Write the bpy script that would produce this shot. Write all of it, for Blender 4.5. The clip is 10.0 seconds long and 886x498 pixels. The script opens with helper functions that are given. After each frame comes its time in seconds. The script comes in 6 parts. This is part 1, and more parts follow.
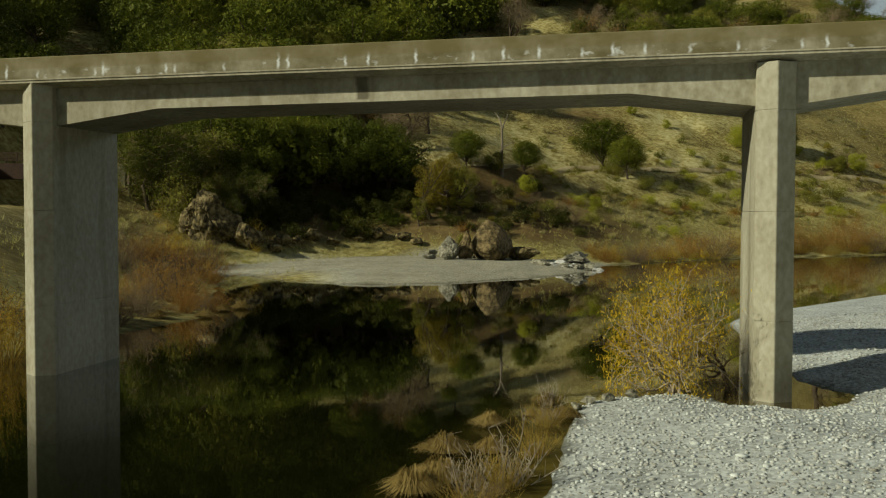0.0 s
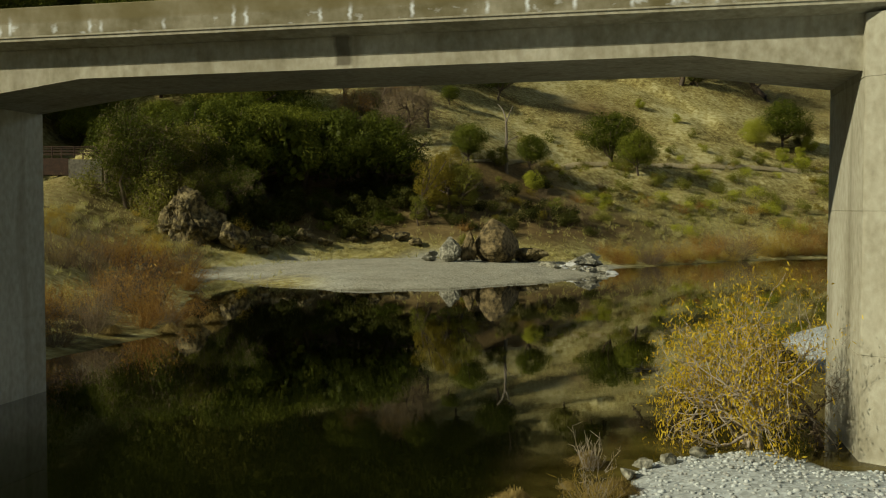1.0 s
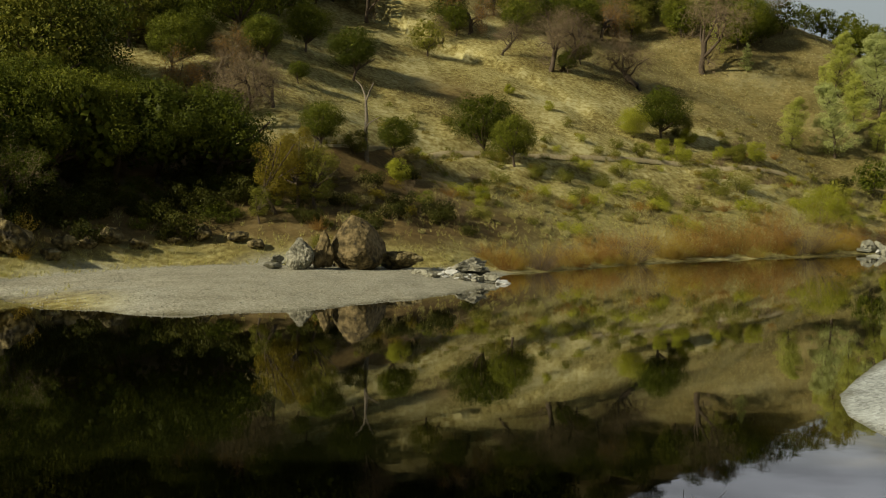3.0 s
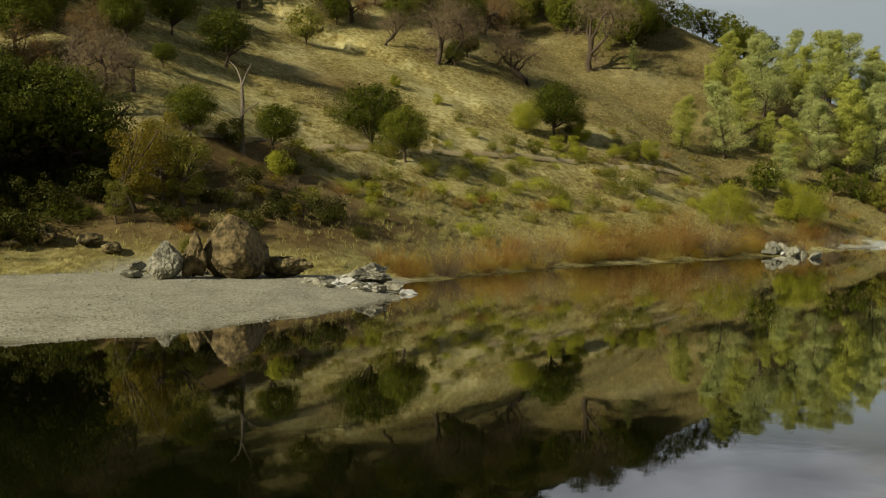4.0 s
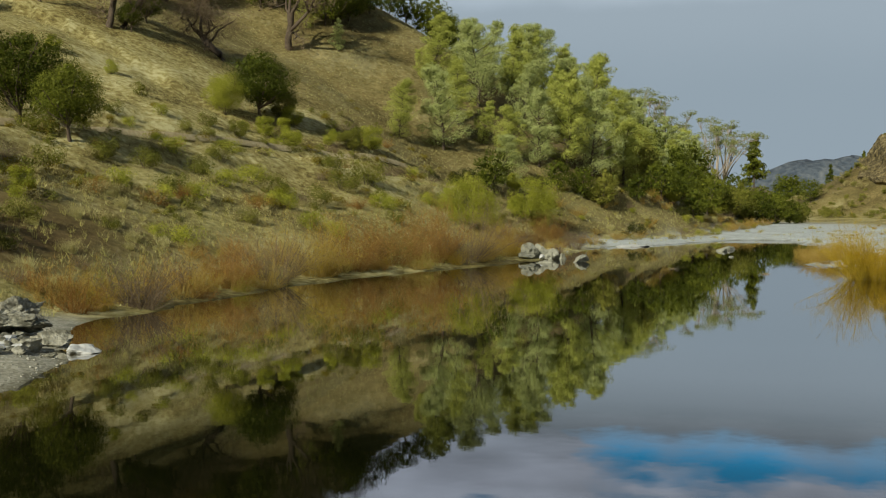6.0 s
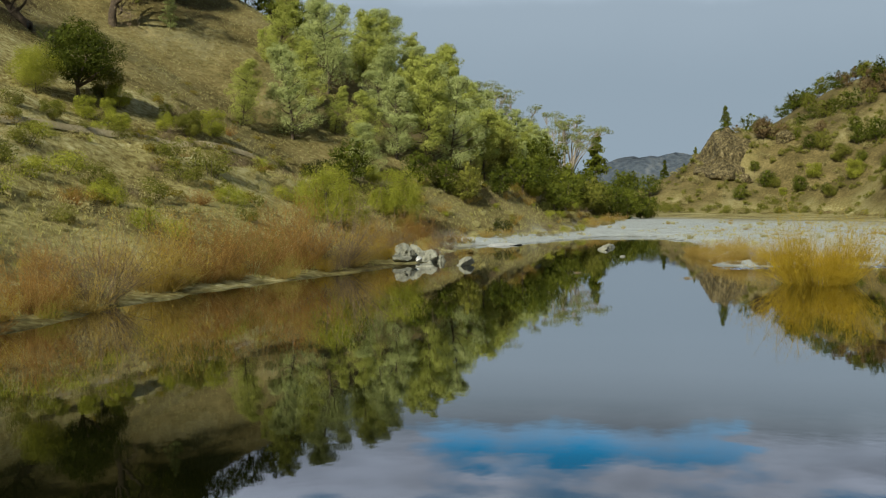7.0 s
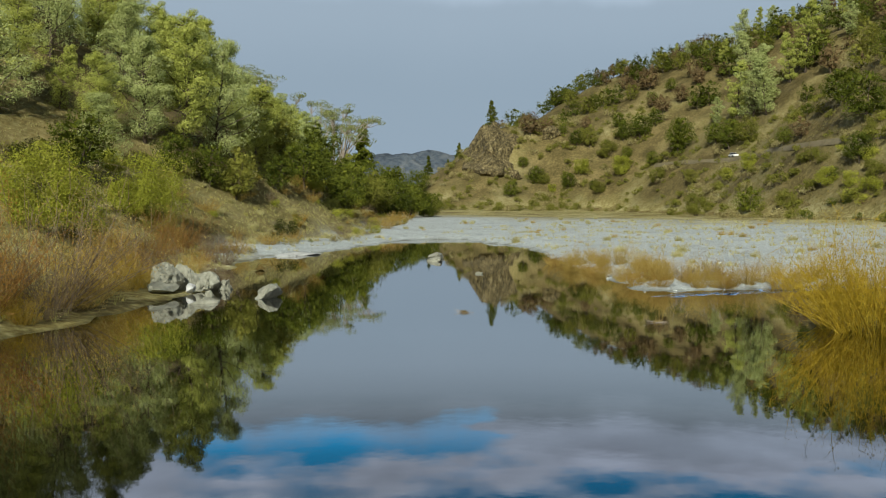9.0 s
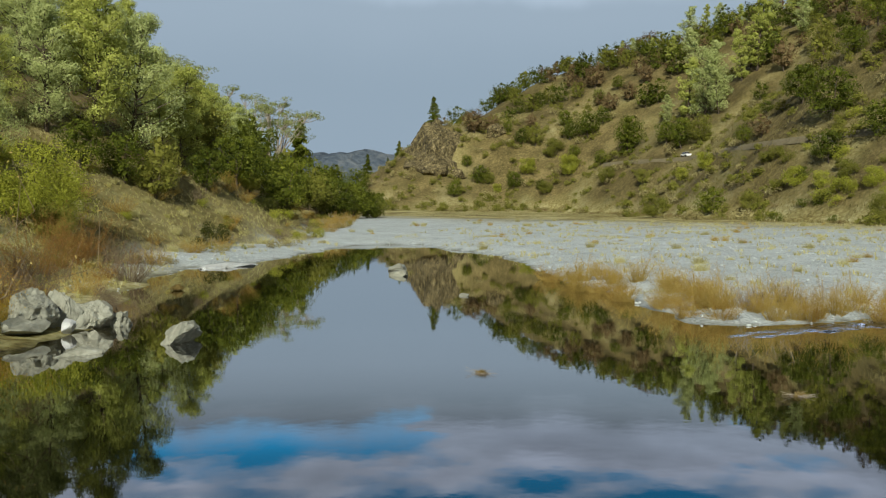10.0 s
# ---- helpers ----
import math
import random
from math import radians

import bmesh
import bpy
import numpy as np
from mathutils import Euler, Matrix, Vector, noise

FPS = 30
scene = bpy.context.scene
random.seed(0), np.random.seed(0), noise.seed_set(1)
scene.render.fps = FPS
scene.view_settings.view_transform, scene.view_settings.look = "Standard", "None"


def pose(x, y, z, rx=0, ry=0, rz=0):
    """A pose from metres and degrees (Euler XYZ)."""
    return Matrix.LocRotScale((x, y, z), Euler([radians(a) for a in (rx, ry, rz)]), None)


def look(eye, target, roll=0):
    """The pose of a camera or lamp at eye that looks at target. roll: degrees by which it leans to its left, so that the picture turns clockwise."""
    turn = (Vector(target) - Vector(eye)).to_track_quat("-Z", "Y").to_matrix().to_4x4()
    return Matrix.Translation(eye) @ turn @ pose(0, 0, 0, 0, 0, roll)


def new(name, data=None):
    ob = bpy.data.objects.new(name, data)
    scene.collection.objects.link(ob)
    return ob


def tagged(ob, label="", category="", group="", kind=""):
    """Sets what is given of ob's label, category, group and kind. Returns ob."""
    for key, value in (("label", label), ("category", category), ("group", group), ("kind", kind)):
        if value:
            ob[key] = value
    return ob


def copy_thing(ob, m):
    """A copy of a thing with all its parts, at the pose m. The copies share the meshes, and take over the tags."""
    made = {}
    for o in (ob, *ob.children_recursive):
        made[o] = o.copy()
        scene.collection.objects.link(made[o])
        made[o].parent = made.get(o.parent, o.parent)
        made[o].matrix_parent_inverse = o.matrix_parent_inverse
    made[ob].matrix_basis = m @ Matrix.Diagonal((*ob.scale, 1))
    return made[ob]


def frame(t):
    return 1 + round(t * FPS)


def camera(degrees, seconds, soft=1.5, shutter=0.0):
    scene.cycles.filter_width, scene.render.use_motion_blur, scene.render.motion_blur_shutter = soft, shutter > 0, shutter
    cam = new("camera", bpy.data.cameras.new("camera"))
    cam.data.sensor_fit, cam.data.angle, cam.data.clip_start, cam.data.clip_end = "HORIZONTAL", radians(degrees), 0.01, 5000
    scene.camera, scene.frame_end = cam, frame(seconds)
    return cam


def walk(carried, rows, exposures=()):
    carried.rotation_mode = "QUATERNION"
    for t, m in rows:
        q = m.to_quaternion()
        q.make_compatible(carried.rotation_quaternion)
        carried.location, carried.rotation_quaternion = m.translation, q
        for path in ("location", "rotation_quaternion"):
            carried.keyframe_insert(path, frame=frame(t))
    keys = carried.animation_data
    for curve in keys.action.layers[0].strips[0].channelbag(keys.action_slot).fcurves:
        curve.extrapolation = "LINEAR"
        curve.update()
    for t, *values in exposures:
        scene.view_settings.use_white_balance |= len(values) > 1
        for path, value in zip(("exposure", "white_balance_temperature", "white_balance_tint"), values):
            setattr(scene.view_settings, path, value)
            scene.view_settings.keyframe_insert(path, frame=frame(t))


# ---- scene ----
cam = camera(47.2, 10.0, 1.15)
PATH = [
    (0, (0.423, -0.308, 5.285), (0.416, 1.691, 5.21), 0.1),
    (0.5, (0.335, 3.092, 5.295), (0.33, 5.091, 5.219), 0.1),
    (1, (0.279, 6.698, 5.317), (0.273, 8.696, 5.238), 0.1),
    (1.5, (0.233, 10.588, 5.318), (0.227, 12.586, 5.236), 0.1),
    (2, (0.199, 14.849, 5.269), (0.194, 16.847, 5.184), 0.15),
    (2.5, (0.242, 19.49, 5.192), (0.369, 21.485, 5.107), 0.2),
    (4, (0.366, 34.132, 4.87), (0.903, 36.057, 4.79), 0.4),
    (4.5, (0.897, 39.3, 4.814), (1.556, 41.187, 4.735), 0.4),
    (5, (1.984, 44.857, 4.747), (2.799, 46.682, 4.669), 0.4),
    (5.5, (3.577, 50.763, 4.669), (4.542, 52.513, 4.592), 0.3),
    (7, (11.082, 68.724, 4.543), (12.446, 70.185, 4.458), 0.0),
    (7.5, (14.843, 74.462, 4.565), (16.305, 75.823, 4.476), -0.1),
    (8, (19.046, 79.983, 4.571), (20.604, 81.234, 4.48), -0.1),
    (8.5, (23.685, 85.338, 4.562), (25.32, 86.485, 4.471), -0.1),
    (9, (28.81, 90.527, 4.566), (30.487, 91.614, 4.475), -0.1),
    (9.5, (34.423, 95.491, 4.582), (36.133, 96.524, 4.492), 0.0),
    (10, (40.322, 100.264, 4.607), (42.064, 101.242, 4.516), 0.1),
]
walk(cam, [(t, look(eye, target, roll)) for t, eye, target, roll in PATH],
     exposures=[(0, -0.66, 6850, 3), (2.5, -0.42, 7200, 8), (4.5, -0.42, 7000, 10), (5.5, -0.40, 6500, 10), (7, -0.32, 6100, 10), (10, -0.28, 5950, 10)])

# ---- world and sun ----
SUN_BEARING, SUN_HEIGHT = 247.0, 29.0  # clockwise from +y, degrees
world = bpy.data.worlds.new("sky")
scene.world = world
world.use_nodes = True


def sky_nodes():
    t = world.node_tree
    t.nodes.clear()
    n, l = t.nodes.new, t.links.new
    out, bg = n("ShaderNodeOutputWorld"), n("ShaderNodeBackground")
    sky = n("ShaderNodeTexSky")
    sky.sky_type, sky.sun_disc = "NISHITA", False
    sky.sun_elevation, sky.sun_rotation = radians(SUN_HEIGHT), radians(SUN_BEARING)
    gain = n("ShaderNodeMix")
    gain.data_type, gain.blend_type = "RGBA", "MULTIPLY"
    gain.inputs[0].default_value = 1.0
    gain.inputs[7].default_value = (0.06, 0.35, 0.46, 1)
    l(sky.outputs[0], gain.inputs[6])
    co, sep = n("ShaderNodeTexCoord"), n("ShaderNodeSeparateXYZ")
    l(co.outputs["Generated"], sep.inputs[0])
    high = n("ShaderNodeMath")
    high.operation = "MAXIMUM"
    high.inputs[1].default_value = 0.02
    l(sep.outputs[2], high.inputs[0])
    # cloud deck: the direction carried on to a flat layer
    flat = n("ShaderNodeVectorMath")
    flat.operation = "DIVIDE"
    cmb = n("ShaderNodeCombineXYZ")
    l(high.outputs[0], cmb.inputs[0])
    l(high.outputs[0], cmb.inputs[1])
    cmb.inputs[2].default_value = 1.0
    l(co.outputs["Generated"], flat.inputs[0])
    l(cmb.outputs[0], flat.inputs[1])
    noi = n("ShaderNodeTexNoise")
    noi.inputs["Scale"].default_value, noi.inputs["Detail"].default_value = 1.5, 6
    l(flat.outputs[0], noi.inputs["Vector"])
    # breaks in the cloud, ragged by the noise: centre and reach on the flat layer
    breaks = None
    for (x, y), r in (((3.35, 2.95), 1.25), ((3.75, 1.0), 0.95), ((3.0, 1.7), 0.95), ((2.2, 2.3), 1.0), ((-2.4, 1.5), 1.2), ((0.5, -2.6), 1.3), ((1.2, 3.6), 0.5)):
        ds = n("ShaderNodeVectorMath")
        ds.operation = "DISTANCE"
        l(flat.outputs[0], ds.inputs[0])
        ds.inputs[1].default_value = (x, y, 1.0)
        mr = n("ShaderNodeMapRange")
        mr.clamp = True
        mr.inputs[1].default_value, mr.inputs[2].default_value = 0.0, 1.15 * r
        mr.inputs[3].default_value, mr.inputs[4].default_value = 0.5, 0.0
        l(ds.outputs["Value"], mr.inputs[0])
        if breaks is None:
            breaks = mr.outputs[0]
        else:
            mx = n("ShaderNodeMath")
            mx.operation = "MAXIMUM"
            l(breaks, mx.inputs[0])
            l(mr.outputs[0], mx.inputs[1])
            breaks = mx.outputs[0]
    less = n("ShaderNodeMath")
    less.operation = "SUBTRACT"
    l(noi.outputs[0], less.inputs[0])
    l(breaks, less.inputs[1])
    gap = n("ShaderNodeMapRange")
    gap.inputs[1].default_value, gap.inputs[2].default_value = 0.22, 0.36
    l(less.outputs[0], gap.inputs[0])
    low = n("ShaderNodeMapRange")  # the deck closes towards the horizon
    low.inputs[1].default_value, low.inputs[2].default_value = 0.246, 0.282
    low.inputs[3].default_value, low.inputs[4].default_value = 1.0, 0.0
    ragged = n("ShaderNodeMath")
    ragged.operation = "MULTIPLY_ADD"
    ragged.inputs[1].default_value = 0.08
    billow = n("ShaderNodeTexNoise")  # heaped edges, as the deck shows them from below at a flat angle
    billow.inputs["Scale"].default_value, billow.inputs["Detail"].default_value = 9.0, 5
    l(co.outputs["Generated"], billow.inputs["Vector"])
    l(billow.outputs[0], ragged.inputs[0])
    l(sep.outputs[2], ragged.inputs[2])
    l(ragged.outputs[0], low.inputs[0])
    cover = n("ShaderNodeMath")
    cover.operation = "MAXIMUM"
    l(gap.outputs[0], cover.inputs[0])
    l(low.outputs[0], cover.inputs[1])
    # ring above the view brightened for reflections; overhead darkened to hold down fill light
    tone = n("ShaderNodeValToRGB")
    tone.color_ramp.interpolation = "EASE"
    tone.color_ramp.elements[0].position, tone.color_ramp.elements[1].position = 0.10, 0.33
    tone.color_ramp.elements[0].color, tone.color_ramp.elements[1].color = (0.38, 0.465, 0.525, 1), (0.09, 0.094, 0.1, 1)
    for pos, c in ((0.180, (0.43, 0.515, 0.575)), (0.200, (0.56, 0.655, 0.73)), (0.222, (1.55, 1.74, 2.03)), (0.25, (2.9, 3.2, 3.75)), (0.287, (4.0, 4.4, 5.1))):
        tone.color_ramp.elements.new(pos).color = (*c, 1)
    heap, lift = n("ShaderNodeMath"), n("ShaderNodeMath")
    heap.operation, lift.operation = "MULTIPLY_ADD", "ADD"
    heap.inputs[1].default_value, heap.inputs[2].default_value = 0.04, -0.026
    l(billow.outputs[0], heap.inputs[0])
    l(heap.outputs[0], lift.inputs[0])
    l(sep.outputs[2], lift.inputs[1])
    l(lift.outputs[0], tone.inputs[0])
    soft = n("ShaderNodeTexNoise")
    soft.inputs["Scale"].default_value = 2.6
    l(flat.outputs[0], soft.inputs["Vector"])
    puff = n("ShaderNodeMapRange")
    puff.inputs[1].default_value, puff.inputs[2].default_value = 0.3, 0.7
    puff.inputs[3].default_value, puff.inputs[4].default_value = 0.78, 1.18
    l(soft.outputs[0], puff.inputs[0])
    even = n("ShaderNodeMix")
    even.data_type = "FLOAT"
    l(low.outputs[0], even.inputs[0])
    l(puff.outputs[0], even.inputs[2])
    even.inputs[3].default_value = 1.0
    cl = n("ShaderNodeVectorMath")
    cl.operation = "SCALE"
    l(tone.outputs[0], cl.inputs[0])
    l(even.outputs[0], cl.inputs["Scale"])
    # band opposite the sun, added for the river's reflection; dulled elsewhere to cut fill
    face, mirrored_side, dull = n("ShaderNodeVectorMath"), n("ShaderNodeMapRange"), n("ShaderNodeMix")
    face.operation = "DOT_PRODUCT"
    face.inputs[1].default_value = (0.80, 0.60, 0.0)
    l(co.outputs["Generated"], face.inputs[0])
    mirrored_side.inputs[1].default_value, mirrored_side.inputs[2].default_value = 0.35, 0.72
    l(face.outputs["Value"], mirrored_side.inputs[0])
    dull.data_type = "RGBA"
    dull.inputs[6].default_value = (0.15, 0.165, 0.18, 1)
    l(mirrored_side.outputs[0], dull.inputs[0])
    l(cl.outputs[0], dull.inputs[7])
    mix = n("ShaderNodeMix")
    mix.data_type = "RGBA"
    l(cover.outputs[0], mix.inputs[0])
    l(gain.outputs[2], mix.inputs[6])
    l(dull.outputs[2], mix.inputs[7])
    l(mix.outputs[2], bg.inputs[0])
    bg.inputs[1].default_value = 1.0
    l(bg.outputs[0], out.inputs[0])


sky_nodes()
sun = new("sun", bpy.data.lights.new("sun", "SUN"))
sun.data.energy, sun.data.angle, sun.data.color = 6.9, radians(1.2), (1.0, 0.925, 0.72)
_b, _h = radians(SUN_BEARING), radians(SUN_HEIGHT)
SUN_WAY = Vector((math.sin(_b) * math.cos(_h), math.cos(_b) * math.cos(_h), math.sin(_h)))
sun.matrix_world = look(SUN_WAY * 400, (0, 0, 0))

# ---- materials ----
def material(name, stops, scale=1.0, fine=12.0, rough=0.8, bump=0.3, bump_scale=30.0, per=0.0, stretch=(1, 1, 1), through_light=0.0, depth=0.02, shine=0.3):
    """Colour from two scales of noise through a ramp of colours, varied by object or island, with fine relief."""
    m = bpy.data.materials.new(name)
    m.use_nodes = True
    t = m.node_tree
    n, l = t.nodes.new, t.links.new
    p = t.nodes["Principled BSDF"]
    co, mp = n("ShaderNodeTexCoord"), n("ShaderNodeMapping")
    l(co.outputs["Object"], mp.inputs[0])
    mp.inputs["Scale"].default_value = stretch
    a, b = n("ShaderNodeTexNoise"), n("ShaderNodeTexNoise")
    for q, s in ((a, scale), (b, fine)):
        q.inputs["Scale"].default_value, q.inputs["Detail"].default_value = s, 5
        l(mp.outputs[0], q.inputs["Vector"])
    mx = n("ShaderNodeMath")
    mx.operation = "MULTIPLY_ADD"
    mx.inputs[1].default_value = 0.55
    l(b.outputs[0], mx.inputs[0])
    half = n("ShaderNodeMath")
    half.operation = "MULTIPLY"
    half.inputs[1].default_value = 0.45
    l(a.outputs[0], half.inputs[0])
    l(half.outputs[0], mx.inputs[2])
    src = mx.outputs[0]
    if per:
        geo, ob = n("ShaderNodeNewGeometry"), n("ShaderNodeObjectInfo")
        ad, sc = n("ShaderNodeMath"), n("ShaderNodeMath")
        ad.operation, sc.operation = "ADD", "MULTIPLY_ADD"
        l(geo.outputs["Random Per Island"], ad.inputs[0])
        l(ob.outputs["Random"], ad.inputs[1])
        l(ad.outputs[0], sc.inputs[0])
        sc.inputs[1].default_value = per
        sb = n("ShaderNodeMath")
        sb.operation = "SUBTRACT"
        l(src, sb.inputs[0])
        sb.inputs[1].default_value = per
        l(sb.outputs[0], sc.inputs[2])
        src = sc.outputs[0]
    r = n("ShaderNodeValToRGB")
    e = r.color_ramp.elements
    while len(e) < len(stops):
        e.new(0.5)
    for k, (pos, c) in enumerate(stops):
        e[k].position, e[k].color = pos, (*c, 1)
    l(src, r.inputs[0])
    l(r.outputs[0], p.inputs["Base Color"])
    p.inputs["Roughness"].default_value = rough
    p.inputs["Specular IOR Level"].default_value = 0.12 if through_light else shine
    if bump:
        bn, bp = n("ShaderNodeTexNoise"), n("ShaderNodeBump")
        bn.inputs["Scale"].default_value, bn.inputs["Detail"].default_value = bump_scale, 6
        l(mp.outputs[0], bn.inputs["Vector"])
        l(bn.outputs[0], bp.inputs["Height"])
        bp.inputs["Strength"].default_value, bp.inputs["Distance"].default_value = bump, depth
        l(bp.outputs[0], p.inputs["Normal"])
    if through_light:
        tr, ms = n("ShaderNodeBsdfTranslucent"), n("ShaderNodeMixShader")
        l(r.outputs[0], tr.inputs[0])
        ms.inputs[0].default_value = through_light
        l(p.outputs[0], ms.inputs[1])
        l(tr.outputs[0], ms.inputs[2])
        l(ms.outputs[0], t.nodes["Material Output"].inputs[0])
    return m


M = {}
M["rock"] = material("rock", [(0.36, (0.012, 0.010, 0.005)), (0.45, (0.05, 0.041, 0.018)), (0.53, (0.135, 0.108, 0.048)), (0.62, (0.25, 0.21, 0.11)), (0.72, (0.38, 0.345, 0.22))], 0.9, 2.6, 0.85, 0.8, 6, depth=0.15)
M["pale_rock"] = material("pale_rock", [(0.32, (0.045, 0.045, 0.032)), (0.44, (0.13, 0.128, 0.095)), (0.56, (0.28, 0.275, 0.22)), (0.70, (0.42, 0.42, 0.36))], 1.0, 5, 0.8, 0.8, 8, depth=0.12)
M["bark"] = material("bark", [(0.3, (0.035, 0.026, 0.018)), (0.6, (0.11, 0.085, 0.06))], 2, 12, 0.9, 0.6, 20)
M["grey_bark"] = material("grey_bark", [(0.3, (0.17, 0.14, 0.11)), (0.6, (0.40, 0.355, 0.29))], 2, 12, 0.9, 0.5, 20)
M["snag_bark"] = material("snag_bark", [(0.3, (0.07, 0.06, 0.045)), (0.6, (0.20, 0.175, 0.135))], 2, 12, 0.9, 0.5, 20)
M["twig"] = material("twig", [(0.3, (0.095, 0.068, 0.038)), (0.65, (0.24, 0.185, 0.115))], 1, 10, 0.9, 0, per=0.15)
M["rust_twig"] = material("rust_twig", [(0.25, (0.17, 0.088, 0.026)), (0.5, (0.33, 0.19, 0.055)), (0.75, (0.50, 0.34, 0.12))], 0.6, 6, 0.9, 0, per=0.2, through_light=0.25)
M["oak_leaf"] = material("oak_leaf", [(0.2, (0.022, 0.032, 0.003)), (0.5, (0.082, 0.102, 0.01)), (0.8, (0.23, 0.245, 0.028))], 0.5, 4, 0.6, 0, per=0.2, through_light=0.25)
M["lime_leaf"] = material("lime_leaf", [(0.2, (0.13, 0.14, 0.014)), (0.5, (0.30, 0.32, 0.034)), (0.8, (0.50, 0.50, 0.085))], 0.6, 5, 0.6, 0, per=0.2, through_light=0.3)
M["olive_leaf"] = material("olive_leaf", [(0.2, (0.07, 0.078, 0.012)), (0.5, (0.16, 0.165, 0.025)), (0.8, (0.28, 0.27, 0.06))], 0.5, 5, 0.65, 0, per=0.13, through_light=0.25)
M["gold_olive_leaf"] = material("gold_olive_leaf", [(0.2, (0.09, 0.075, 0.01)), (0.5, (0.20, 0.165, 0.02)), (0.8, (0.36, 0.29, 0.05))], 0.5, 5, 0.65, 0, per=0.13, through_light=0.3)
M["pine_leaf"] = material("pine_leaf", [(0.2, (0.17, 0.19, 0.03)), (0.5, (0.37, 0.405, 0.085)), (0.8, (0.58, 0.61, 0.18))], 0.35, 4, 0.6, 0, per=0.12, through_light=0.35)
M["grey_pine_leaf"] = material("grey_pine_leaf", [(0.2, (0.20, 0.235, 0.075)), (0.5, (0.39, 0.44, 0.165)), (0.8, (0.56, 0.60, 0.28))], 0.35, 4, 0.6, 0, per=0.12, through_light=0.35)
M["airy_leaf"] = material("airy_leaf", [(0.2, (0.10, 0.12, 0.035)), (0.5, (0.22, 0.25, 0.085)), (0.8, (0.36, 0.39, 0.16))], 0.35, 4, 0.6, 0, per=0.12, through_light=0.35)
M["gold_leaf"] = material("gold_leaf", [(0.2, (0.26, 0.17, 0.010)), (0.5, (0.48, 0.34, 0.022)), (0.8, (0.64, 0.50, 0.07))], 0.6, 5, 0.6, 0, per=0.22, through_light=0.35)
M["rust_leaf"] = material("rust_leaf", [(0.2, (0.16, 0.078, 0.016)), (0.5, (0.31, 0.165, 0.034)), (0.8, (0.45, 0.29, 0.07))], 0.5, 5, 0.7, 0, per=0.22, through_light=0.3)
M["dry_grass"] = material("dry_grass", [(0.2, (0.24, 0.215, 0.075)), (0.5, (0.48, 0.45, 0.20)), (0.8, (0.68, 0.65, 0.36))], 0.06, 3, 0.8, 0, per=0.22, through_light=0.3)
M["green_grass"] = material("green_grass", [(0.2, (0.25, 0.24, 0.06)), (0.5, (0.46, 0.435, 0.15)), (0.8, (0.66, 0.62, 0.30))], 0.1, 3, 0.8, 0, per=0.22, through_light=0.3)
M["straw"] = material("straw", [(0.2, (0.22, 0.15, 0.03)), (0.5, (0.43, 0.315, 0.08)), (0.8, (0.58, 0.47, 0.17))], 0.4, 6, 0.8, 0, per=0.22, through_light=0.3)
M["stone"] = material("stone", [(0.15, (0.22, 0.22, 0.20)), (0.34, (0.34, 0.355, 0.34)), (0.52, (0.45, 0.49, 0.49)), (0.8, (0.66, 0.71, 0.73))], 0.7, 9, 0.8, 0.3, 40, per=0.3)
M["tan_stone"] = material("tan_stone", [(0.25, (0.14, 0.135, 0.10)), (0.5, (0.27, 0.265, 0.215)), (0.78, (0.44, 0.44, 0.385))], 0.7, 9, 0.8, 0.3, 40, per=0.22)
M["brown_leaf"] = material("brown_leaf", [(0.2, (0.07, 0.048, 0.022)), (0.5, (0.155, 0.11, 0.05)), (0.8, (0.25, 0.185, 0.09))], 0.5, 5, 0.7, 0, per=0.14, through_light=0.25)
# leaf green darkened to carry the shade under the canopy
M["shade_toned_leaf"] = material("shade_toned_leaf", [(0.2, (0.016, 0.02, 0.003)), (0.5, (0.045, 0.05, 0.007)), (0.8, (0.10, 0.10, 0.018))], 0.5, 4, 0.6, 0, per=0.2, through_light=0.2)
M["hill_grass"] = material("hill_grass", [(0.2, (0.085, 0.072, 0.024)), (0.5, (0.19, 0.165, 0.065)), (0.8, (0.33, 0.29, 0.14))], 0.06, 3, 0.8, 0, per=0.22, through_light=0.3)
M["river_rock"] = material("river_rock", [(0.30, (0.15, 0.148, 0.11)), (0.42, (0.22, 0.222, 0.175)), (0.58, (0.29, 0.295, 0.24)), (0.72, (0.37, 0.375, 0.315))], 0.6, 4, 0.8, 0.35, 7, depth=0.06)
M["white_rock"] = material("white_rock", [(0.3, (0.34, 0.35, 0.34)), (0.7, (0.58, 0.60, 0.60))], 0.8, 5, 0.8, 0.3, 9, depth=0.05)
M["dead_straw"] = material("dead_straw", [(0.2, (0.13, 0.095, 0.03)), (0.5, (0.27, 0.20, 0.07)), (0.8, (0.42, 0.33, 0.14))], 0.4, 6, 0.8, 0, per=0.22, through_light=0.3)
M["brush_leaf"] = material("brush_leaf", [(0.2, (0.14, 0.115, 0.045)), (0.5, (0.28, 0.245, 0.10)), (0.8, (0.45, 0.41, 0.20))], 0.3, 5, 0.7, 0, per=0.22, through_light=0.25)
# concrete toned down so that the sunlit abutment looks shaded
M["shade_toned_concrete"] = material("shade_toned_concrete", [(0.3, (0.06, 0.056, 0.042)), (0.5, (0.13, 0.122, 0.095)), (0.7, (0.22, 0.21, 0.17))], 0.6, 5, 0.9, 0.4, 20)
M["rusty_iron"] = material("rusty_iron", [(0.3, (0.016, 0.011, 0.008)), (0.6, (0.06, 0.032, 0.02))], 2, 14, 0.8, 0.3, 30)


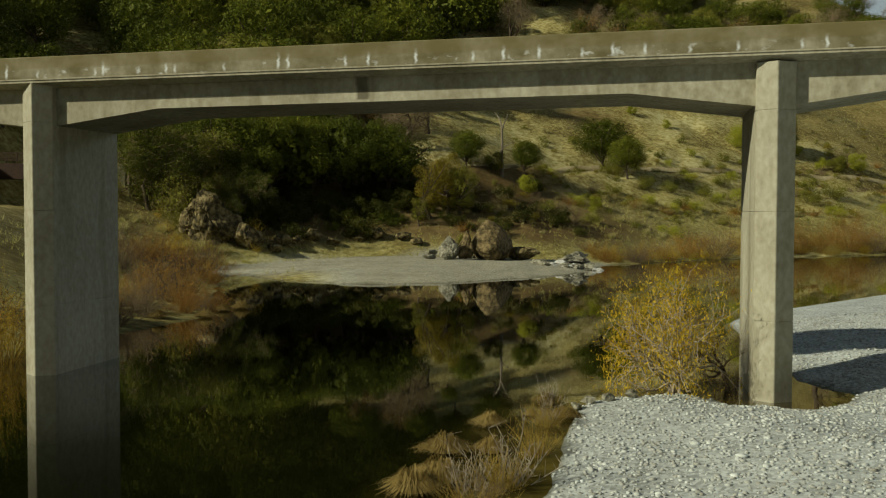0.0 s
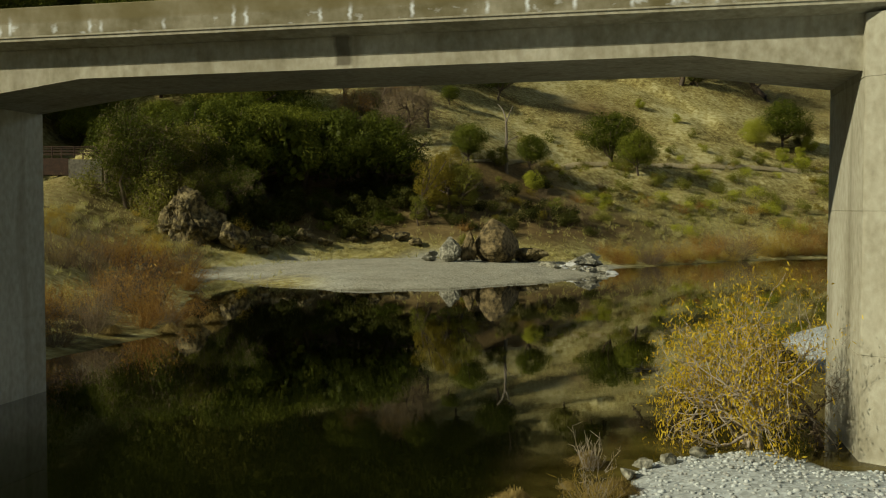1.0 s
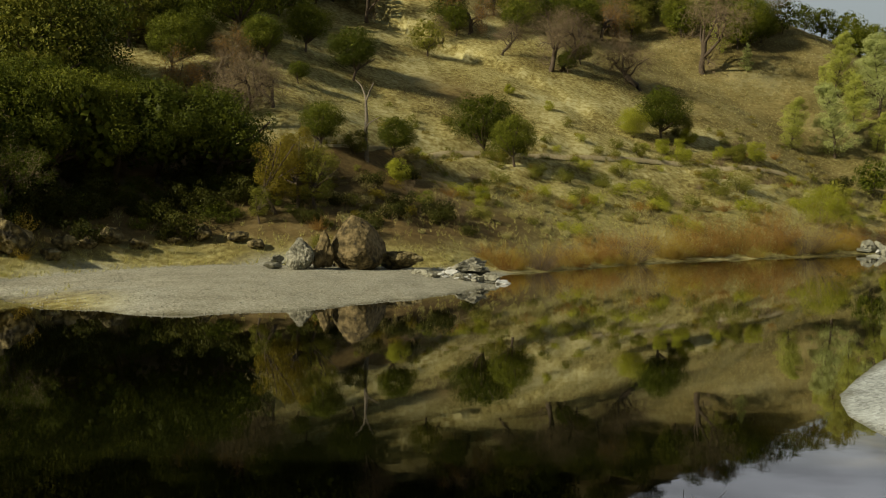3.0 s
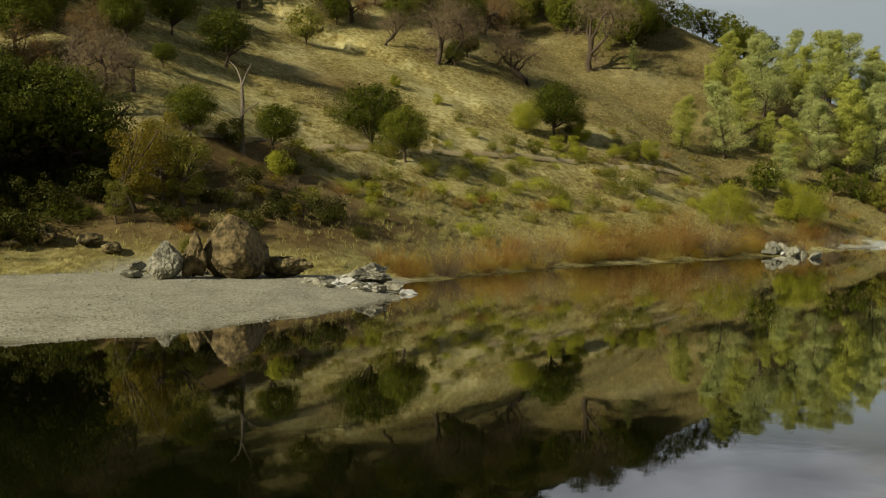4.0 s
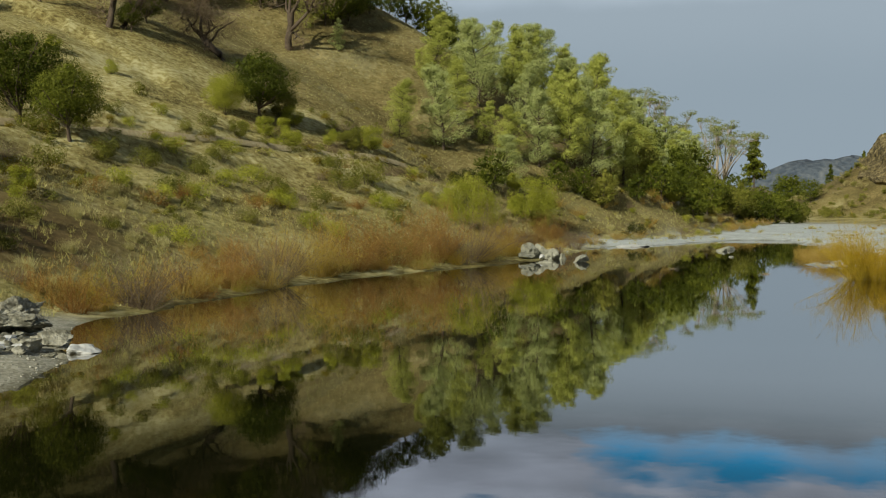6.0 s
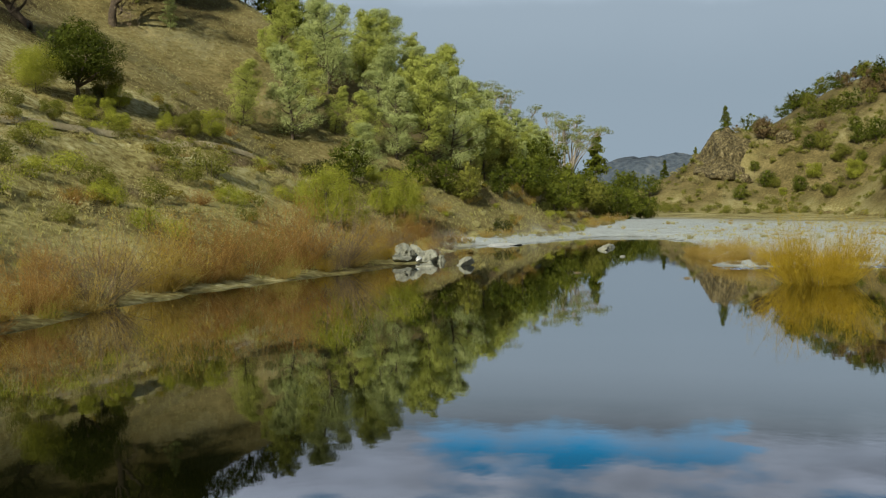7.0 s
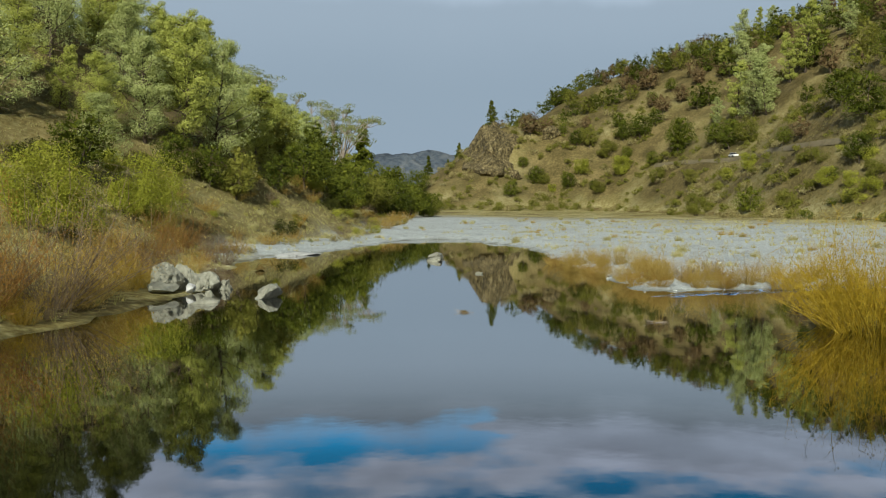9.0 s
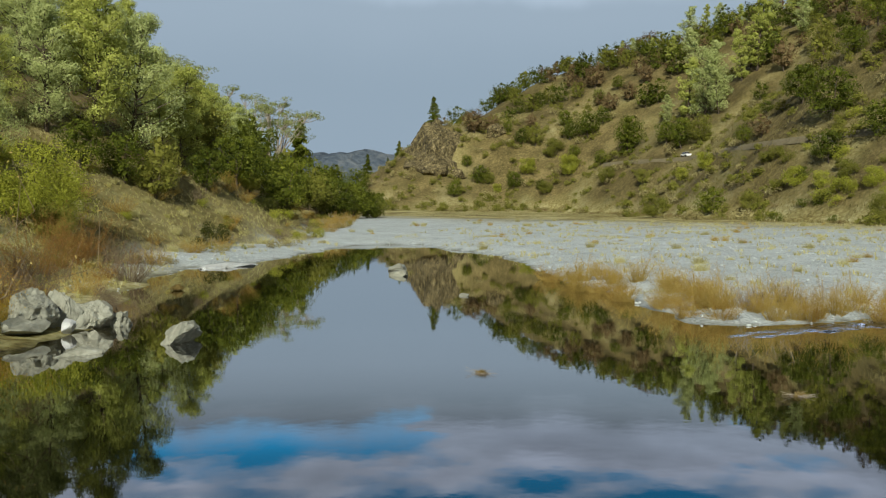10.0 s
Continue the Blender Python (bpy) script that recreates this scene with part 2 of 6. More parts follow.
def ground_material():
    m = bpy.data.materials.new("ground")
    m.use_nodes = True
    t = m.node_tree
    n, l = t.nodes.new, t.links.new
    p = t.nodes["Principled BSDF"]
    co = n("ShaderNodeTexCoord")

    def noise_at(scale, detail=6, rough=0.6):
        q = n("ShaderNodeTexNoise")
        q.inputs["Scale"].default_value, q.inputs["Detail"].default_value, q.inputs["Roughness"].default_value = scale, detail, rough
        l(co.outputs["Object"], q.inputs["Vector"])
        return q.outputs[0]

    def ramp(src, stops):
        r = n("ShaderNodeValToRGB")
        e = r.color_ramp.elements
        while len(e) < len(stops):
            e.new(0.5)
        for k, (pos, c) in enumerate(stops):
            e[k].position, e[k].color = pos, (*c, 1)
        l(src, r.inputs[0])
        return r.outputs[0]

    def blend(f, a, b):
        q = n("ShaderNodeMix")
        q.data_type = "RGBA"
        l(f, q.inputs[0])
        l(a, q.inputs[6])
        l(b, q.inputs[7])
        return q.outputs[2]

    def attr(name):
        q = n("ShaderNodeAttribute")
        q.attribute_name = name
        return q.outputs["Fac"]

    def mean(a, b):
        q = n("ShaderNodeMath")
        q.operation = "MULTIPLY_ADD"
        q.inputs[1].default_value = 0.5
        l(a, q.inputs[0])
        h = n("ShaderNodeMath")
        h.operation = "MULTIPLY"
        h.inputs[1].default_value = 0.5
        l(b, h.inputs[0])
        l(h.outputs[0], q.inputs[2])
        return q.outputs[0]

    grass = ramp(mean(noise_at(0.09), noise_at(1.6)), [(0.39, (0.085, 0.065, 0.02)), (0.45, (0.19, 0.155, 0.05)), (0.53, (0.345, 0.31, 0.125)), (0.61, (0.52, 0.49, 0.265))])
    green = ramp(mean(noise_at(0.15), noise_at(2.2)), [(0.38, (0.16, 0.15, 0.045)), (0.5, (0.36, 0.345, 0.13)), (0.62, (0.56, 0.53, 0.27))])
    soil = ramp(mean(noise_at(0.3), noise_at(2.5)), [(0.35, (0.05, 0.03, 0.012)), (0.5, (0.105, 0.068, 0.028)), (0.66, (0.19, 0.135, 0.06))])
    stones = n("ShaderNodeTexVoronoi")
    stones.inputs["Scale"].default_value = 11.0
    l(co.outputs["Object"], stones.inputs["Vector"])
    gravel = ramp(mean(stones.outputs["Color"], noise_at(0.4)), [(0.25, (0.21, 0.23, 0.225)), (0.5, (0.37, 0.405, 0.41)), (0.75, (0.54, 0.595, 0.605))])
    bed = ramp(noise_at(0.8), [(0.3, (0.03, 0.03, 0.012)), (0.7, (0.10, 0.09, 0.03))])
    c = blend(attr("green"), grass, green)
    c = blend(attr("soil"), c, soil)
    c = blend(attr("brush"), c, ramp(mean(noise_at(0.12), noise_at(1.4)), [(0.38, (0.05, 0.042, 0.014)), (0.5, (0.115, 0.092, 0.034)), (0.62, (0.215, 0.172, 0.072))]))
    c = blend(attr("track"), c, ramp(noise_at(1.2), [(0.3, (0.28, 0.23, 0.14)), (0.7, (0.45, 0.39, 0.27))]))
    c = blend(attr("gravel"), c, gravel)
    tan = ramp(mean(stones.outputs["Color"], noise_at(0.5)), [(0.25, (0.16, 0.155, 0.115)), (0.5, (0.29, 0.285, 0.225)), (0.75, (0.41, 0.405, 0.34))])
    c = blend(attr("silt"), c, tan)
    c = blend(attr("bed"), c, bed)
    l(c, p.inputs["Base Color"])
    p.inputs["Roughness"].default_value = 0.9
    p.inputs["Specular IOR Level"].default_value = 0.15
    bp = n("ShaderNodeBump")
    bp.inputs["Distance"].default_value = 0.25
    calm = n("ShaderNodeMapRange")
    calm.inputs[3].default_value, calm.inputs[4].default_value = 0.75, 0.05
    l(attr("gravel"), calm.inputs[0])
    l(calm.outputs[0], bp.inputs["Strength"])
    l(mean(noise_at(1.3), noise_at(5.0)), bp.inputs["Height"])
    l(bp.outputs[0], p.inputs["Normal"])
    return m


def water_material():
    m = bpy.data.materials.new("river_water")
    m.use_nodes = True
    t = m.node_tree
    n, l = t.nodes.new, t.links.new
    p = t.nodes["Principled BSDF"]
    co = n("ShaderNodeTexCoord")
    # the bed shows through where the water is shallow
    at, bed, r, mx = n("ShaderNodeAttribute"), n("ShaderNodeTexNoise"), n("ShaderNodeValToRGB"), n("ShaderNodeMix")
    at.attribute_name = "shallow"
    bed.inputs["Scale"].default_value, bed.inputs["Detail"].default_value = 0.9, 6
    l(co.outputs["Object"], bed.inputs["Vector"])
    r.color_ramp.elements[0].position, r.color_ramp.elements[0].color = 0.35, (0.035, 0.028, 0.006, 1)
    r.color_ramp.elements[1].position, r.color_ramp.elements[1].color = 0.7, (0.13, 0.105, 0.028, 1)
    l(bed.outputs[0], r.inputs[0])
    mx.data_type = "RGBA"
    mx.inputs[6].default_value = (0.004, 0.005, 0.0012, 1)
    l(at.outputs["Fac"], mx.inputs[0])
    l(r.outputs[0], mx.inputs[7])
    l(mx.outputs[2], p.inputs["Base Color"])
    p.inputs["Roughness"].default_value = 0.6
    p.inputs["Specular IOR Level"].default_value = 0.0
    # mirror gloss: strong at a flat angle, weak when looked down into
    gloss, lay, bend, ms = n("ShaderNodeBsdfGlossy"), n("ShaderNodeLayerWeight"), n("ShaderNodeValToRGB"), n("ShaderNodeMixShader")
    gloss.inputs["Roughness"].default_value = 0.02
    e = bend.color_ramp.elements
    for pos, v in ((0.60, 0.04), (0.70, 0.065), (0.735, 0.098), (0.76, 0.14), (0.785, 0.255), (0.815, 0.64), (0.842, 0.82), (0.87, 0.91), (0.92, 0.96)):
        e.new(pos).color = (v, v, v, 1)
    e[0].color, e[len(e) - 1].color = (0.02, 0.02, 0.02, 1), (1, 1, 1, 1)
    l(lay.outputs["Facing"], bend.inputs[0])
    l(bend.outputs[0], ms.inputs[0])
    l(p.outputs[0], ms.inputs[1])
    l(gloss.outputs[0], ms.inputs[2])
    l(ms.outputs[0], t.nodes["Material Output"].inputs[0])
    a, b = n("ShaderNodeTexNoise"), n("ShaderNodeTexNoise")
    a.inputs["Scale"].default_value, b.inputs["Scale"].default_value = 0.5, 2.2
    for q in (a, b):
        q.inputs["Detail"].default_value = 2
        l(co.outputs["Object"], q.inputs["Vector"])
    s = n("ShaderNodeMath")
    s.operation = "ADD"
    l(a.outputs[0], s.inputs[0])
    l(b.outputs[0], s.inputs[1])
    bp = n("ShaderNodeBump")
    bp.inputs["Strength"].default_value, bp.inputs["Distance"].default_value = 0.05, 0.012
    l(s.outputs[0], bp.inputs["Height"])
    l(bp.outputs[0], gloss.inputs["Normal"])
    return m


M["ground"], M["water"] = ground_material(), water_material()

# ---- mesh helpers ----


def mesh_of(name, verts, faces, mat, smooth=False):
    me = bpy.data.meshes.new(name)
    verts = np.asarray(verts, np.float32)
    if isinstance(faces, np.ndarray):
        k = faces.shape[1]
        me.vertices.add(len(verts))
        me.vertices.foreach_set("co", verts.ravel())
        me.loops.add(faces.size)
        me.loops.foreach_set("vertex_index", faces.astype(np.int32).ravel())
        me.polygons.add(len(faces))
        me.polygons.foreach_set("loop_start", np.arange(0, faces.size, k, dtype=np.int32))
        me.update(calc_edges=True)
    else:
        me.from_pydata(verts.tolist(), [], faces)
        me.update()
    if smooth:
        me.polygons.foreach_set("use_smooth", np.ones(len(me.polygons), bool))
    me.materials.append(mat)
    return me


def child(name, me, parent, label=""):
    ob = new(name, me)
    ob.parent = parent
    return tagged(ob, label)


def part(name, bm, mat, parent, label=""):
    me = bpy.data.meshes.new(name)
    bm.to_mesh(me)
    bm.free()
    me.materials.append(mat)
    return child(name, me, parent, label)


def cards(centres, size, aspect, out=None, droop=0.0, seed=0, loose=0.38):
    """Leaf blades: one small four-sided blade at each centre, turned at random but mostly facing out."""
    g = np.random.default_rng(seed)
    k = len(centres)
    nrm = g.normal(size=(k, 3))
    if out is not None:
        nrm = nrm * loose + out
    nrm /= np.linalg.norm(nrm, axis=1)[:, None] + 1e-9
    up = g.normal(size=(k, 3)) + np.array((0, 0, -droop))
    side = np.cross(nrm, up)
    side /= np.linalg.norm(side, axis=1)[:, None] + 1e-9
    up = np.cross(side, nrm)
    s = size * g.uniform(0.6, 1.35, (k, 1))
    a, b = side * s * aspect, up * s
    v = np.stack([centres - b, centres + a * 0.9 - b * 0.1, centres + b, centres - a * 0.9 + b * 0.15], 1).reshape(-1, 3)
    return v, np.arange(4 * k).reshape(k, 4)


def tubes(lines, sides=5):
    """Tapered limbs: each line is (points, radii)."""
    vs, fs, base = [], [], 0
    for pts, rad in lines:
        pts = np.asarray(pts, float)
        d = np.gradient(pts, axis=0)
        d /= np.linalg.norm(d, axis=1)[:, None] + 1e-9
        ref = np.where(np.abs(d[:, 2:3]) > 0.9, np.array((1.0, 0, 0)), np.array((0, 0, 1.0)))
        e1 = np.cross(d, ref)
        e1 /= np.linalg.norm(e1, axis=1)[:, None] + 1e-9
        e2 = np.cross(d, e1)
        ang = np.arange(sides) * 2 * math.pi / sides
        ring = pts[:, None] + np.asarray(rad)[:, None, None] * (np.cos(ang)[None, :, None] * e1[:, None] + np.sin(ang)[None, :, None] * e2[:, None])
        vs.append(ring.reshape(-1, 3))
        k = len(pts)
        i, j = np.meshgrid(np.arange(k - 1), np.arange(sides), indexing="ij")
        q = np.stack([i * sides + j, i * sides + (j + 1) % sides, (i + 1) * sides + (j + 1) % sides, (i + 1) * sides + j], -1).reshape(-1, 4) + base
        fs.append(q)
        base += k * sides
    return np.concatenate(vs), np.concatenate(fs)


def limb(g, start, way, length, radius, steps=5, wander=0.25, rise=0.0, tip=0.35):
    pts, d = [np.array(start, float)], np.array(way, float)
    d /= np.linalg.norm(d)
    for _ in range(steps):
        d = d + g.normal(size=3) * wander * 0.5 + np.array((0, 0, rise))
        d /= np.linalg.norm(d)
        pts.append(pts[-1] + d * length / steps)
    return np.array(pts), np.linspace(radius, radius * tip, steps + 1)


def branching(g, start, way, length, radius, depth, kids=4, spread=0.8, rise=0.05, wander=0.3, ratio=0.62, lines=None, ends=None):
    lines = [] if lines is None else lines
    ends = [] if ends is None else ends
    pts, rad = limb(g, start, way, length, radius, 5 if depth > 1 else 3, wander, rise, 0.62)
    lines.append((pts, rad))
    if depth == 0:
        ends.append(pts[-1])
        return lines, ends
    d = pts[-1] - pts[-2]
    d /= np.linalg.norm(d)
    for k in range(kids):
        i = len(pts) - 1 if k == 0 else int(g.integers(max(1, len(pts) // 3), len(pts)))
        w = d * 0.8 + g.normal(size=3) * spread
        branching(g, pts[i], w, length * ratio * g.uniform(0.7, 1.2), rad[i] * 0.7, depth - 1, kids, spread, rise, wander, ratio, lines, ends)
    return lines, ends

# ---- the lie of the land ----
SHORE = np.array([(-40, -150), (-26, -40), (-20, 0), (-17, 25), (-14.2, 40), (-11.4, 50), (-13.5, 60), (-15, 68), (-17.6, 85),
                  (-12, 76.5), (-5, 72), (0, 74), (7, 79.5), (12.5, 87), (16.5, 99), (35, 114.5), (54, 123.5), (64, 128), (78, 140),
                  (93, 150.5), (101, 151), (131, 162), (137, 157), (128, 150), (121, 140), (98.7, 125), (86.6, 116), (79, 111.5), (79, 108.5),
                  (86, 103.6), (140, 84), (138, 74), (90, 91.5), (74, 93.5), (66, 91), (60, 86)], float)
SHORE = np.concatenate([SHORE, np.array([(52, 81), (40, 74), (28, 64), (19, 54.8), (16.4, 51.9), (14.6, 49.4), (13.6, 47.2), (13.1, 44), (12.4, 38.5), (12, 34), (11.2, 31), (12.2, 29), (11.8, 27.6), (10, 26.7),
                  (8.2, 27.3), (7.4, 28.9), (5.6, 28.6), (4.2, 27.4), (3.3, 24), (2.2, 18.6), (1, 10), (0.6, 0), (-2, -30), (-10, -150)], float)])
FAR_TOE = np.array([(-90, -150), (-40, -40), (-26, 10), (-21, 45), (-21, 88), (-8, 98), (12, 99), (33, 118), (52, 128), (66, 136), (92, 157), (131, 170), (200, 215), (420, 380), (900, 700)], float)
NEAR_TOE = np.array([(40, -150), (60, -40), (95, 30), (150, 75), (185, 100), (212, 121), (250, 156), (318, 196), (352, 232), (372, 290), (385, 380), (430, 600), (700, 1000)], float)


def along(P, line, closed=False):
    """Distance to a line of points (left of it positive) and the way along it."""
    L = np.vstack([line, line[:1]]) if closed else line
    best, sign, way, acc = np.full(len(P), 1e9), np.ones(len(P)), np.zeros(len(P)), 0.0
    for a, b in zip(L[:-1], L[1:]):
        v = b - a
        size = math.hypot(*v)
        t = np.clip(((P - a) @ v) / size ** 2, 0, 1)
        d = np.hypot(*(P - a - t[:, None] * v).T)
        side = v[0] * (P[:, 1] - a[1]) - v[1] * (P[:, 0] - a[0])
        m = d < best - 1e-9
        best[m], sign[m], way[m] = d[m], np.where(side[m] >= 0, 1.0, -1.0), (acc + t * size)[m]
        acc += size
    return best * sign, way


def inside(P, ring):
    odd = np.zeros(len(P), bool)
    for a, b in zip(ring, np.roll(ring, -1, 0)):
        if a[1] != b[1]:
            hit = ((a[1] > P[:, 1]) != (b[1] > P[:, 1])) & (P[:, 0] < (b[0] - a[0]) * (P[:, 1] - a[1]) / (b[1] - a[1]) + a[0])
            odd ^= hit
    return odd


def step(x, a, b):
    t = np.clip((x - a) / (b - a), 0, 1)
    return t * t * (3 - 2 * t)


def waves(P, size, seed):
    """Smooth unevenness from a few crossed waves."""
    g = np.random.default_rng(seed)
    z = np.zeros(len(P))
    for k in range(7):
        a, f, ph = g.uniform(0, 2 * math.pi), g.uniform(0.6, 1.9) * 2 * math.pi / size, g.uniform(0, 6.3)
        z += np.sin((P[:, 0] * math.cos(a) + P[:, 1] * math.sin(a)) * f + ph + 0.8 * np.sin((P[:, 0] * math.sin(a) - P[:, 1] * math.cos(a)) * f * 0.7))
    return z / 3.5


def lie(P):
    """Height of the ground, with the masks of what covers it."""
    P = np.asarray(P, float).reshape(-1, 2)
    shore = np.abs(along(P, SHORE, True)[0]) * np.where(inside(P, SHORE), -1, 1)
    shore = shore + (1 - step(P[:, 1], 38, 44)) * (0.16 * waves(P, 3.1, 93) + 0.07 * waves(P, 1.1, 94)) * step(np.abs(shore), 12, 2)
    shore = shore + step(P[:, 1], 62, 75) * (0.5 * waves(P, 8, 91) + 0.22 * waves(P, 2.7, 92)) * step(np.abs(shore), 30, 4)
    d, s = along(P, FAR_TOE)
    e, s2 = along(P, NEAR_TOE)
    e = -e
    base = np.where(shore > 0, 0.75 * (1 - np.exp(-shore / 5.0)) + 0.012 * np.minimum(shore, 60), np.maximum(shore * 0.35, -2.5))
    up = np.maximum(d, 0)
    slope = 0.455 + 0.10 * step(s, 345, 385) + 0.16 * step(s, 380, 425) - 0.10 * step(s, 440, 520)
    cap = 135 - 62 * step(s, 420, 500) - 38 * step(s, 490, 560) - 28 * step(s, 560, 640)
    far = up * slope
    far = cap * (1 - np.exp(-(far / cap) - 0.5 * (far / cap) ** 2))
    bench = 10.4 - 3.4 * step(s, 322, 375)
    far = far - 1.0 * np.exp(-((far - bench - 1.3) / 1.0) ** 2) + 0.8 * np.exp(-((far - bench + 1.0) / 1.1) ** 2)
    rough = step(up, 2, 14)
    far = far + rough * (0.55 * waves(P, 26, 3) + 0.22 * waves(P, 9, 5) + 2.2 * step(up, 30, 90) * waves(P, 75, 11)) 
    right = np.maximum(e, 0)
    ridge = 79 - 5 * step(s2, 400, 500) - 5 * step(s2, 520, 560) - 18 * step(s2, 545, 640) - 42 * step(s2, 590, 695)
    rise = np.minimum(right / 100, 1)
    near = ridge * (1 - (1 - rise) ** 1.25) * (1 - 0.3 * step(right, 100, 400)) + step(right, 4, 30) * (2.5 * waves(P, 90, 21) + 1.0 * waves(P, 30, 22))
    base = np.where(shore > 0, base * (1 - 0.9 * step(d, 0, 18)), base)
    knoll = 25 * np.exp(-((P[:, 0] - 379) ** 2 + (P[:, 1] - 294) ** 2) / 33.0 ** 2) * (0.9 + 0.1 * waves(P, 25, 33))
    gully = 6.5 * np.exp(-((P[:, 0] + 43) / 6.0) ** 2) * step(P[:, 1], 55, 85) * (1 - step(P[:, 1], 125, 160))
    far = np.maximum(far - gully, np.minimum(far, 2.0))
    z = base + knoll + np.where(d > 0, far, 0) + np.where(e > 0, near, 0)
    z = z + np.where(shore > 0.5, 0.07 * waves(P, 5, 8) * step(shore, 0.5, 3), 0)
    hill = np.maximum(d, e) + 1.6 * waves(P, 17, 73)
    gravel = (1 - step(hill, -2.5, 0.8)) * (1 - step(P[:, 0] - 0.4 * (P[:, 1] - 140) + 6 * waves(P, 40, 71), 165, 215))
    gravel = gravel * (1 - step(s, 287, 293) * (1 - step(s, 365, 392)) * step(d, -17, -12) * (d > -24))
    gravel = gravel * (1 - (1 - step(s, 240, 252)) * step(d, -16, -10))
    e = np.maximum(e, knoll * 1.2)
    green = 0.5 * step(d, -3, 2) * (1 - step(d, 9, 22)) * (waves(P, 14, 31) * 0.5 + 0.6).clip(0, 1) + 0.35 * step(e, -1, 4) * (1 - 0.6 * step(e, 30, 60)) * (waves(P, 35, 35) * 0.5 + 0.6).clip(0, 1)
    bare = 0.5 * step(e, 2, 8) * step(waves(P, 22, 36), -0.5, 0.4) * (0.6 + 0.4 * step(knoll, 3, 10))
    dirt = bare + 0.85 * step(s, 402, 420) * (1 - step(s, 560, 640)) * step(d, 5, 11) * (1 - step(d, 34, 46)) + 0.9 * step(d, 92, 106) * (1 - step(s, 330, 370)) + step(d, 1, 5) * (1 - step(d, 20, 32)) * (0.5 * step(P[:, 0], -40, -34) + 0.5 * step(P[:, 0], -22, -16)) * (1 - step(s, 300, 316)) * 0.9 + 0.7 * np.exp(-((P[:, 0] - 22) / 7.0) ** 2 - ((P[:, 1] - 165) / 8.0) ** 2)
    track = np.exp(-((np.where(d > 0, up * slope, -9) - bench - 0.75) / 0.5) ** 2) * (s > 285) * (s < 400)
    return z, dict(gravel=np.maximum(gravel, 0.0), green=green.clip(0, 1), brush=(0.55 * step(s, 372, 384) * (1 - step(s, 520, 580)) * step(d, -7, -2) + step(e, -2, 6) * (0.5 + 0.5 * step(waves(P, 45, 37), -0.6, 0.3))).clip(0, 1), soil=np.maximum(dirt, 0.0).clip(0, 1), silt=gravel * (d > -45) * step(d, -40, -24) * step(s, 225, 236) * (1 - step(s, 300, 325)), bed=(1 - step(shore, -0.15, 0.35)), track=track)


def height(x, y):
    return float(lie([(x, y)])[0][0])


def spaced(edges):
    """Grid lines whose spacing changes from stretch to stretch: (from, to, step)."""
    return np.unique(np.concatenate([np.arange(a, b, s) for a, b, s in edges] + [[edges[-1][1]]]).round(3))


# ---- ground, one sheet ----
gx = spaced([(-3200, -800, 300), (-800, -200, 60), (-200, -70, 10), (-70, -30, 2.5), (-30, -1, 0.9), (-1, 15, 0.45), (15, 112, 0.9), (112, 180, 2), (180, 460, 6), (460, 900, 25), (900, 3200, 230)])
gy = spaced([(-3200, -500, 300), (-500, -100, 40), (-100, -10, 6), (-10, 14, 1.5), (14, 40, 0.45), (40, 165, 0.9), (165, 250, 2), (250, 420, 6), (420, 900, 25), (900, 3200, 230)])
GX, GY = np.meshgrid(gx, gy, indexing="xy")
GP = np.stack([GX.ravel(), GY.ravel()], 1)
GZ, MASK = lie(GP)
w, h = len(gx), len(gy)
ii, jj = np.meshgrid(np.arange(w - 1), np.arange(h - 1), indexing="xy")
quads = np.stack([jj * w + ii, jj * w + ii + 1, (jj + 1) * w + ii + 1, (jj + 1) * w + ii], -1).reshape(-1, 4)
ground = new("ground", mesh_of("ground", np.column_stack([GP, GZ]), quads, M["ground"], True))
tagged(ground, "dry grassy hillsides, gravel bars and muddy river banks", "ground", kind="structure")
for key in ("gravel", "green", "soil", "brush", "silt", "bed", "track"):
    at = ground.data.attributes.new(key, "FLOAT", "POINT")
    at.data.foreach_set("value", MASK[key].astype(np.float32))

wx = spaced([(-200, -30, 10), (-30, 0, 1.5), (0, 15, 0.5), (15, 145, 2.0), (145, 265, 10)])
wy = spaced([(-400, -20, 20), (-20, 14, 2.0), (14, 40, 0.5), (40, 165, 2.0), (165, 265, 10)])
WX, WY = np.meshgrid(wx, wy, indexing="xy")
WP = np.stack([WX.ravel(), WY.ravel()], 1)
w, h = len(wx), len(wy)
ii, jj = np.meshgrid(np.arange(w - 1), np.arange(h - 1), indexing="xy")
quads = np.stack([jj * w + ii, jj * w + ii + 1, (jj + 1) * w + ii + 1, (jj + 1) * w + ii], -1).reshape(-1, 4)
water = new("water", mesh_of("water", np.column_stack([WP, np.zeros(len(WP))]), quads, M["water"]))
tagged(water, "still dark green river water mirroring hills and sky", "water", kind="structure")
at = water.data.attributes.new("shallow", "FLOAT", "POINT")
at.data.foreach_set("value", (1 - step(-lie(WP)[0], 0.0, 1.1)).astype(np.float32))

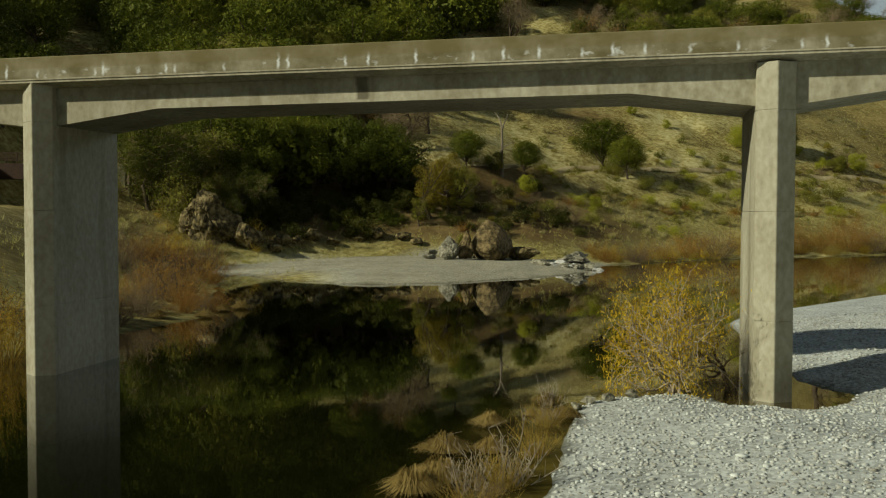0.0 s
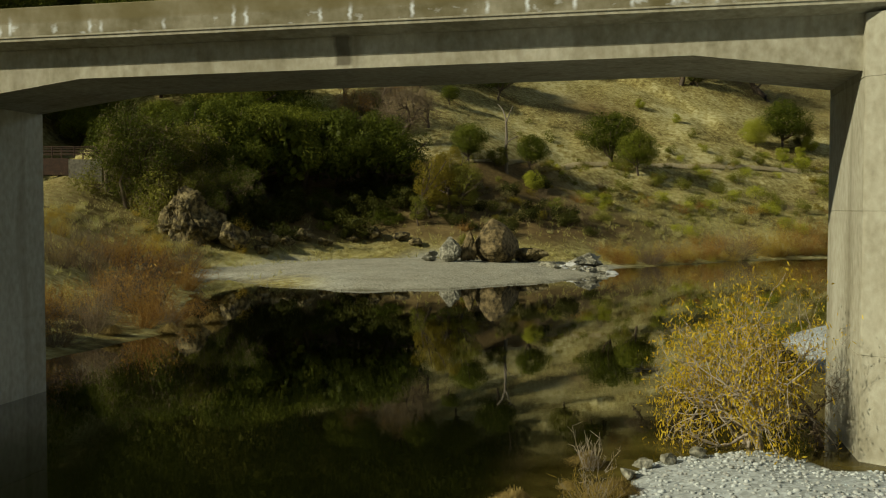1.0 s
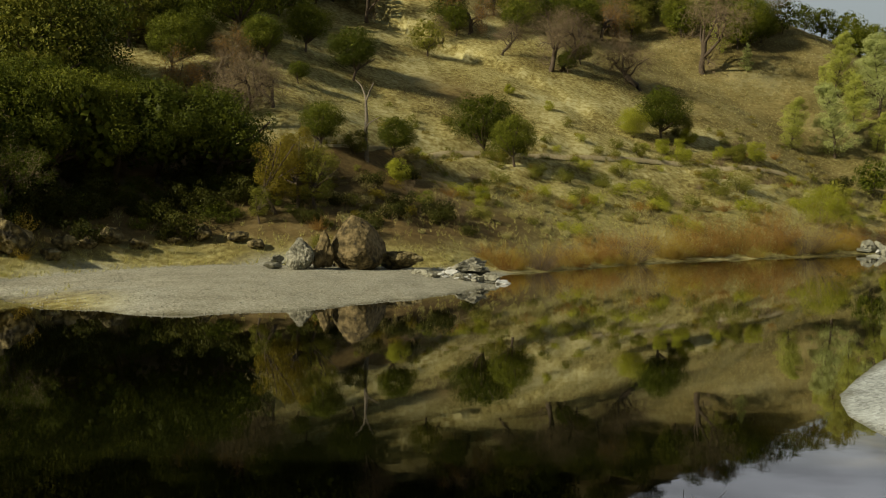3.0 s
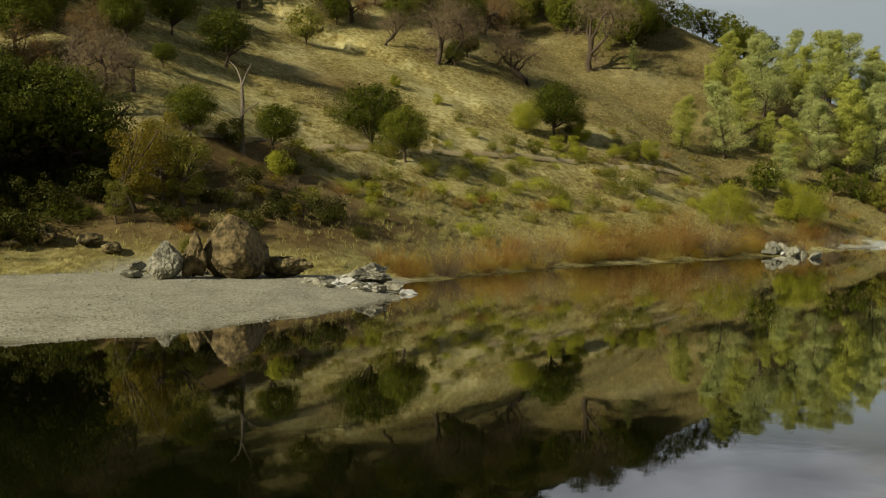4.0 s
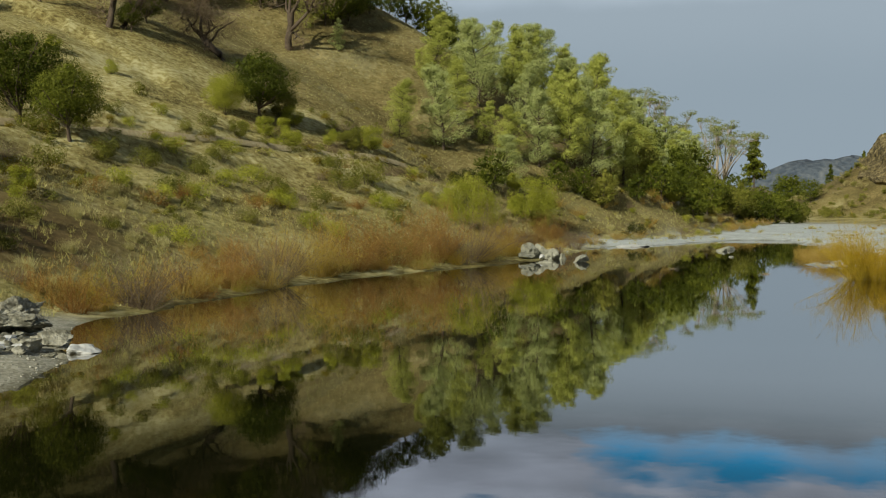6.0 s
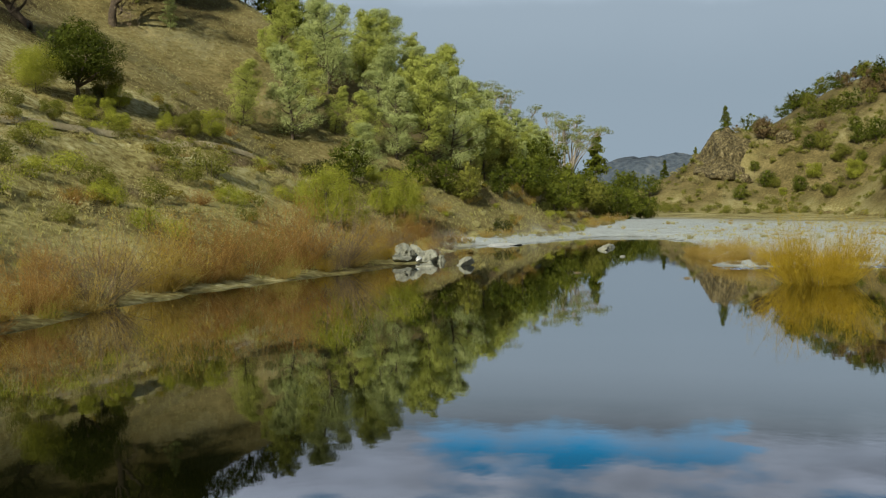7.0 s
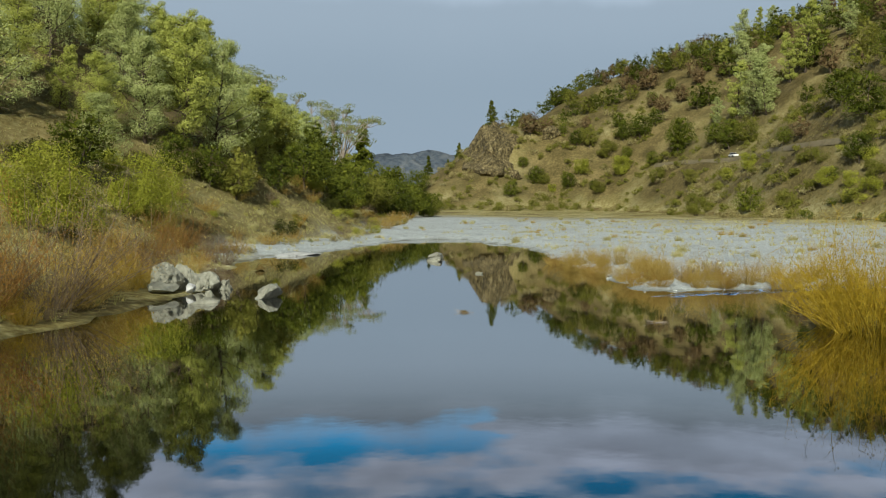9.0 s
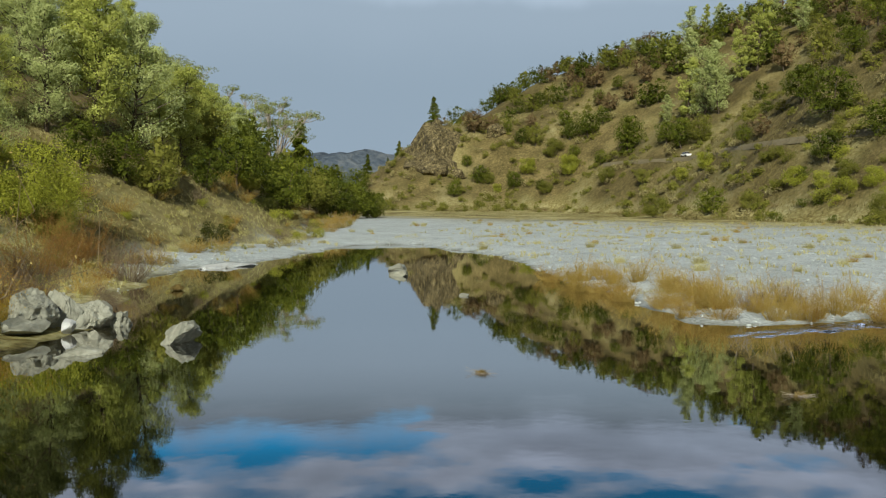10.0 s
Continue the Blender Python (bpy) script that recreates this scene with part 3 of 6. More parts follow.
# a wooded mountain that closes the valley far away
hx, hy = np.meshgrid(np.linspace(-1, 1, 41), np.linspace(-1, 1, 25), indexing="xy")
HP = np.column_stack([1276 + hx.ravel() * 240 * 0.57 + hy.ravel() * 160 * 0.82, 940 - hx.ravel() * 240 * 0.82 + hy.ravel() * 160 * 0.57])
HZ = 86 * np.exp(-np.abs(hx.ravel() * 1.45) ** 3 - (hy.ravel() * 1.7) ** 2) + 5 * waves(HP, 90, 81) + 3 * waves(HP, 30, 82) - 6
ii, jj = np.meshgrid(np.arange(40), np.arange(24), indexing="xy")
quads = np.stack([jj * 41 + ii, jj * 41 + ii + 1, (jj + 1) * 41 + ii + 1, (jj + 1) * 41 + ii], -1).reshape(-1, 4)
# the blue of distance haze is mixed into the wood's colour
M["hazed_far_wood"] = material("hazed_far_wood", [(0.35, (0.035, 0.05, 0.075)), (0.5, (0.075, 0.095, 0.12)), (0.65, (0.13, 0.145, 0.16))], 0.02, 0.12, 0.95, 1.0, 0.12, depth=6)
tagged(new("backdrop", mesh_of("backdrop", np.column_stack([HP, HZ]), quads, M["hazed_far_wood"], True)), "hazy blue wooded mountain at the end of the valley", "mountain", kind="structure")

# ---- bridge ----
BRIDGE = Matrix(((0.982, 0.19, 0, 9.45), (-0.19, 0.982, 0, 27.5), (0, 0, 1, 0), (0, 0, 0, 1)))  # u along, v across, from a pier's nose
SPAN = 22.56


def ring(bm, outline, z):
    return [bm.verts.new((x, y, z)) for x, y in outline]


def extruded(profile, u0, u1):
    """A bar along u with the outline profile in (v, z)."""
    bm = bmesh.new()
    a, b = [[bm.verts.new((u, v, z)) for v, z in profile] for u in (u0, u1)]
    k = len(profile)
    bm.faces.new(a)
    bm.faces.new(b[::-1])
    for i in range(k):
        bm.faces.new((a[i], b[i], b[(i + 1) % k], a[(i + 1) % k]))
    bmesh.ops.recalc_face_normals(bm, faces=bm.faces)
    return bm


GRADE = 0.0115  # the deck climbs to one side


def graded(bm):
    for v in bm.verts:
        v.co.z += GRADE * (v.co.x + 12)
    return bm


def stained_concrete(name, streaks, drip=None):
    """Board-marked concrete; streaks: pale lime runs from its joint lines; drip: u of a dark run of damp."""
    m = material(name, [(0.25, (0.17, 0.155, 0.10)), (0.42, (0.30, 0.285, 0.21)), (0.58, (0.40, 0.385, 0.305)), (0.75, (0.52, 0.51, 0.43))], 0.5, 6.0, 0.85, 0.25, 30, stretch=(1, 1, 0.7))
    t = m.node_tree
    n, l = t.nodes.new, t.links.new
    p = t.nodes["Principled BSDF"]
    colour = p.inputs["Base Color"].links[0].from_socket
    co, sep = n("ShaderNodeTexCoord"), n("ShaderNodeSeparateXYZ")
    grade = n("ShaderNodeVectorMath")  # heights counted from the climbing deck
    grade.operation = "ADD"
    tilt = n("ShaderNodeCombineXYZ")
    rise = n("ShaderNodeMath")
    rise.operation = "MULTIPLY_ADD"
    rise.inputs[1].default_value, rise.inputs[2].default_value = -GRADE, -12 * GRADE
    first = n("ShaderNodeSeparateXYZ")
    l(co.outputs["Object"], first.inputs[0])
    l(first.outputs[0], rise.inputs[0])
    l(rise.outputs[0], tilt.inputs[2])
    l(co.outputs["Object"], grade.inputs[0])
    l(tilt.outputs[0], grade.inputs[1])
    l(grade.outputs[0], sep.inputs[0])

    def mathed(op, a, b=None, c=None):
        q = n("ShaderNodeMath")
        q.operation = op
        for k, s in enumerate((a, b, c)):
            if s is not None:
                if isinstance(s, (int, float)):
                    q.inputs[k].default_value = s
                else:
                    l(s, q.inputs[k])
        return q.outputs[0]

    def ranged(s, a, b, c=0.0, d=1.0):
        q = n("ShaderNodeMapRange")
        q.inputs[1].default_value, q.inputs[2].default_value, q.inputs[3].default_value, q.inputs[4].default_value = a, b, c, d
        l(s, q.inputs[0])
        return q.outputs[0]

    def over(f, a, rgb):
        q = n("ShaderNodeMix")
        q.data_type = "RGBA"
        l(f, q.inputs[0])
        l(a, q.inputs[6])
        q.inputs[7].default_value = (*rgb, 1)
        return q.outputs[2]

    def noised(scale, stretch, detail=4):
        mp, q = n("ShaderNodeMapping"), n("ShaderNodeTexNoise")
        mp.inputs["Scale"].default_value = stretch
        l(co.outputs["Object"], mp.inputs[0])
        l(mp.outputs[0], q.inputs["Vector"])
        q.inputs["Scale"].default_value, q.inputs["Detail"].default_value = scale, detail
        return q.outputs[0]

    # runs of grime, stretched downwards
    colour = over(mathed("MULTIPLY", ranged(noised(1.0, (1.6, 1.6, 0.12), 6), 0.52, 0.74), 0.5), colour, (0.12, 0.105, 0.06))
    if streaks:
        colour = over(mathed("MULTIPLY", ranged(noised(0.8, (1, 1, 1.5), 6), 0.25, 0.6), 0.95), colour, (0.115, 0.10, 0.045))
        v = n("ShaderNodeTexVoronoi")
        v.voronoi_dimensions = "1D"
        v.inputs["Scale"].default_value, v.inputs["Randomness"].default_value = 0.85, 1.0
        wob = mathed("MULTIPLY_ADD", noised(3.0, (0.4, 1, 2.5)), 0.16, mathed("ADD", sep.outputs[0], 0.0))
        l(wob, v.inputs["W"])
        thin = ranged(v.outputs["Distance"], 0.006, 0.055, 1.0, 0.0)
        reach = ranged(v.outputs["Color"], 0.2, 0.9, 9.83, 10.14)
        below = ranged(mathed("SUBTRACT", reach, sep.outputs[2]), 0.0, 0.22)
        low = ranged(sep.outputs[2], 9.52, 9.66)
        run = mathed("MULTIPLY", mathed("MULTIPLY", thin, below), low)
        patch = mathed("MULTIPLY", ranged(noised(2.2, (0.9, 1, 1.8)), 0.6, 0.7), ranged(sep.outputs[2], 9.84, 9.76))
        colour = over(mathed("MULTIPLY", mathed("MAXIMUM", run, mathed("MULTIPLY", patch, 0.7)), 0.85), colour, (0.70, 0.76, 0.82))
        colour = over(mathed("MULTIPLY", ranged(sep.outputs[2], 9.82, 9.9), 0.55), colour, (0.16, 0.135, 0.06))
    if drip is not None:
        wide = ranged(mathed("ABSOLUTE", mathed("SUBTRACT", mathed("MULTIPLY_ADD", noised(4.0, (1, 1, 0.4)), 0.18, sep.outputs[0]), drip + 0.09)), 0.14, 0.24, 1.0, 0.0)
        face = mathed("MULTIPLY", ranged(sep.outputs[2], 8.6, 8.66), ranged(sep.outputs[2], 9.34, 9.28))
        colour = over(mathed("MULTIPLY", mathed("MULTIPLY", wide, face), 0.75), colour, (0.06, 0.05, 0.03))
        panel = n("ShaderNodeTexVoronoi")
        panel.voronoi_dimensions = "1D"
        panel.inputs["Scale"].default_value, panel.inputs["Randomness"].default_value = 0.42, 0.5
        l(sep.outputs[0], panel.inputs["W"])
        colour = over(mathed("MULTIPLY", ranged(panel.outputs["Color"], 0.3, 1.0), 0.35), colour, (0.17, 0.15, 0.10))
    l(colour, p.inputs["Base Color"])
    return m


M["parapet"] = stained_concrete("parapet_concrete", True)
M["girder"] = stained_concrete("girder_concrete", False, -11.9)
M["pier"] = stained_concrete("pier_concrete", False)
for n in M["pier"].node_tree.nodes:
    if n.bl_idname == "ShaderNodeValToRGB":
        for e, c in zip(n.color_ramp.elements, ((0.20, 0.19, 0.14), (0.29, 0.28, 0.215), (0.36, 0.355, 0.285), (0.42, 0.415, 0.35))):
            e.color = (*c, 1)


def bridge():
    top = new("bridge")
    top.matrix_world = BRIDGE
    tagged(top, "weathered concrete road bridge with haunched girder and streaked parapets", "bridge")
    u0, u1 = -3.4 * SPAN, 3.4 * SPAN
    part("deck", graded(extruded([(0.03, 9.42), (0.03, 9.50), (0.0, 9.50), (0.0, 9.54), (4.9, 9.54), (4.9, 9.50), (4.87, 9.50), (4.87, 9.42), (4.4, 9.30), (0.5, 9.30)], u0, u1)), M["girder"], top)
    for v, f in ((0.0, 1), (4.9, -1)):
        part("kerb", graded(extruded([(v + 0.012 * f, 9.543), (v + 0.012 * f, 9.83), (v + 0.30 * f, 9.83), (v + 0.30 * f, 9.543)], u0, u1)), M["parapet"], top)
        part("parapet", graded(extruded([(v + 0.035 * f, 9.833), (v + 0.03 * f, 10.21), (v + 0.055 * f, 10.235), (v + 0.23 * f, 10.235), (v + 0.255 * f, 10.21), (v + 0.26 * f, 9.833)], u0, u1)), M["parapet"], top)
    # girder with haunches over the piers; its soffit is board-marked
    us, zs = [], []
    for k in range(-3, 4):
        c = k * SPAN
        us += [c - 4.0, c - 0.5, c + 0.5, c + 4.0]
        zs += [8.56, 8.10, 8.10, 8.56]
    bm = bmesh.new()
    boards = 26
    low = [(0.6 + 3.6 * i / (2 * boards), 0.006 * (i % 4 in (1, 2))) for i in range(2 * boards + 1)]
    rings = [[bm.verts.new((u, 0.6, 9.32))] + [bm.verts.new((u, v, z + q)) for v, q in low] + [bm.verts.new((u, 4.2, 9.32))] for u, z in zip(us, zs)]
    k = len(rings[0])
    for p, q in zip(rings[:-1], rings[1:]):
        for i in range(k):
            bm.faces.new((p[i], q[i], q[(i + 1) % k], p[(i + 1) % k]))
    bmesh.ops.recalc_face_normals(bm, faces=bm.faces)
    part("girder", graded(bm), M["girder"], top)
    # lower construction lip along the web
    for v in (0.585, 4.185):
        part("web_lip", graded(extruded([(v, 8.86), (v, 8.875), (v + 0.03, 8.875), (v + 0.03, 8.86)], -SPAN + 4.0, -4.0)), M["girder"], top)
    wide = 0.53
    first = None
    for k in range(-3, 4):
        if first is None:
            outline = [(0, 0.02), (wide, 0.36), (wide, 4.4), (0, 4.75), (-wide, 4.4), (-wide, 0.36)]
            slim = [(x * 0.97, 2.38 + (y - 2.38) * 0.995) for x, y in outline]
            bm = bmesh.new()
            cut = []
            for z in (2.25, 5.28, 8.08):
                cut += [(outline, z - 0.014), (slim, z - 0.009), (slim, z + 0.009), (outline, z + 0.014)]
            rings = [ring(bm, o, z) for o, z in [(outline, -3.0)] + cut + [(outline, 9.40)]]
            for a, b in zip(rings[:-1], rings[1:]):
                for i in range(6):
                    bm.faces.new((a[i], a[(i + 1) % 6], b[(i + 1) % 6], b[i]))
            bm.faces.new(rings[-1])
            edges = [e for e in bm.edges if abs(e.verts[0].co.z - e.verts[1].co.z) > 0.5]
            bmesh.ops.bevel(bm, geom=edges, offset=0.03, segments=2, affect="EDGES", profile=0.5)
            bmesh.ops.recalc_face_normals(bm, faces=bm.faces)
            first = part("pier", bm, M["pier"], top)
            first.location = (k * SPAN, 0, 0)
        else:
            ob = new("pier", first.data)
            ob.parent, ob.location = top, (k * SPAN, 0, 0)
    return top


bridge()
# ---- plants ----
def lobes(g, count, rx, rz, zc, lobe):
    """Clump centres in a rounded crown, uneven."""
    q = g.normal(size=(count, 3))
    q /= np.linalg.norm(q, axis=1)[:, None]
    q *= g.uniform(0.45, 1.0, (count, 1)) ** 0.6
    q[:, 2] = np.where(q[:, 2] < -0.6, q[:, 2] * 0.75, q[:, 2])
    c = q * np.array((rx, rx, rz)) + np.array((0, 0, zc))
    return c, lobe * g.uniform(0.65, 1.25, count)


def foliage(g, centres, radii, per, size, aspect, flat=0.8, droop=0.0, loose=0.38):
    k = len(centres)
    q = g.normal(size=(k, per, 3))
    q /= np.linalg.norm(q, axis=2)[..., None]
    r = g.uniform(0.15, 1.0, (k, per, 1)) ** 0.22
    pts = centres[:, None] + q * r * radii[:, None, None] * np.array((1, 1, flat))
    return cards(pts.reshape(-1, 3), size, aspect, q.reshape(-1, 3), droop, int(g.integers(1e6)), loose)


def whole(name, trunk, crown, bark, leaf, crown_name="crown"):
    top = new(name)
    if trunk is not None:
        child("trunk", mesh_of("trunk", *trunk, M[bark]), top)
    if crown is not None:
        child(crown_name, mesh_of(crown_name, *crown, M[leaf]), top)
    return top


def billow_oak(name, seed, tall=8.5, wide=5.0, leaf="oak_leaf", billows=36, per=520, size=0.068):
    """A broad live oak: many rounded leaf billows over a short forked trunk, the lower ones hanging near the ground."""
    g = np.random.default_rng(seed)
    q = g.normal(size=(billows, 3))
    q /= np.linalg.norm(q, axis=1)[:, None]
    q[:, 2] = np.abs(q[:, 2]) * 1.15 - 0.42
    c = q * np.array((wide * 0.78, wide * 0.78, tall * 0.46)) * g.uniform(0.75, 1.0, (billows, 1)) + np.array((0, 0, tall * 0.46))
    r = wide * g.uniform(0.16, 0.28, billows)
    lines = [limb(g, (0, 0, -0.6), (g.normal() * 0.15, g.normal() * 0.15, 1), tall * 0.35, tall * 0.04, 5, 0.2)]
    fork = lines[0][0][-2]
    for p in c[::3]:
        lines.append(limb(g, fork, p - fork, np.linalg.norm(p - fork), tall * 0.016, 4, 0.25))
    inner = foliage(g, c * np.array((0.6, 0.6, 0.85)), r * 1.25, max(14, per // 10), 0.28, 0.7)
    outer = foliage(g, c, r, per, size, 0.55, 0.85)
    return whole(name, tubes(lines, 4), (np.concatenate([outer[0], inner[0]]), np.concatenate([outer[1], inner[1] + len(outer[0])])), "bark", leaf)


def round_oak(name, seed, tall=8.0, wide=4.2, leaf="oak_leaf", clumps=26, per=300, size=0.17, clear=0.1, limbs=12):
    g = np.random.default_rng(seed)
    zc, rz = tall * (1 + clear) / 2, tall * (1 - clear) / 2
    c, r = lobes(g, clumps, wide * 0.8, rz * 0.85, zc, wide * (0.40 if limbs > 6 else 0.36))
    lines = [limb(g, (0, 0, -0.6), (g.normal() * 0.1, g.normal() * 0.1, 1), tall * 0.45, tall * 0.035, 6, 0.2)]
    fork = lines[0][0][-2]
    for p in c[:: max(1, clumps // limbs)]:
        lines.append(limb(g, fork, p - fork, np.linalg.norm(p - fork), tall * 0.016, 5 if limbs > 6 else 2, 0.25))
    return whole(name, tubes(lines, 5 if limbs > 6 else 3), foliage(g, c, r, per, size, 0.55), "bark", leaf)


def dome_oak(name, seed, tall=8.0, wide=4.1, leaf="oak_leaf", clumps=46, per=540, size=0.06, clear=0.2, limbs=9, lobe=0.29):
    """A round-crowned live oak: leaf lobes all over an uneven ball on a short forked trunk."""
    g = np.random.default_rng(seed)
    k = np.arange(clumps) + 0.5
    zz, an = 1 - 2 * k / clumps, k * 2.39996 + g.uniform(0, 6.28)
    rr = np.sqrt(1 - zz ** 2)
    q = np.column_stack([rr * np.cos(an), rr * np.sin(an), np.where(zz < -0.55, -0.55 + 0.4 * (zz + 0.55), zz)]) + g.normal(size=(clumps, 3)) * 0.09
    q *= g.uniform(0.62, 0.86, (clumps, 1))
    zc, rz = tall * (0.94 + clear) / 2, tall * (1 - clear) / 2
    c = q * np.array((wide, wide * 0.94, rz)) + np.array((0, 0, zc))
    r = wide * lobe * g.uniform(0.75, 1.3, clumps)
    lines = [limb(g, (0, 0, -0.6), (g.normal() * 0.12, g.normal() * 0.12, 1), tall * 0.42, tall * 0.032, 5, 0.2)]
    fork = lines[0][0][-3]
    for p in c[:: max(1, clumps // limbs)]:
        lines.append(limb(g, fork, p - fork, np.linalg.norm(p - fork), tall * 0.014, 4 if limbs > 6 else 2, 0.25))
    outer = foliage(g, c, r, per, size, 0.7, 0.85, 0.0, 0.3)
    inner = foliage(g, c * np.array((0.62, 0.62, 1)) + np.array((0, 0, zc * 0.0)), r * 0.9, max(3, per // 22), size * 3.4, 0.8)
    return whole(name, tubes(lines, 5 if limbs > 6 else 3), (np.concatenate([outer[0], inner[0]]), np.concatenate([outer[1], inner[1] + len(outer[0])])), "bark", leaf)


def gray_pine(name, seed, tall=15.0, wide=5.6, leaf="pine_leaf", per=150, branches=44, leaf_size=0.11):
    """A soft-crowned pine: rising boughs in rough tiers, each carrying flattened pads of needles, dead limbs low down."""
    g = np.random.default_rng(seed)
    main = limb(g, (0, 0, -0.8), (g.normal() * 0.08, g.normal() * 0.08, 1), tall * 0.95, tall * 0.018, 9, 0.1, tip=0.12)
    lines, cen, rad = [main], [], []
    for k in range(branches + 7):
        dead = k >= branches
        f = g.uniform(0.04, 0.2) if dead else 0.13 + 0.85 * (k + g.uniform(-0.4, 0.4)) / branches
        i = max(0, f) * (len(main[0]) - 1)
        a = main[0][int(i)] * (1 - i % 1) + main[0][min(int(i) + 1, len(main[0]) - 1)] * (i % 1)
        reach = wide * min(1, max(f - 0.02, 0.02) / 0.3) ** 0.6 * (1.05 - f) ** 0.62 * 1.02 * g.uniform(0.55, 1.12)
        an = k * 2.39996 + g.normal() * 0.4
        b = limb(g, a, (math.cos(an), math.sin(an), -0.05 if dead else g.uniform(0.05, 0.55)), max(reach, 0.45), tall * (0.003 if dead else 0.0055), 5, 0.3, 0.0 if dead else 0.09)
        lines.append(b)
        if dead:
            continue
        for q, w in ((b[0][-1], 1.0), (b[0][4], 1.1), (b[0][2], 0.9)):
            cen.append(q + g.normal(size=3) * 0.16)
            rad.append(wide * w * g.uniform(0.15, 0.27) * (1.12 - 0.45 * f))
    cen.append(main[0][-1])
    rad.append(wide * 0.16)
    return whole(name, tubes(lines, 4), foliage(g, np.array(cen), np.array(rad), per, leaf_size, 0.5, 0.66, -1.0, 0.32), "bark", leaf)


def spire(name, seed, tall=14.0, wide=4.4, leaf="oak_leaf"):
    g = np.random.default_rng(seed)
    main = limb(g, (0, 0, -0.5), (0, 0, 1), tall, tall * 0.014, 6, 0.03, tip=0.1)
    lines, pts = [main], []
    for k in range(60):
        f = g.uniform(0.1, 0.98)
        an, reach = g.uniform(0, 6.28), wide * (1.03 - f) * g.uniform(0.6, 1.1)
        a = np.array((0, 0, f * tall))
        b = limb(g, a, (math.cos(an), math.sin(an), -0.15), reach, 0.05, 3, 0.1)
        lines.append(b)
        for q in np.linspace(0.25, 1, 5):
            pts.append(a + (b[0][-1] - a) * q)
    pts = np.repeat(np.array(pts), 9, 0) + g.normal(size=(len(pts) * 9, 3)) * 0.22
    return whole(name, tubes(lines, 4), cards(pts, 0.4, 0.35, None, 0.6, seed), "bark", leaf)


def bare_oak(name, seed, tall=9.0, leaf=None, airy=False, leafy=14):
    g = np.random.default_rng(seed)
    lines, ends = branching(g, (0, 0, -0.5), (0.1, 0, 1), tall * 0.36, tall * 0.035, 5, 3, 0.75, 0.06, 0.35, 0.72)
    thick = [q for q in lines if q[1][0] > 0.028]
    thin = [(p[::2] if len(p) > 3 else p, np.maximum(r[::2] if len(p) > 3 else r, 0.022 * tall / 9)) for p, r in lines if r[0] <= 0.028]
    top = new(name)
    child("trunk", mesh_of("trunk", *tubes(thick, 5), M["bark"]), top)
    if thin:
        child("twigwork", mesh_of("twigwork", *tubes(thin, 3), M["twig"]), top, "fine bare brown twigs")["kind"] = "stuff"
    e = np.array(ends)
    if airy:
        e = e[::2]
    fine = np.repeat(e, 16, 0) + g.normal(size=(len(e) * 16, 3)) * 0.05 * tall
    child("twig_haze", mesh_of("twig_haze", *cards(fine, 0.036 * tall, 0.032, None, -0.3, seed), M["twig"]), top, "haze of fine brown twigs")
    if leaf:
        e = np.array(ends)
        k, far = (60, 0.034 * tall) if airy else (leafy, 0.34)
        pts = np.repeat(e, k, 0) + g.normal(size=(len(e) * k, 3)) * far
        child("crown", mesh_of("crown", *cards(pts, 0.08 if airy else 0.07, 0.55, None, 0, seed), M[leaf]), top)
    return top


def umbrella_tree(name, seed, tall=12.0):
    """A tall open tree: long limbs fan from a low fork and carry flat pads of thin foliage at their ends."""
    g = np.random.default_rng(seed)
    lines = [limb(g, (0, 0, -0.6), (g.normal() * 0.1, g.normal() * 0.1, 1), tall * 0.34, tall * 0.022, 5, 0.15, tip=0.7)]
    fork, cen, rad = lines[0][0][-1], [], []
    for k in range(9):
        an, out = k * 2.39996 + g.normal() * 0.2, g.uniform(0.2, 0.75)
        b = limb(g, fork if k % 2 else lines[0][0][-2], (math.cos(an) * out, math.sin(an) * out, 1), tall * g.uniform(0.52, 0.7), tall * 0.011, 6, 0.2, 0.0, 0.3)
        lines.append(b)
        for _ in range(5):
            q = b[0][-1] + g.normal(size=3) * tall * np.array((0.055, 0.055, 0.022))
            lines.append((np.array([b[0][-2], (b[0][-2] + q) / 2 + np.array((0, 0, -0.1)), q]), np.array([0.05, 0.04, 0.02]) * tall / 12))
            cen.append(q)
            rad.append(tall * g.uniform(0.045, 0.085))
    return whole(name, tubes(lines, 4), foliage(g, np.array(cen), np.array(rad), 95, 0.085, 0.55, 0.45, 0.0, 0.4), "grey_bark", "airy_leaf")


def bush(name, seed, tall=1.6, wide=1.3, leaf="olive_leaf", clumps=16, per=90, size=0.11):
    g = np.random.default_rng(seed)
    c, r = lobes(g, clumps, wide * 0.75, tall * 0.42, tall * 0.48, wide * 0.36)
    lines = [limb(g, (0, 0, -0.3), p, np.linalg.norm(p), 0.03, 4, 0.2) for p in c[:9]]
    return whole(name, tubes(lines, 3), foliage(g, c, r, per, size, 0.5, 0.9), "bark", leaf)


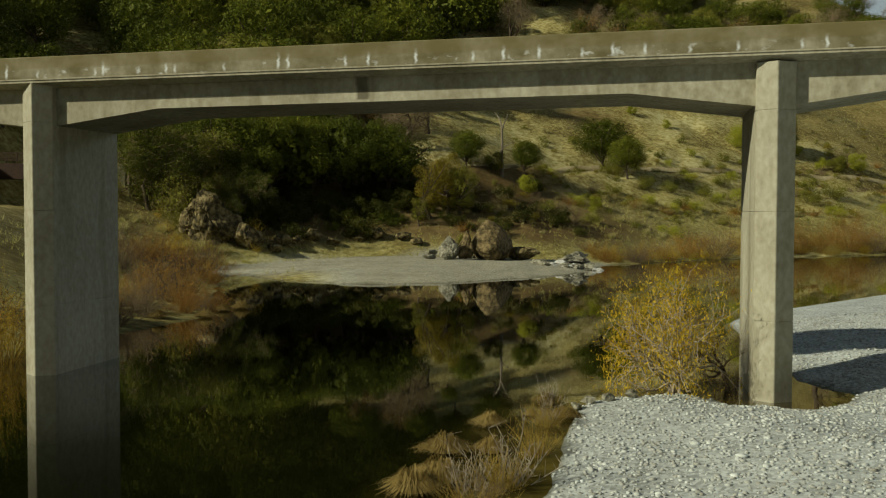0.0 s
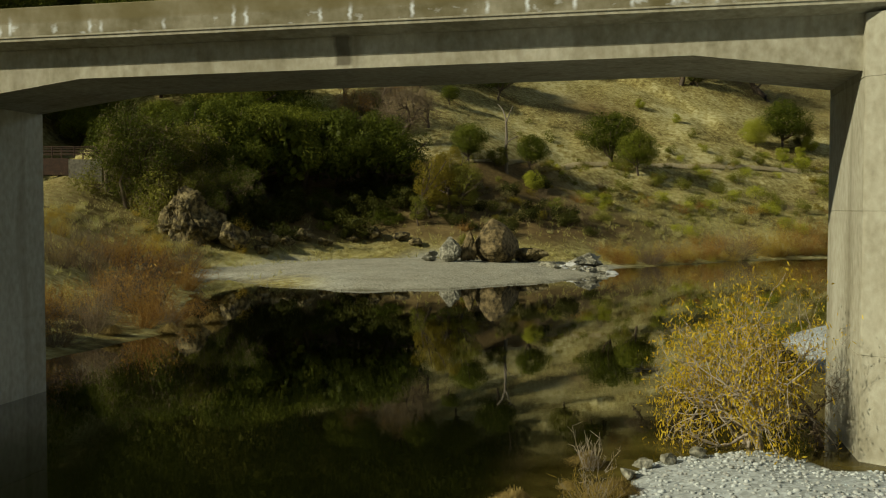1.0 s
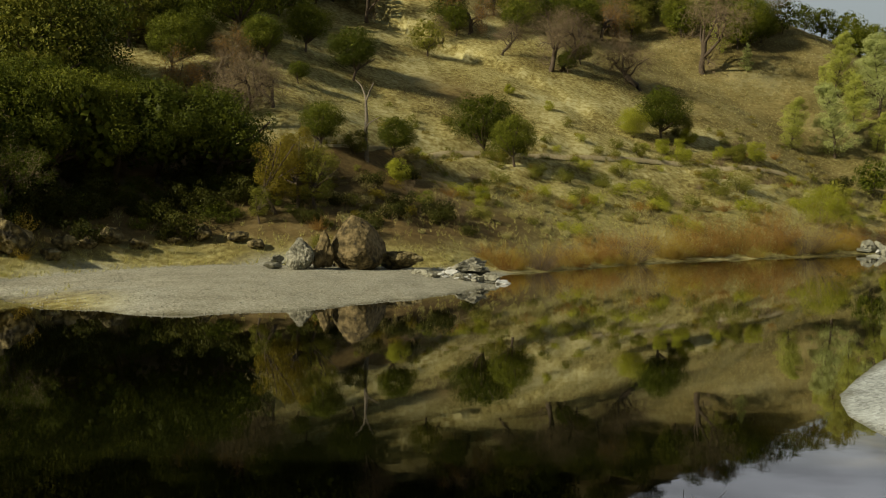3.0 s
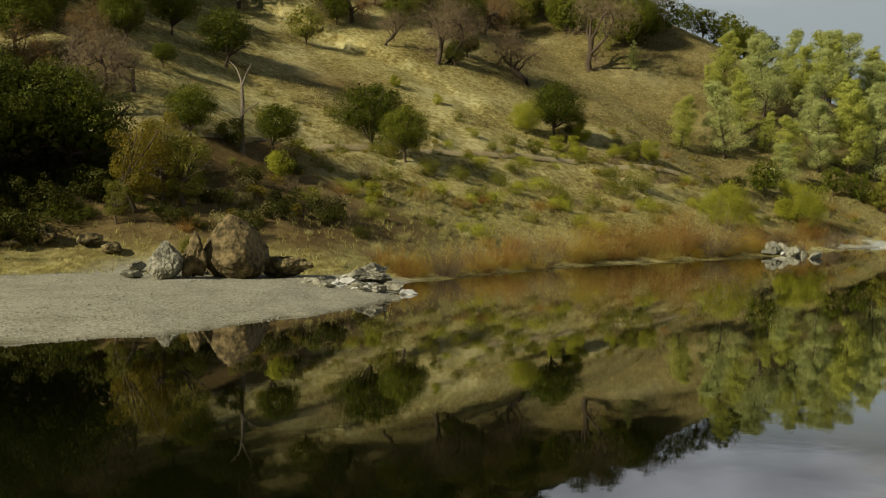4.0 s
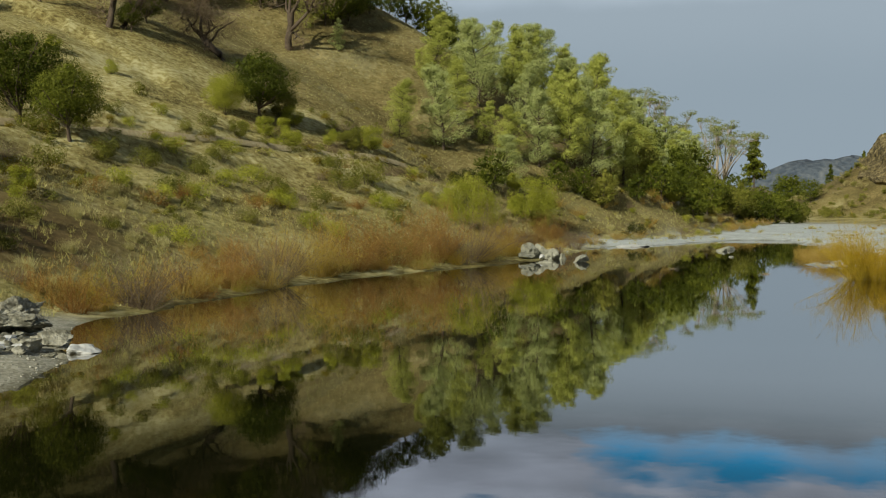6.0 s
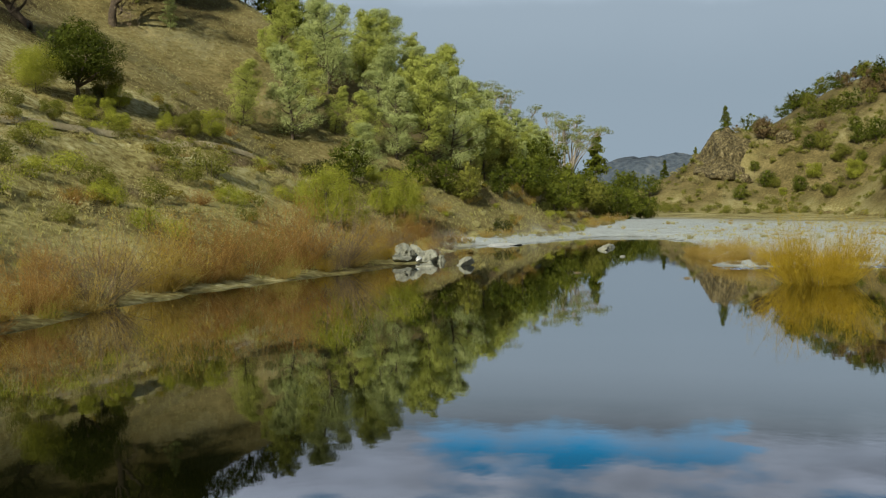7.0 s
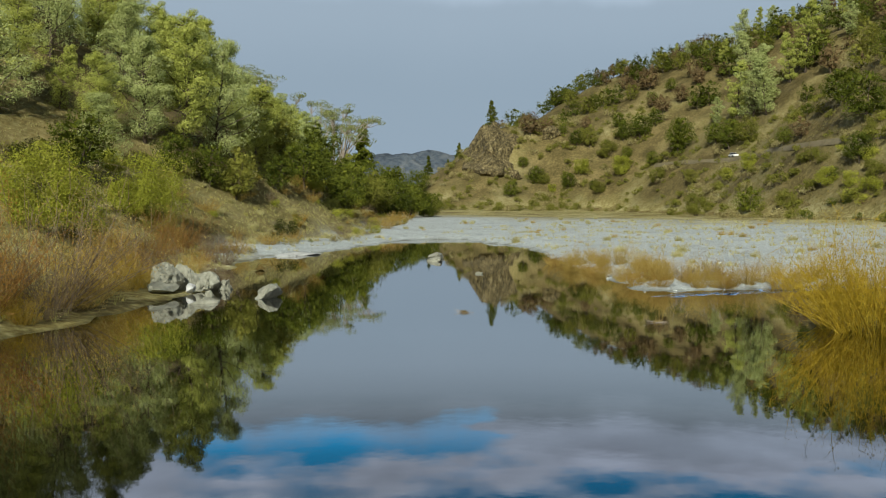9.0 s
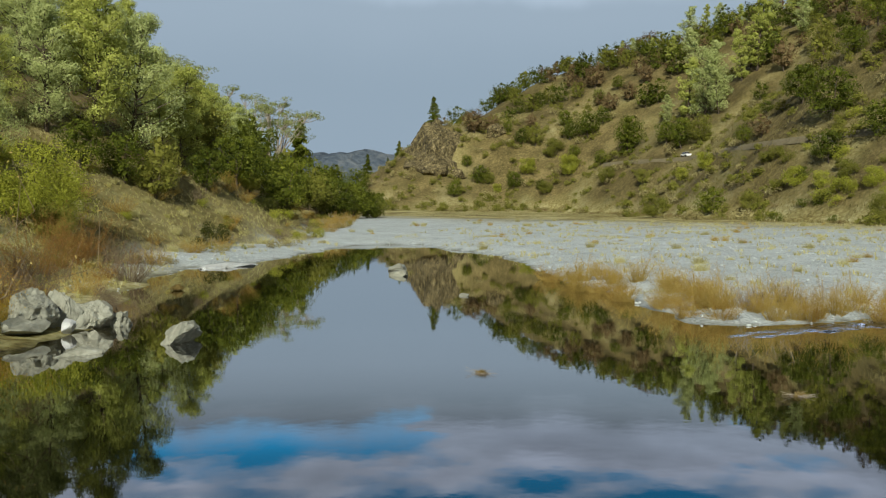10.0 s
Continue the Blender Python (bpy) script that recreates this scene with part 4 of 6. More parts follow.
def wand_shrub(name, seed, tall=2.2, wide=1.6, stems=150, bark="rust_twig", leaf="rust_leaf", leaves=5, size=0.07, foot=0.22):
    """A rounded bush of thin stems fanning from the root, each with fine side twigs and sparse leaves."""
    g = np.random.default_rng(seed)
    lines, pts = [], []
    lump = g.uniform(0, 6.28, 3)
    for k in range(stems):
        an, lean = g.uniform(0, 6.28), g.uniform(0.0, 1.0) ** 0.7
        rr = wide * foot * math.sqrt(g.uniform())
        a = np.array((rr * math.cos(an), rr * math.sin(an), -0.15))
        L = tall * g.uniform(0.6, 1.08) * (1 + 0.2 * math.sin(2 * an + lump[0]) + 0.14 * math.sin(3 * an + lump[1]))
        p, r = limb(g, a, (math.cos(an) * lean * wide / tall * 1.1, math.sin(an) * lean * wide / tall * 1.1, 1.0 - 0.25 * lean), L, 0.016, 4, 0.24, -0.02)
        lines.append((p, r))
        for q in np.concatenate([p[1:], (p[1:-1] + p[2:]) / 2]):
            s, sr = limb(g, q, g.normal(size=3) * 0.55 + np.array((0, 0, 0.7)), L * g.uniform(0.14, 0.3), 0.0085, 1, 0.2)
            lines.append((s, sr))
            pts += [s[-1], (s[0] + s[1]) / 2]
    top = new(name)
    child("brushwood", mesh_of("brushwood", *tubes(lines, 3), M[bark]), top)
    if leaves:
        pts = np.repeat(np.array(pts), leaves, 0)
        pts = pts + g.normal(size=pts.shape) * 0.12
        child("foliage", mesh_of("foliage", *cards(pts, size, 0.3, None, 0.5, seed), M[leaf]), top)
    return top


def put(kinds, spots, label, category, group="", sink=0.1):
    """Stands copies of the built kinds at (x, y, scale) on the ground; the first of each kind is used itself."""
    g = np.random.default_rng(len(spots) * 7 + len(label))
    made = []
    for i, (x, y, s) in enumerate(spots):
        src = kinds[i % len(kinds)]
        m = Matrix.Translation((x, y, max(height(x, y), -0.02) - sink)) @ Matrix.Rotation(g.uniform(0, 6.28), 4, "Z") @ Matrix.Diagonal((s * g.uniform(0.9, 1.1), s * g.uniform(0.9, 1.1), s, 1))
        if not src.get("used"):
            src.matrix_world, ob = m, src
            src["used"] = 1
        else:
            ob = copy_thing(src, m @ Matrix.Diagonal([1 / q for q in src.scale] + [1]))
        tagged(ob, label, category, group)
        made.append(ob)
    return made


def boulder(name, seed, size, mat="rock", rough=0.35, cuts=3, taper=0.0, chop=(0.5, 0.82), blocky=1.0):
    """A worn angular rock: a ball pushed in by random flat cuts and noise."""
    g = np.random.default_rng(seed)
    bm = bmesh.new()
    bmesh.ops.create_icosphere(bm, subdivisions=cuts, radius=1)
    planes = [(Vector(g.normal(size=3)).normalized(), g.uniform(*chop)) for _ in range(12)]
    for v in bm.verts:
        p = Vector([math.copysign(abs(q) ** blocky, q) for q in v.co])
        for nrm, off in planes:
            k = p.dot(nrm) - off
            if k > 0:
                p -= nrm * k * 0.95
        p *= 1 + rough * 0.5 * noise.noise(p * 1.7 + Vector((seed, 0, 0))) + rough * 0.22 * noise.noise(p * 5 + Vector((0, seed, 0))) + rough * 0.12 * noise.noise(p * 14 + Vector((0, 0, seed)))
        slim = 1 - taper * (p.z + 0.3) if p.z > -0.3 else 1 + 0.35 * taper * (p.z + 0.3)
        v.co = Vector(((p.x * slim - 0.25 * taper * p.z) * size[0], p.y * slim * size[1], p.z * size[2]))
    me = bpy.data.meshes.new(name)
    bm.to_mesh(me)
    bm.free()
    me.materials.append(M[mat])
    return me



def triangles(roots, tall, lean, blades, width, seed):
    """Grass blades: thin bent triangles round each root."""
    g = np.random.default_rng(seed)
    k = len(roots) * blades
    p = np.repeat(roots, blades, 0) + np.column_stack([g.normal(size=(k, 2)) * width * 3, np.zeros(k)])
    an = g.uniform(0, 6.28, k)
    h = tall * g.uniform(0.5, 1.3, k)
    tip = p + np.column_stack([np.cos(an) * h * lean, np.sin(an) * h * lean, h])
    side = np.column_stack([np.sin(an), -np.cos(an), np.zeros(k)]) * (width * g.uniform(0.6, 1.3, (k, 1)))
    p[:, 2] -= 0.05
    return np.stack([p - side, p + side, tip], 1).reshape(-1, 3), np.arange(3 * k).reshape(k, 3)


def scatter(count, x0, x1, y0, y1, keep, seed):
    """Random places in a stretch of the plan where keep(points, height, distances) holds."""
    g = np.random.default_rng(seed)
    P = np.column_stack([g.uniform(x0, x1, count), g.uniform(y0, y1, count)])
    z, mask = lie(P)
    d, s = along(P, FAR_TOE)
    e, s2 = along(P, NEAR_TOE)
    ok = keep(P, z, d, s, -e, s2, mask, g.uniform(size=count))
    return np.column_stack([P, z])[ok]


def beside(line, count, inner, outer, seed, big=(0.8, 1.3)):
    """Places along a line of points, offset to its left by inner to outer metres."""
    g = np.random.default_rng(seed)
    line = np.asarray(line, float)
    seg = np.hypot(*np.diff(line, axis=0).T)
    way = np.concatenate([[0], np.cumsum(seg)])
    out = []
    for k in range(count):
        q = (k + g.uniform()) / count * way[-1]
        i = min(np.searchsorted(way, q, side="right") - 1, len(seg) - 1)
        v = (line[i + 1] - line[i]) / seg[i]
        p = line[i] + v * (q - way[i]) + np.array((-v[1], v[0])) * g.uniform(inner, outer)
        out.append((p[0], p[1], g.uniform(*big)))
    return out


def woods(name, kinds, places, label):
    """Far trees past counting, joined into one object; kinds are built trees."""
    g = np.random.default_rng(len(places))
    store = {}
    for i, (x, y, s) in enumerate(places):
        src = kinds[i % len(kinds)]
        z, a = height(x, y) - 0.2, g.uniform(0, 6.28)
        c, n = math.cos(a), math.sin(a)
        for ob in src.children:
            me = ob.data
            key = me.name
            if key not in store:
                v = np.empty(len(me.vertices) * 3, np.float32)
                me.vertices.foreach_get("co", v)
                f = np.empty(len(me.loops), np.int32)
                me.loops.foreach_get("vertex_index", f)
                store[key] = (v.reshape(-1, 3), f.reshape(-1, 4), me.materials[0], [])
            v = store[key][0] * s
            store[key][3].append(np.column_stack([v[:, 0] * c - v[:, 1] * n + x, v[:, 0] * n + v[:, 1] * c + y, v[:, 2] + z]))
    vs, fs, mats, idx, base = [], [], [], [], 0
    for v, f, m, copies in store.values():
        if m not in mats:
            mats.append(m)
        for q in copies:
            vs.append(q)
            fs.append(f + base)
            idx.append(np.full(len(f), mats.index(m), np.int32))
            base += len(q)
    me = mesh_of(name, np.concatenate(vs), np.concatenate(fs), mats[0])
    for m in mats[1:]:
        me.materials.append(m)
    me.polygons.foreach_set("material_index", np.concatenate(idx))
    return tagged(new(name, me), label, "woods", kind="stuff")

# places of the things: x, y, scale
OAKS = [(-13.1, 141.9, 0.9), (-3.5, 152.6, 0.72), (0.8, 146.6, 0.36), (-8.8, 131.9, 0.55), (-11.5, 148.6, 0.73), (21.9, 139.5, 0.99), (24.6, 135.6, 0.76), (2.8, 119.4, 0.6), (10.2, 123.5, 0.56),
    (52.2, 163.8, 1.0), (7.9, 158.5, 0.9), (-3.6, 150.3, 0.75), (88.8, 216.3, 1.15), (-25.8, 137.9, 1.1), (-14.1, 150.6, 0.88), (1.8, 163.4, 0.9), (69.2, 231.3, 1.3), (91.3, 217.9, 1.3),
    (44.0, 184.6, 0.5), (48.0, 190.6, 0.55)]
GROVE = [(-21.1, 105.3, 1.34), (-17.2, 106.8, 1.29), (-24.3, 106.0, 1.18), (-30.1, 103.3, 0.87), (-10.7, 111.1, 1.23), (-6.5, 112.6, 1.22), (-14.6,
    111.8, 1.21), (-28.1, 107.9, 0.88), (-21.2, 113.9, 1.04), (-16.7, 124.0, 0.98), (-42.2, 124.2, 0.74), (-41.1, 129.8, 0.86), (-26.4, 118.5, 0.85)]
LIME = [(18.0, 119.6, 0.58), (9.9, 118.6, 0.86), (5.9, 120.3, 0.86), (87.1, 157.6, 2.25), (54.4, 162.3, 0.66), (59.9, 161.5, 0.77), (63.3, 162.3,
    0.88), (66.6, 163.8, 1.06), (56.9, 165.2, 0.94), (47.7, 162.9, 1.52), (56.2, 166.5, 1.32), (64.3, 140.4, 1.89), (36.2, 165.8, 0.55), (31.0, 168.3,
    0.61), (45.5, 154.1, 0.64), (50.3, 158.2, 0.77), (53.4, 157.3, 0.69), (62.0, 160.9, 0.95)]
SCRUB = [(29.8, 134.3, 1.16), (34.1, 140.0, 1.07), (35.0, 136.8, 1.2), (39.0, 142.0, 1.27), (40.0, 138.2, 1.23), (41.9, 137.1, 1.15), (30.5, 129.7,
    1.11), (36.0, 134.4, 1.02), (45.8, 137.0, 1.24), (51.2, 142.1, 1.53), (41.1, 132.9, 0.87), (35.1, 126.7, 0.81), (52.8, 146.9, 1.37), (32.4, 129.1,
    1.04), (56.0, 146.0, 1.82), (22.0, 115.8, 0.57), (25.6, 117.9, 0.65), (41.3, 151.6, 0.83), (39.0, 151.2, 0.82), (51.9, 157.2, 1.18)]
BARE = [(-25.7, 98.9, 0.86), (-28.3, 97.7, 0.62), (-25.0, 100.2, 0.81), (-26.8, 97.7, 0.7), (-6.4, 127.8, 0.75), (-9.9, 129.4, 0.68), (57.4, 187.1,
    1.25), (77.4, 209.8, 1.52), (30.3, 198.7, 0.72), (33.8, 188.5, 0.68), (40.7, 184.1, 1.05), (60.5, 220.3, 0.96), (-5.8, 126.6, 0.92), (-2.0, 131.1,
    0.51), (-8.2, 139.7, 0.67), (43.0, 185.2, 1.14), (13.2, 206.9, 1.04), (30.8, 199.4, 1.0), (-11.4, 182.7, 0.7), (99.0, 224.5, 0.9)]
PINES = [(80.2, 179.7, 0.64), (88.5, 180.7, 0.95), (98.3, 199.8, 0.88), (104.7, 195.0, 1.05), (99.6, 179.1, 0.67), (105.1, 179.1, 0.9), (111.3, 180.0, 1.08), (116.6, 179.4, 1.05), (127.6, 183.9, 0.85), (143.2, 243.7, 0.9),
    (152.4, 241.1, 1.08), (109.4, 206.0, 0.75), (141.0, 191.8, 0.85), (111.5, 191.2, 0.85), (169.8, 238.2, 1.35), (166.6, 246.5, 1.05), (194.4, 257.3, 1.15), (131.1, 200.0, 0.85), (123.5, 194.0, 0.9), (156.4, 213.3, 0.68),
    (177.9, 220.5, 0.6), (167.8, 216.3, 0.65), (96.0, 188.0, 0.8), (93.0, 172.0, 0.6), (118.0, 203.0, 0.9)]
# trees further back in the wood: x, y and their height in metres
BACKPINES = [(209, 283, 28.5), (196, 280, 23), (184, 268, 22), (171, 262, 22), (160, 252, 20), (216, 272, 20), (228, 283, 22), (150, 240, 18), (236, 272, 17), (203, 262, 20)]
AIRY = [(250, 306, 30), (258, 297, 27), (266, 291, 25), (250, 268, 25.5), (243, 264, 22)]
CREST_OAKS = [(86.9, 215.8, 1.2), (93.4, 219.2, 1.0), (108.7, 230.8, 0.8), (114.3, 233.2, 0.95), (119.2, 232.1, 1.1), (137.4, 251.5, 1.15), (143.4, 253.4, 1.1), (101.0, 225.1, 0.95), (84.3, 220.5, 1.15), (78.1, 222.6, 1.0), (126, 240, 1.1), (131, 244, 1.1)]
BACKOAK = [(141.9, 181.2, 0.74), (189.0, 213.1, 1.18), (389.3, 352.1, 1.97), (109.1, 169.4, 0.57), (140.1, 184.5, 0.66), (120.7, 173.9, 0.6), (106.4,
    170.6, 0.63), (134.9, 187.9, 1.19), (132.0, 179.5, 0.91), (156.4, 191.1, 0.98), (389.6, 350.7, 2.1), (112.2, 171.6, 0.6), (102.3, 171.3, 0.67), (84.9,
    163.9, 0.75), (342.3, 304.5, 1.25), (71.1, 149.6, 0.59), (194.1, 229.9, 1.69), (158.9, 211.0, 1.12), (170.5, 213.8, 1.12), (172.7, 204.8, 1.0),
    (189.8, 209.4, 1.12), (206.6, 214.2, 1.0), (223.0, 219.5, 0.75), (180.1, 204.8, 0.88), (178.4, 216.0, 1.0)]
HILL = [(274.3, 141.1, 1.2), (253.7, 131.8, 1.4), (277.1, 131.2, 0.95), (351.9, 149.7, 1.26), (237.8, 129.9, 0.88), (248.6, 154.4, 0.85), (234.6, 121.1, 0.95), (287.8, 151.5, 0.47), (281.6, 155.4, 0.63),
    (338.3, 186.3, 1.23), (334.3, 179.7, 1.1), (348.6, 194.0, 1.05), (364.9, 221.6, 0.72), (374.2, 234.9, 0.67), (381.6, 232.9, 1.3), (386.7, 229.2, 0.86), (382.9, 239.9, 1.03), (382.2, 253.6, 1.05),
    (382.8, 259.2, 0.88), (388.3, 267.6, 0.63), (423.9, 270.4, 0.98), (390.6, 245.3, 0.88), (410.4, 232.1, 0.73), (406.6, 238.1, 0.73), (364.7, 263.3, 0.67), (364.4, 253.5, 0.92), (346.8, 268.1, 0.81),
    (364.8, 267.1, 1.02), (369.1, 274.8, 0.69), (362.4, 242.5, 0.57), (362.0, 210.8, 1.6)]
HILL_BUSHES = [(377.4, 244.1, 1.02), (366.9, 234.0, 0.98), (347.1, 213.0, 0.83), (370.4, 251.2, 0.84), (252.9, 142.3, 0.45), (237.5, 135.8, 0.56), (254.7, 144.9, 0.41), (293.6, 167.6, 0.61), (259.5, 152.9, 0.31),
    (303.4, 176.2, 0.51), (330.2, 195.1, 0.64), (362.6, 259.3, 0.47), (360.7, 239.7, 0.65), (230.8, 130.1, 0.45), (227.5, 125.3, 0.53), (220.0, 120.2, 0.5), (252.1, 167.2, 0.75)]
HILL_RUST = [(421.8, 245.5, 1.5), (408.8, 220.5, 1.04), (382.8, 278.9, 1.4), (388.3, 274.5, 1.04), (353.3, 160.4, 1.28), (461.6, 278.4, 0.86), (397.3, 223.1, 1.01), (424.7, 253.0, 0.88), (382.3, 172.1, 1.12),
    (308.3, 132.4, 0.87), (392.7, 228.5, 1.0), (395.3, 213.9, 0.79), (271.1, 124.2, 0.75), (395.6, 261.2, 0.83), (410.2, 211.7, 0.83)]
HILL_CREST = [(426.8, 311.0, 1.23), (431.3, 306.9, 0.78), (454.0, 310.2, 0.91), (445.5, 300.3, 0.8), (452.3, 296.2, 0.89), (457.3, 293.0, 0.97), (459.4, 287.5, 0.69), (457.2, 280.2, 0.68), (457.4, 273.1, 0.97),
    (447.3, 262.0, 0.94), (448.6, 247.4, 0.73), (442.4, 237.9, 0.6), (441.0, 231.1, 0.99), (433.7, 223.4, 1.16), (433.7, 218.9, 1.16), (418.3, 209.9, 0.92), (419.5, 204.5, 0.92), (421.5, 199.5, 1.11),
    (425.4, 194.9, 1.12), (429.4, 187.6, 0.94), (432.2, 181.4, 1.13), (430.0, 170.2, 1.12), (377.1, 155.0, 0.96), (373.6, 145.7, 0.95), (361.8, 136.9, 0.92)]
HILLPINE = [(351.9, 183.4, 1.2), (358.7, 190.5, 0.99), (345.8, 177.2, 0.94), (365.6, 170.7, 1.16), (368.6, 200.2, 0.64), (365.8, 175.4, 0.83), (399.7, 199.0, 0.84), (416.5, 213.6, 0.79), (432.0, 212.4, 0.82),
    (444.3, 208.4, 0.79), (440.5, 201.5, 0.78), (427.0, 191.1, 0.7), (453.5, 253.4, 0.5), (459.8, 248.1, 0.42), (457.1, 241.4, 0.39), (439.7, 228.4, 0.52), (369.3, 158.1, 0.8), (381.6, 151.3, 0.61),
    (421.2, 177.7, 0.68), (423.1, 171.6, 0.59)]
SHORE_SHRUBS = [(16.5, 101.1, 0.77), (19.4, 102.9, 1.0), (22.8, 105.9, 1.05), (26.8, 109.7, 1.34), (30.9, 112.9, 1.64), (35.5, 116.6, 1.86), (40.1,
    119.5, 1.81), (44.8, 122.1, 2.02), (49.9, 124.8, 2.25), (54.7, 126.6, 2.17), (60.0, 130.8, 1.52), (64.9, 135.4, 1.28), (77.4, 146.0, 1.43), (84.8,
    151.7, 1.52), (-23.4, 68.3, 1.38), (-22.6, 70.8, 1.25), (-22.8, 76.8, 1.17), (-21.6, 80.8, 1.03), (-20.3, 86.8, 1.12), (-17.3, 52.2, 0.76), (-14.2,
    47.7, 0.69), (-12.9, 50.2, 0.73), (-12.2, 54.2, 0.53), (-15.0, 35.0, 1.48), (70.0, 137.4, 0.74), (74.3, 139.1, 0.81), (81.3, 143.4, 0.95)]
SEDGE = [(1.5, 24.6, 0.9), (3.2, 27.6, 0.75), (0.4, 21.8, 1.1), (1.4, 21.8, 0.9), (-0.2, 18.7, 1.4), (0.3, 19.4, 1.2), (3.5, 25.5, 0.8), (2.6, 25.8, 0.4), (-10.6, 54.1, 1.2), (-11.3, 52.9, 1), (-11.5, 49.7, 1.1), (-13.3, 47.8, 1), (35.2, 117.9, 1.2), (28.3, 114.3, 1.3), (79.7, 138.3, 0.9)]
TRACK = [(0.7, 120.0), (7.2, 122.6), (15.3, 138.8), (21.9, 141.9), (30.2, 147.1), (37.1, 149.6), (45.8, 153.7), (55.4, 158.0), (63.1, 160.3), (70.7, 163.3)]
SNAG = (7.1, 120.2, 0.92)
CAR = (330.6, 181.6)

oaks = [dome_oak("oak_tree", 10 + k) for k in range(3)]
put(oaks, OAKS, "dark green round-crowned live oak on the grassy slope", "tree", "oaks on the far slope")
grove_oaks = [billow_oak("oak_tree", 16 + k) for k in range(3)]
put(grove_oaks, GROVE, "dense dark live oak in the shaded grove above the beach", "tree", "oaks of the grove")
light_oaks = [dome_oak("oak_tree", 50 + k, 8.0, 4.1, clumps=30, per=110, size=0.13, clear=0.03, limbs=5) for k in range(3)]
olive_oaks = [dome_oak("oak_tree", 54 + k, 8.0, 4.0, "olive_leaf", 30, 110, 0.13, 0.03, 5) for k in range(2)]
rust_oaks = [dome_oak("rust_oak_tree", 57, 7.0, 3.6, "brown_leaf", 26, 46, 0.17, 0.1, 6, 0.24)]
put(light_oaks + olive_oaks[:1], BACKOAK, "dark green oak among the pines by the river", "tree", "oaks under the pines")
put([light_oaks[0], olive_oaks[0], light_oaks[1], light_oaks[2]], [(180, 207, 1.0), (188, 209, 1.15), (196, 211, 1.15), (203, 212, 1.05), (210, 213, 0.9), (217, 216, 0.75), (168, 202, 1.0), (236, 292, 1.6), (228, 280, 1.6), (222, 274, 1.5), (215, 268, 1.5), (205, 255, 1.5), (196, 246, 1.4), (188, 240, 1.3), (180, 233, 1.3), (158, 200, 1.0), (150, 193, 1.0)], "dark green oak at the end of the wooded bank", "tree", "oaks at the end of the wood", sink=0.8)
put(light_oaks + olive_oaks[:1] + light_oaks, HILL, "dark green oak on the far valley hillside", "tree", "oaks on the valley hill")
pines = [gray_pine("pine_tree", 20), gray_pine("pine_tree", 24, 15.0, 5.2, "grey_pine_leaf"), gray_pine("pine_tree", 21, 15.0, 4.8), gray_pine("pine_tree", 25, 15.0, 6.2, "grey_pine_leaf")]
put(pines, PINES, "tall grey-green pine with open clumped crown on the bank", "tree", "pines on the river bank", sink=0.3)
hill_pines = [gray_pine("pine_tree", 26, 15.0, 5.2, "grey_pine_leaf", 50, 34, 0.2), gray_pine("pine_tree", 29, 15.0, 4.2, "pine_leaf", 50, 34, 0.2)]
put(hill_pines, [(x, y, q * (1.45 if q > 0.8 else 1.1)) for x, y, q in HILLPINE], "tall grey-green pine on the far valley hillside", "tree", "pines on the valley hill", sink=0.3)
spires = [spire("fir_tree", 70 + k) for k in range(2)]
open_trees = [umbrella_tree("spreading_tree", 38 + k) for k in range(2)]
put(pines, [(x, y, h / 15.0) for x, y, h in BACKPINES], "tall pine standing out above the wood", "tree", "pines on the river bank", sink=0.3)
put(light_oaks, CREST_OAKS, "dark green oak on the crest of the grassy hill", "tree", "oaks on the crest", sink=0.3)
put(open_trees, [(x, y, h / 11.6) for x, y, h in AIRY], "tall airy tree with spreading limbs and thin green foliage", "tree", "airy trees on the river bank", sink=0.3)
put(spires, [(394, 303, 1.0), (453, 356, 1.05), (441.7, 366.5, 0.9), (322, 315, 2.0), (446, 358, 0.65), (400, 306, 0.7), (358.3, 210.1, 0.92)], "dark narrow fir standing against the sky", "tree", "firs on the skyline", sink=0.3)
bare = [bare_oak("bare_oak_tree", 30 + k, 9.0, "rust_leaf" if k == 1 else None) for k in range(3)]
mossy = [bare_oak("bare_oak_tree", 34, 9.0, "olive_leaf", True, 40), bare_oak("bare_oak_tree", 35, 9.0, "oak_leaf", True, 40)]
put(mossy, [(x, y, 1.6 * q) for x, y, q in BARE[:4]] + [(-22.6, 97.4, 0.8), (-19.2, 97.2, 0.7), (-30.5, 99.5, 1.1)], "grey half-leafless oak hung with moss in front of the grove", "tree", "half-bare oaks by the crag", sink=0.2)
put(bare, [(x, y, 1.42 * s) for x, y, s in BARE[4:]], "leafless brown oak with spreading limbs on the grassy slope", "tree", "bare oaks on the far slope", sink=0.2)
limes = [bush("bush", 80 + k, 3.0, 1.7, "lime_leaf", 26, 260, 0.06) for k in range(2)] + [bush("bush", 83, 3.0, 1.7, "olive_leaf", 26, 260, 0.06)]
big_limes = [bush("bush", 84 + k, 6.4, 3.6, "lime_leaf", 50, 460, 0.07) for k in range(2)]
put(big_limes, [(x, y, s / 2.15) for x, y, s in LIME if s > 1.4], "large yellow-green bush at the foot of the wooded bank", "bush", "bushes on the far slope")
put(limes, [p for p in LIME if p[2] <= 1.4], "rounded yellow-green bush on the far slope", "bush", "bushes on the far slope")
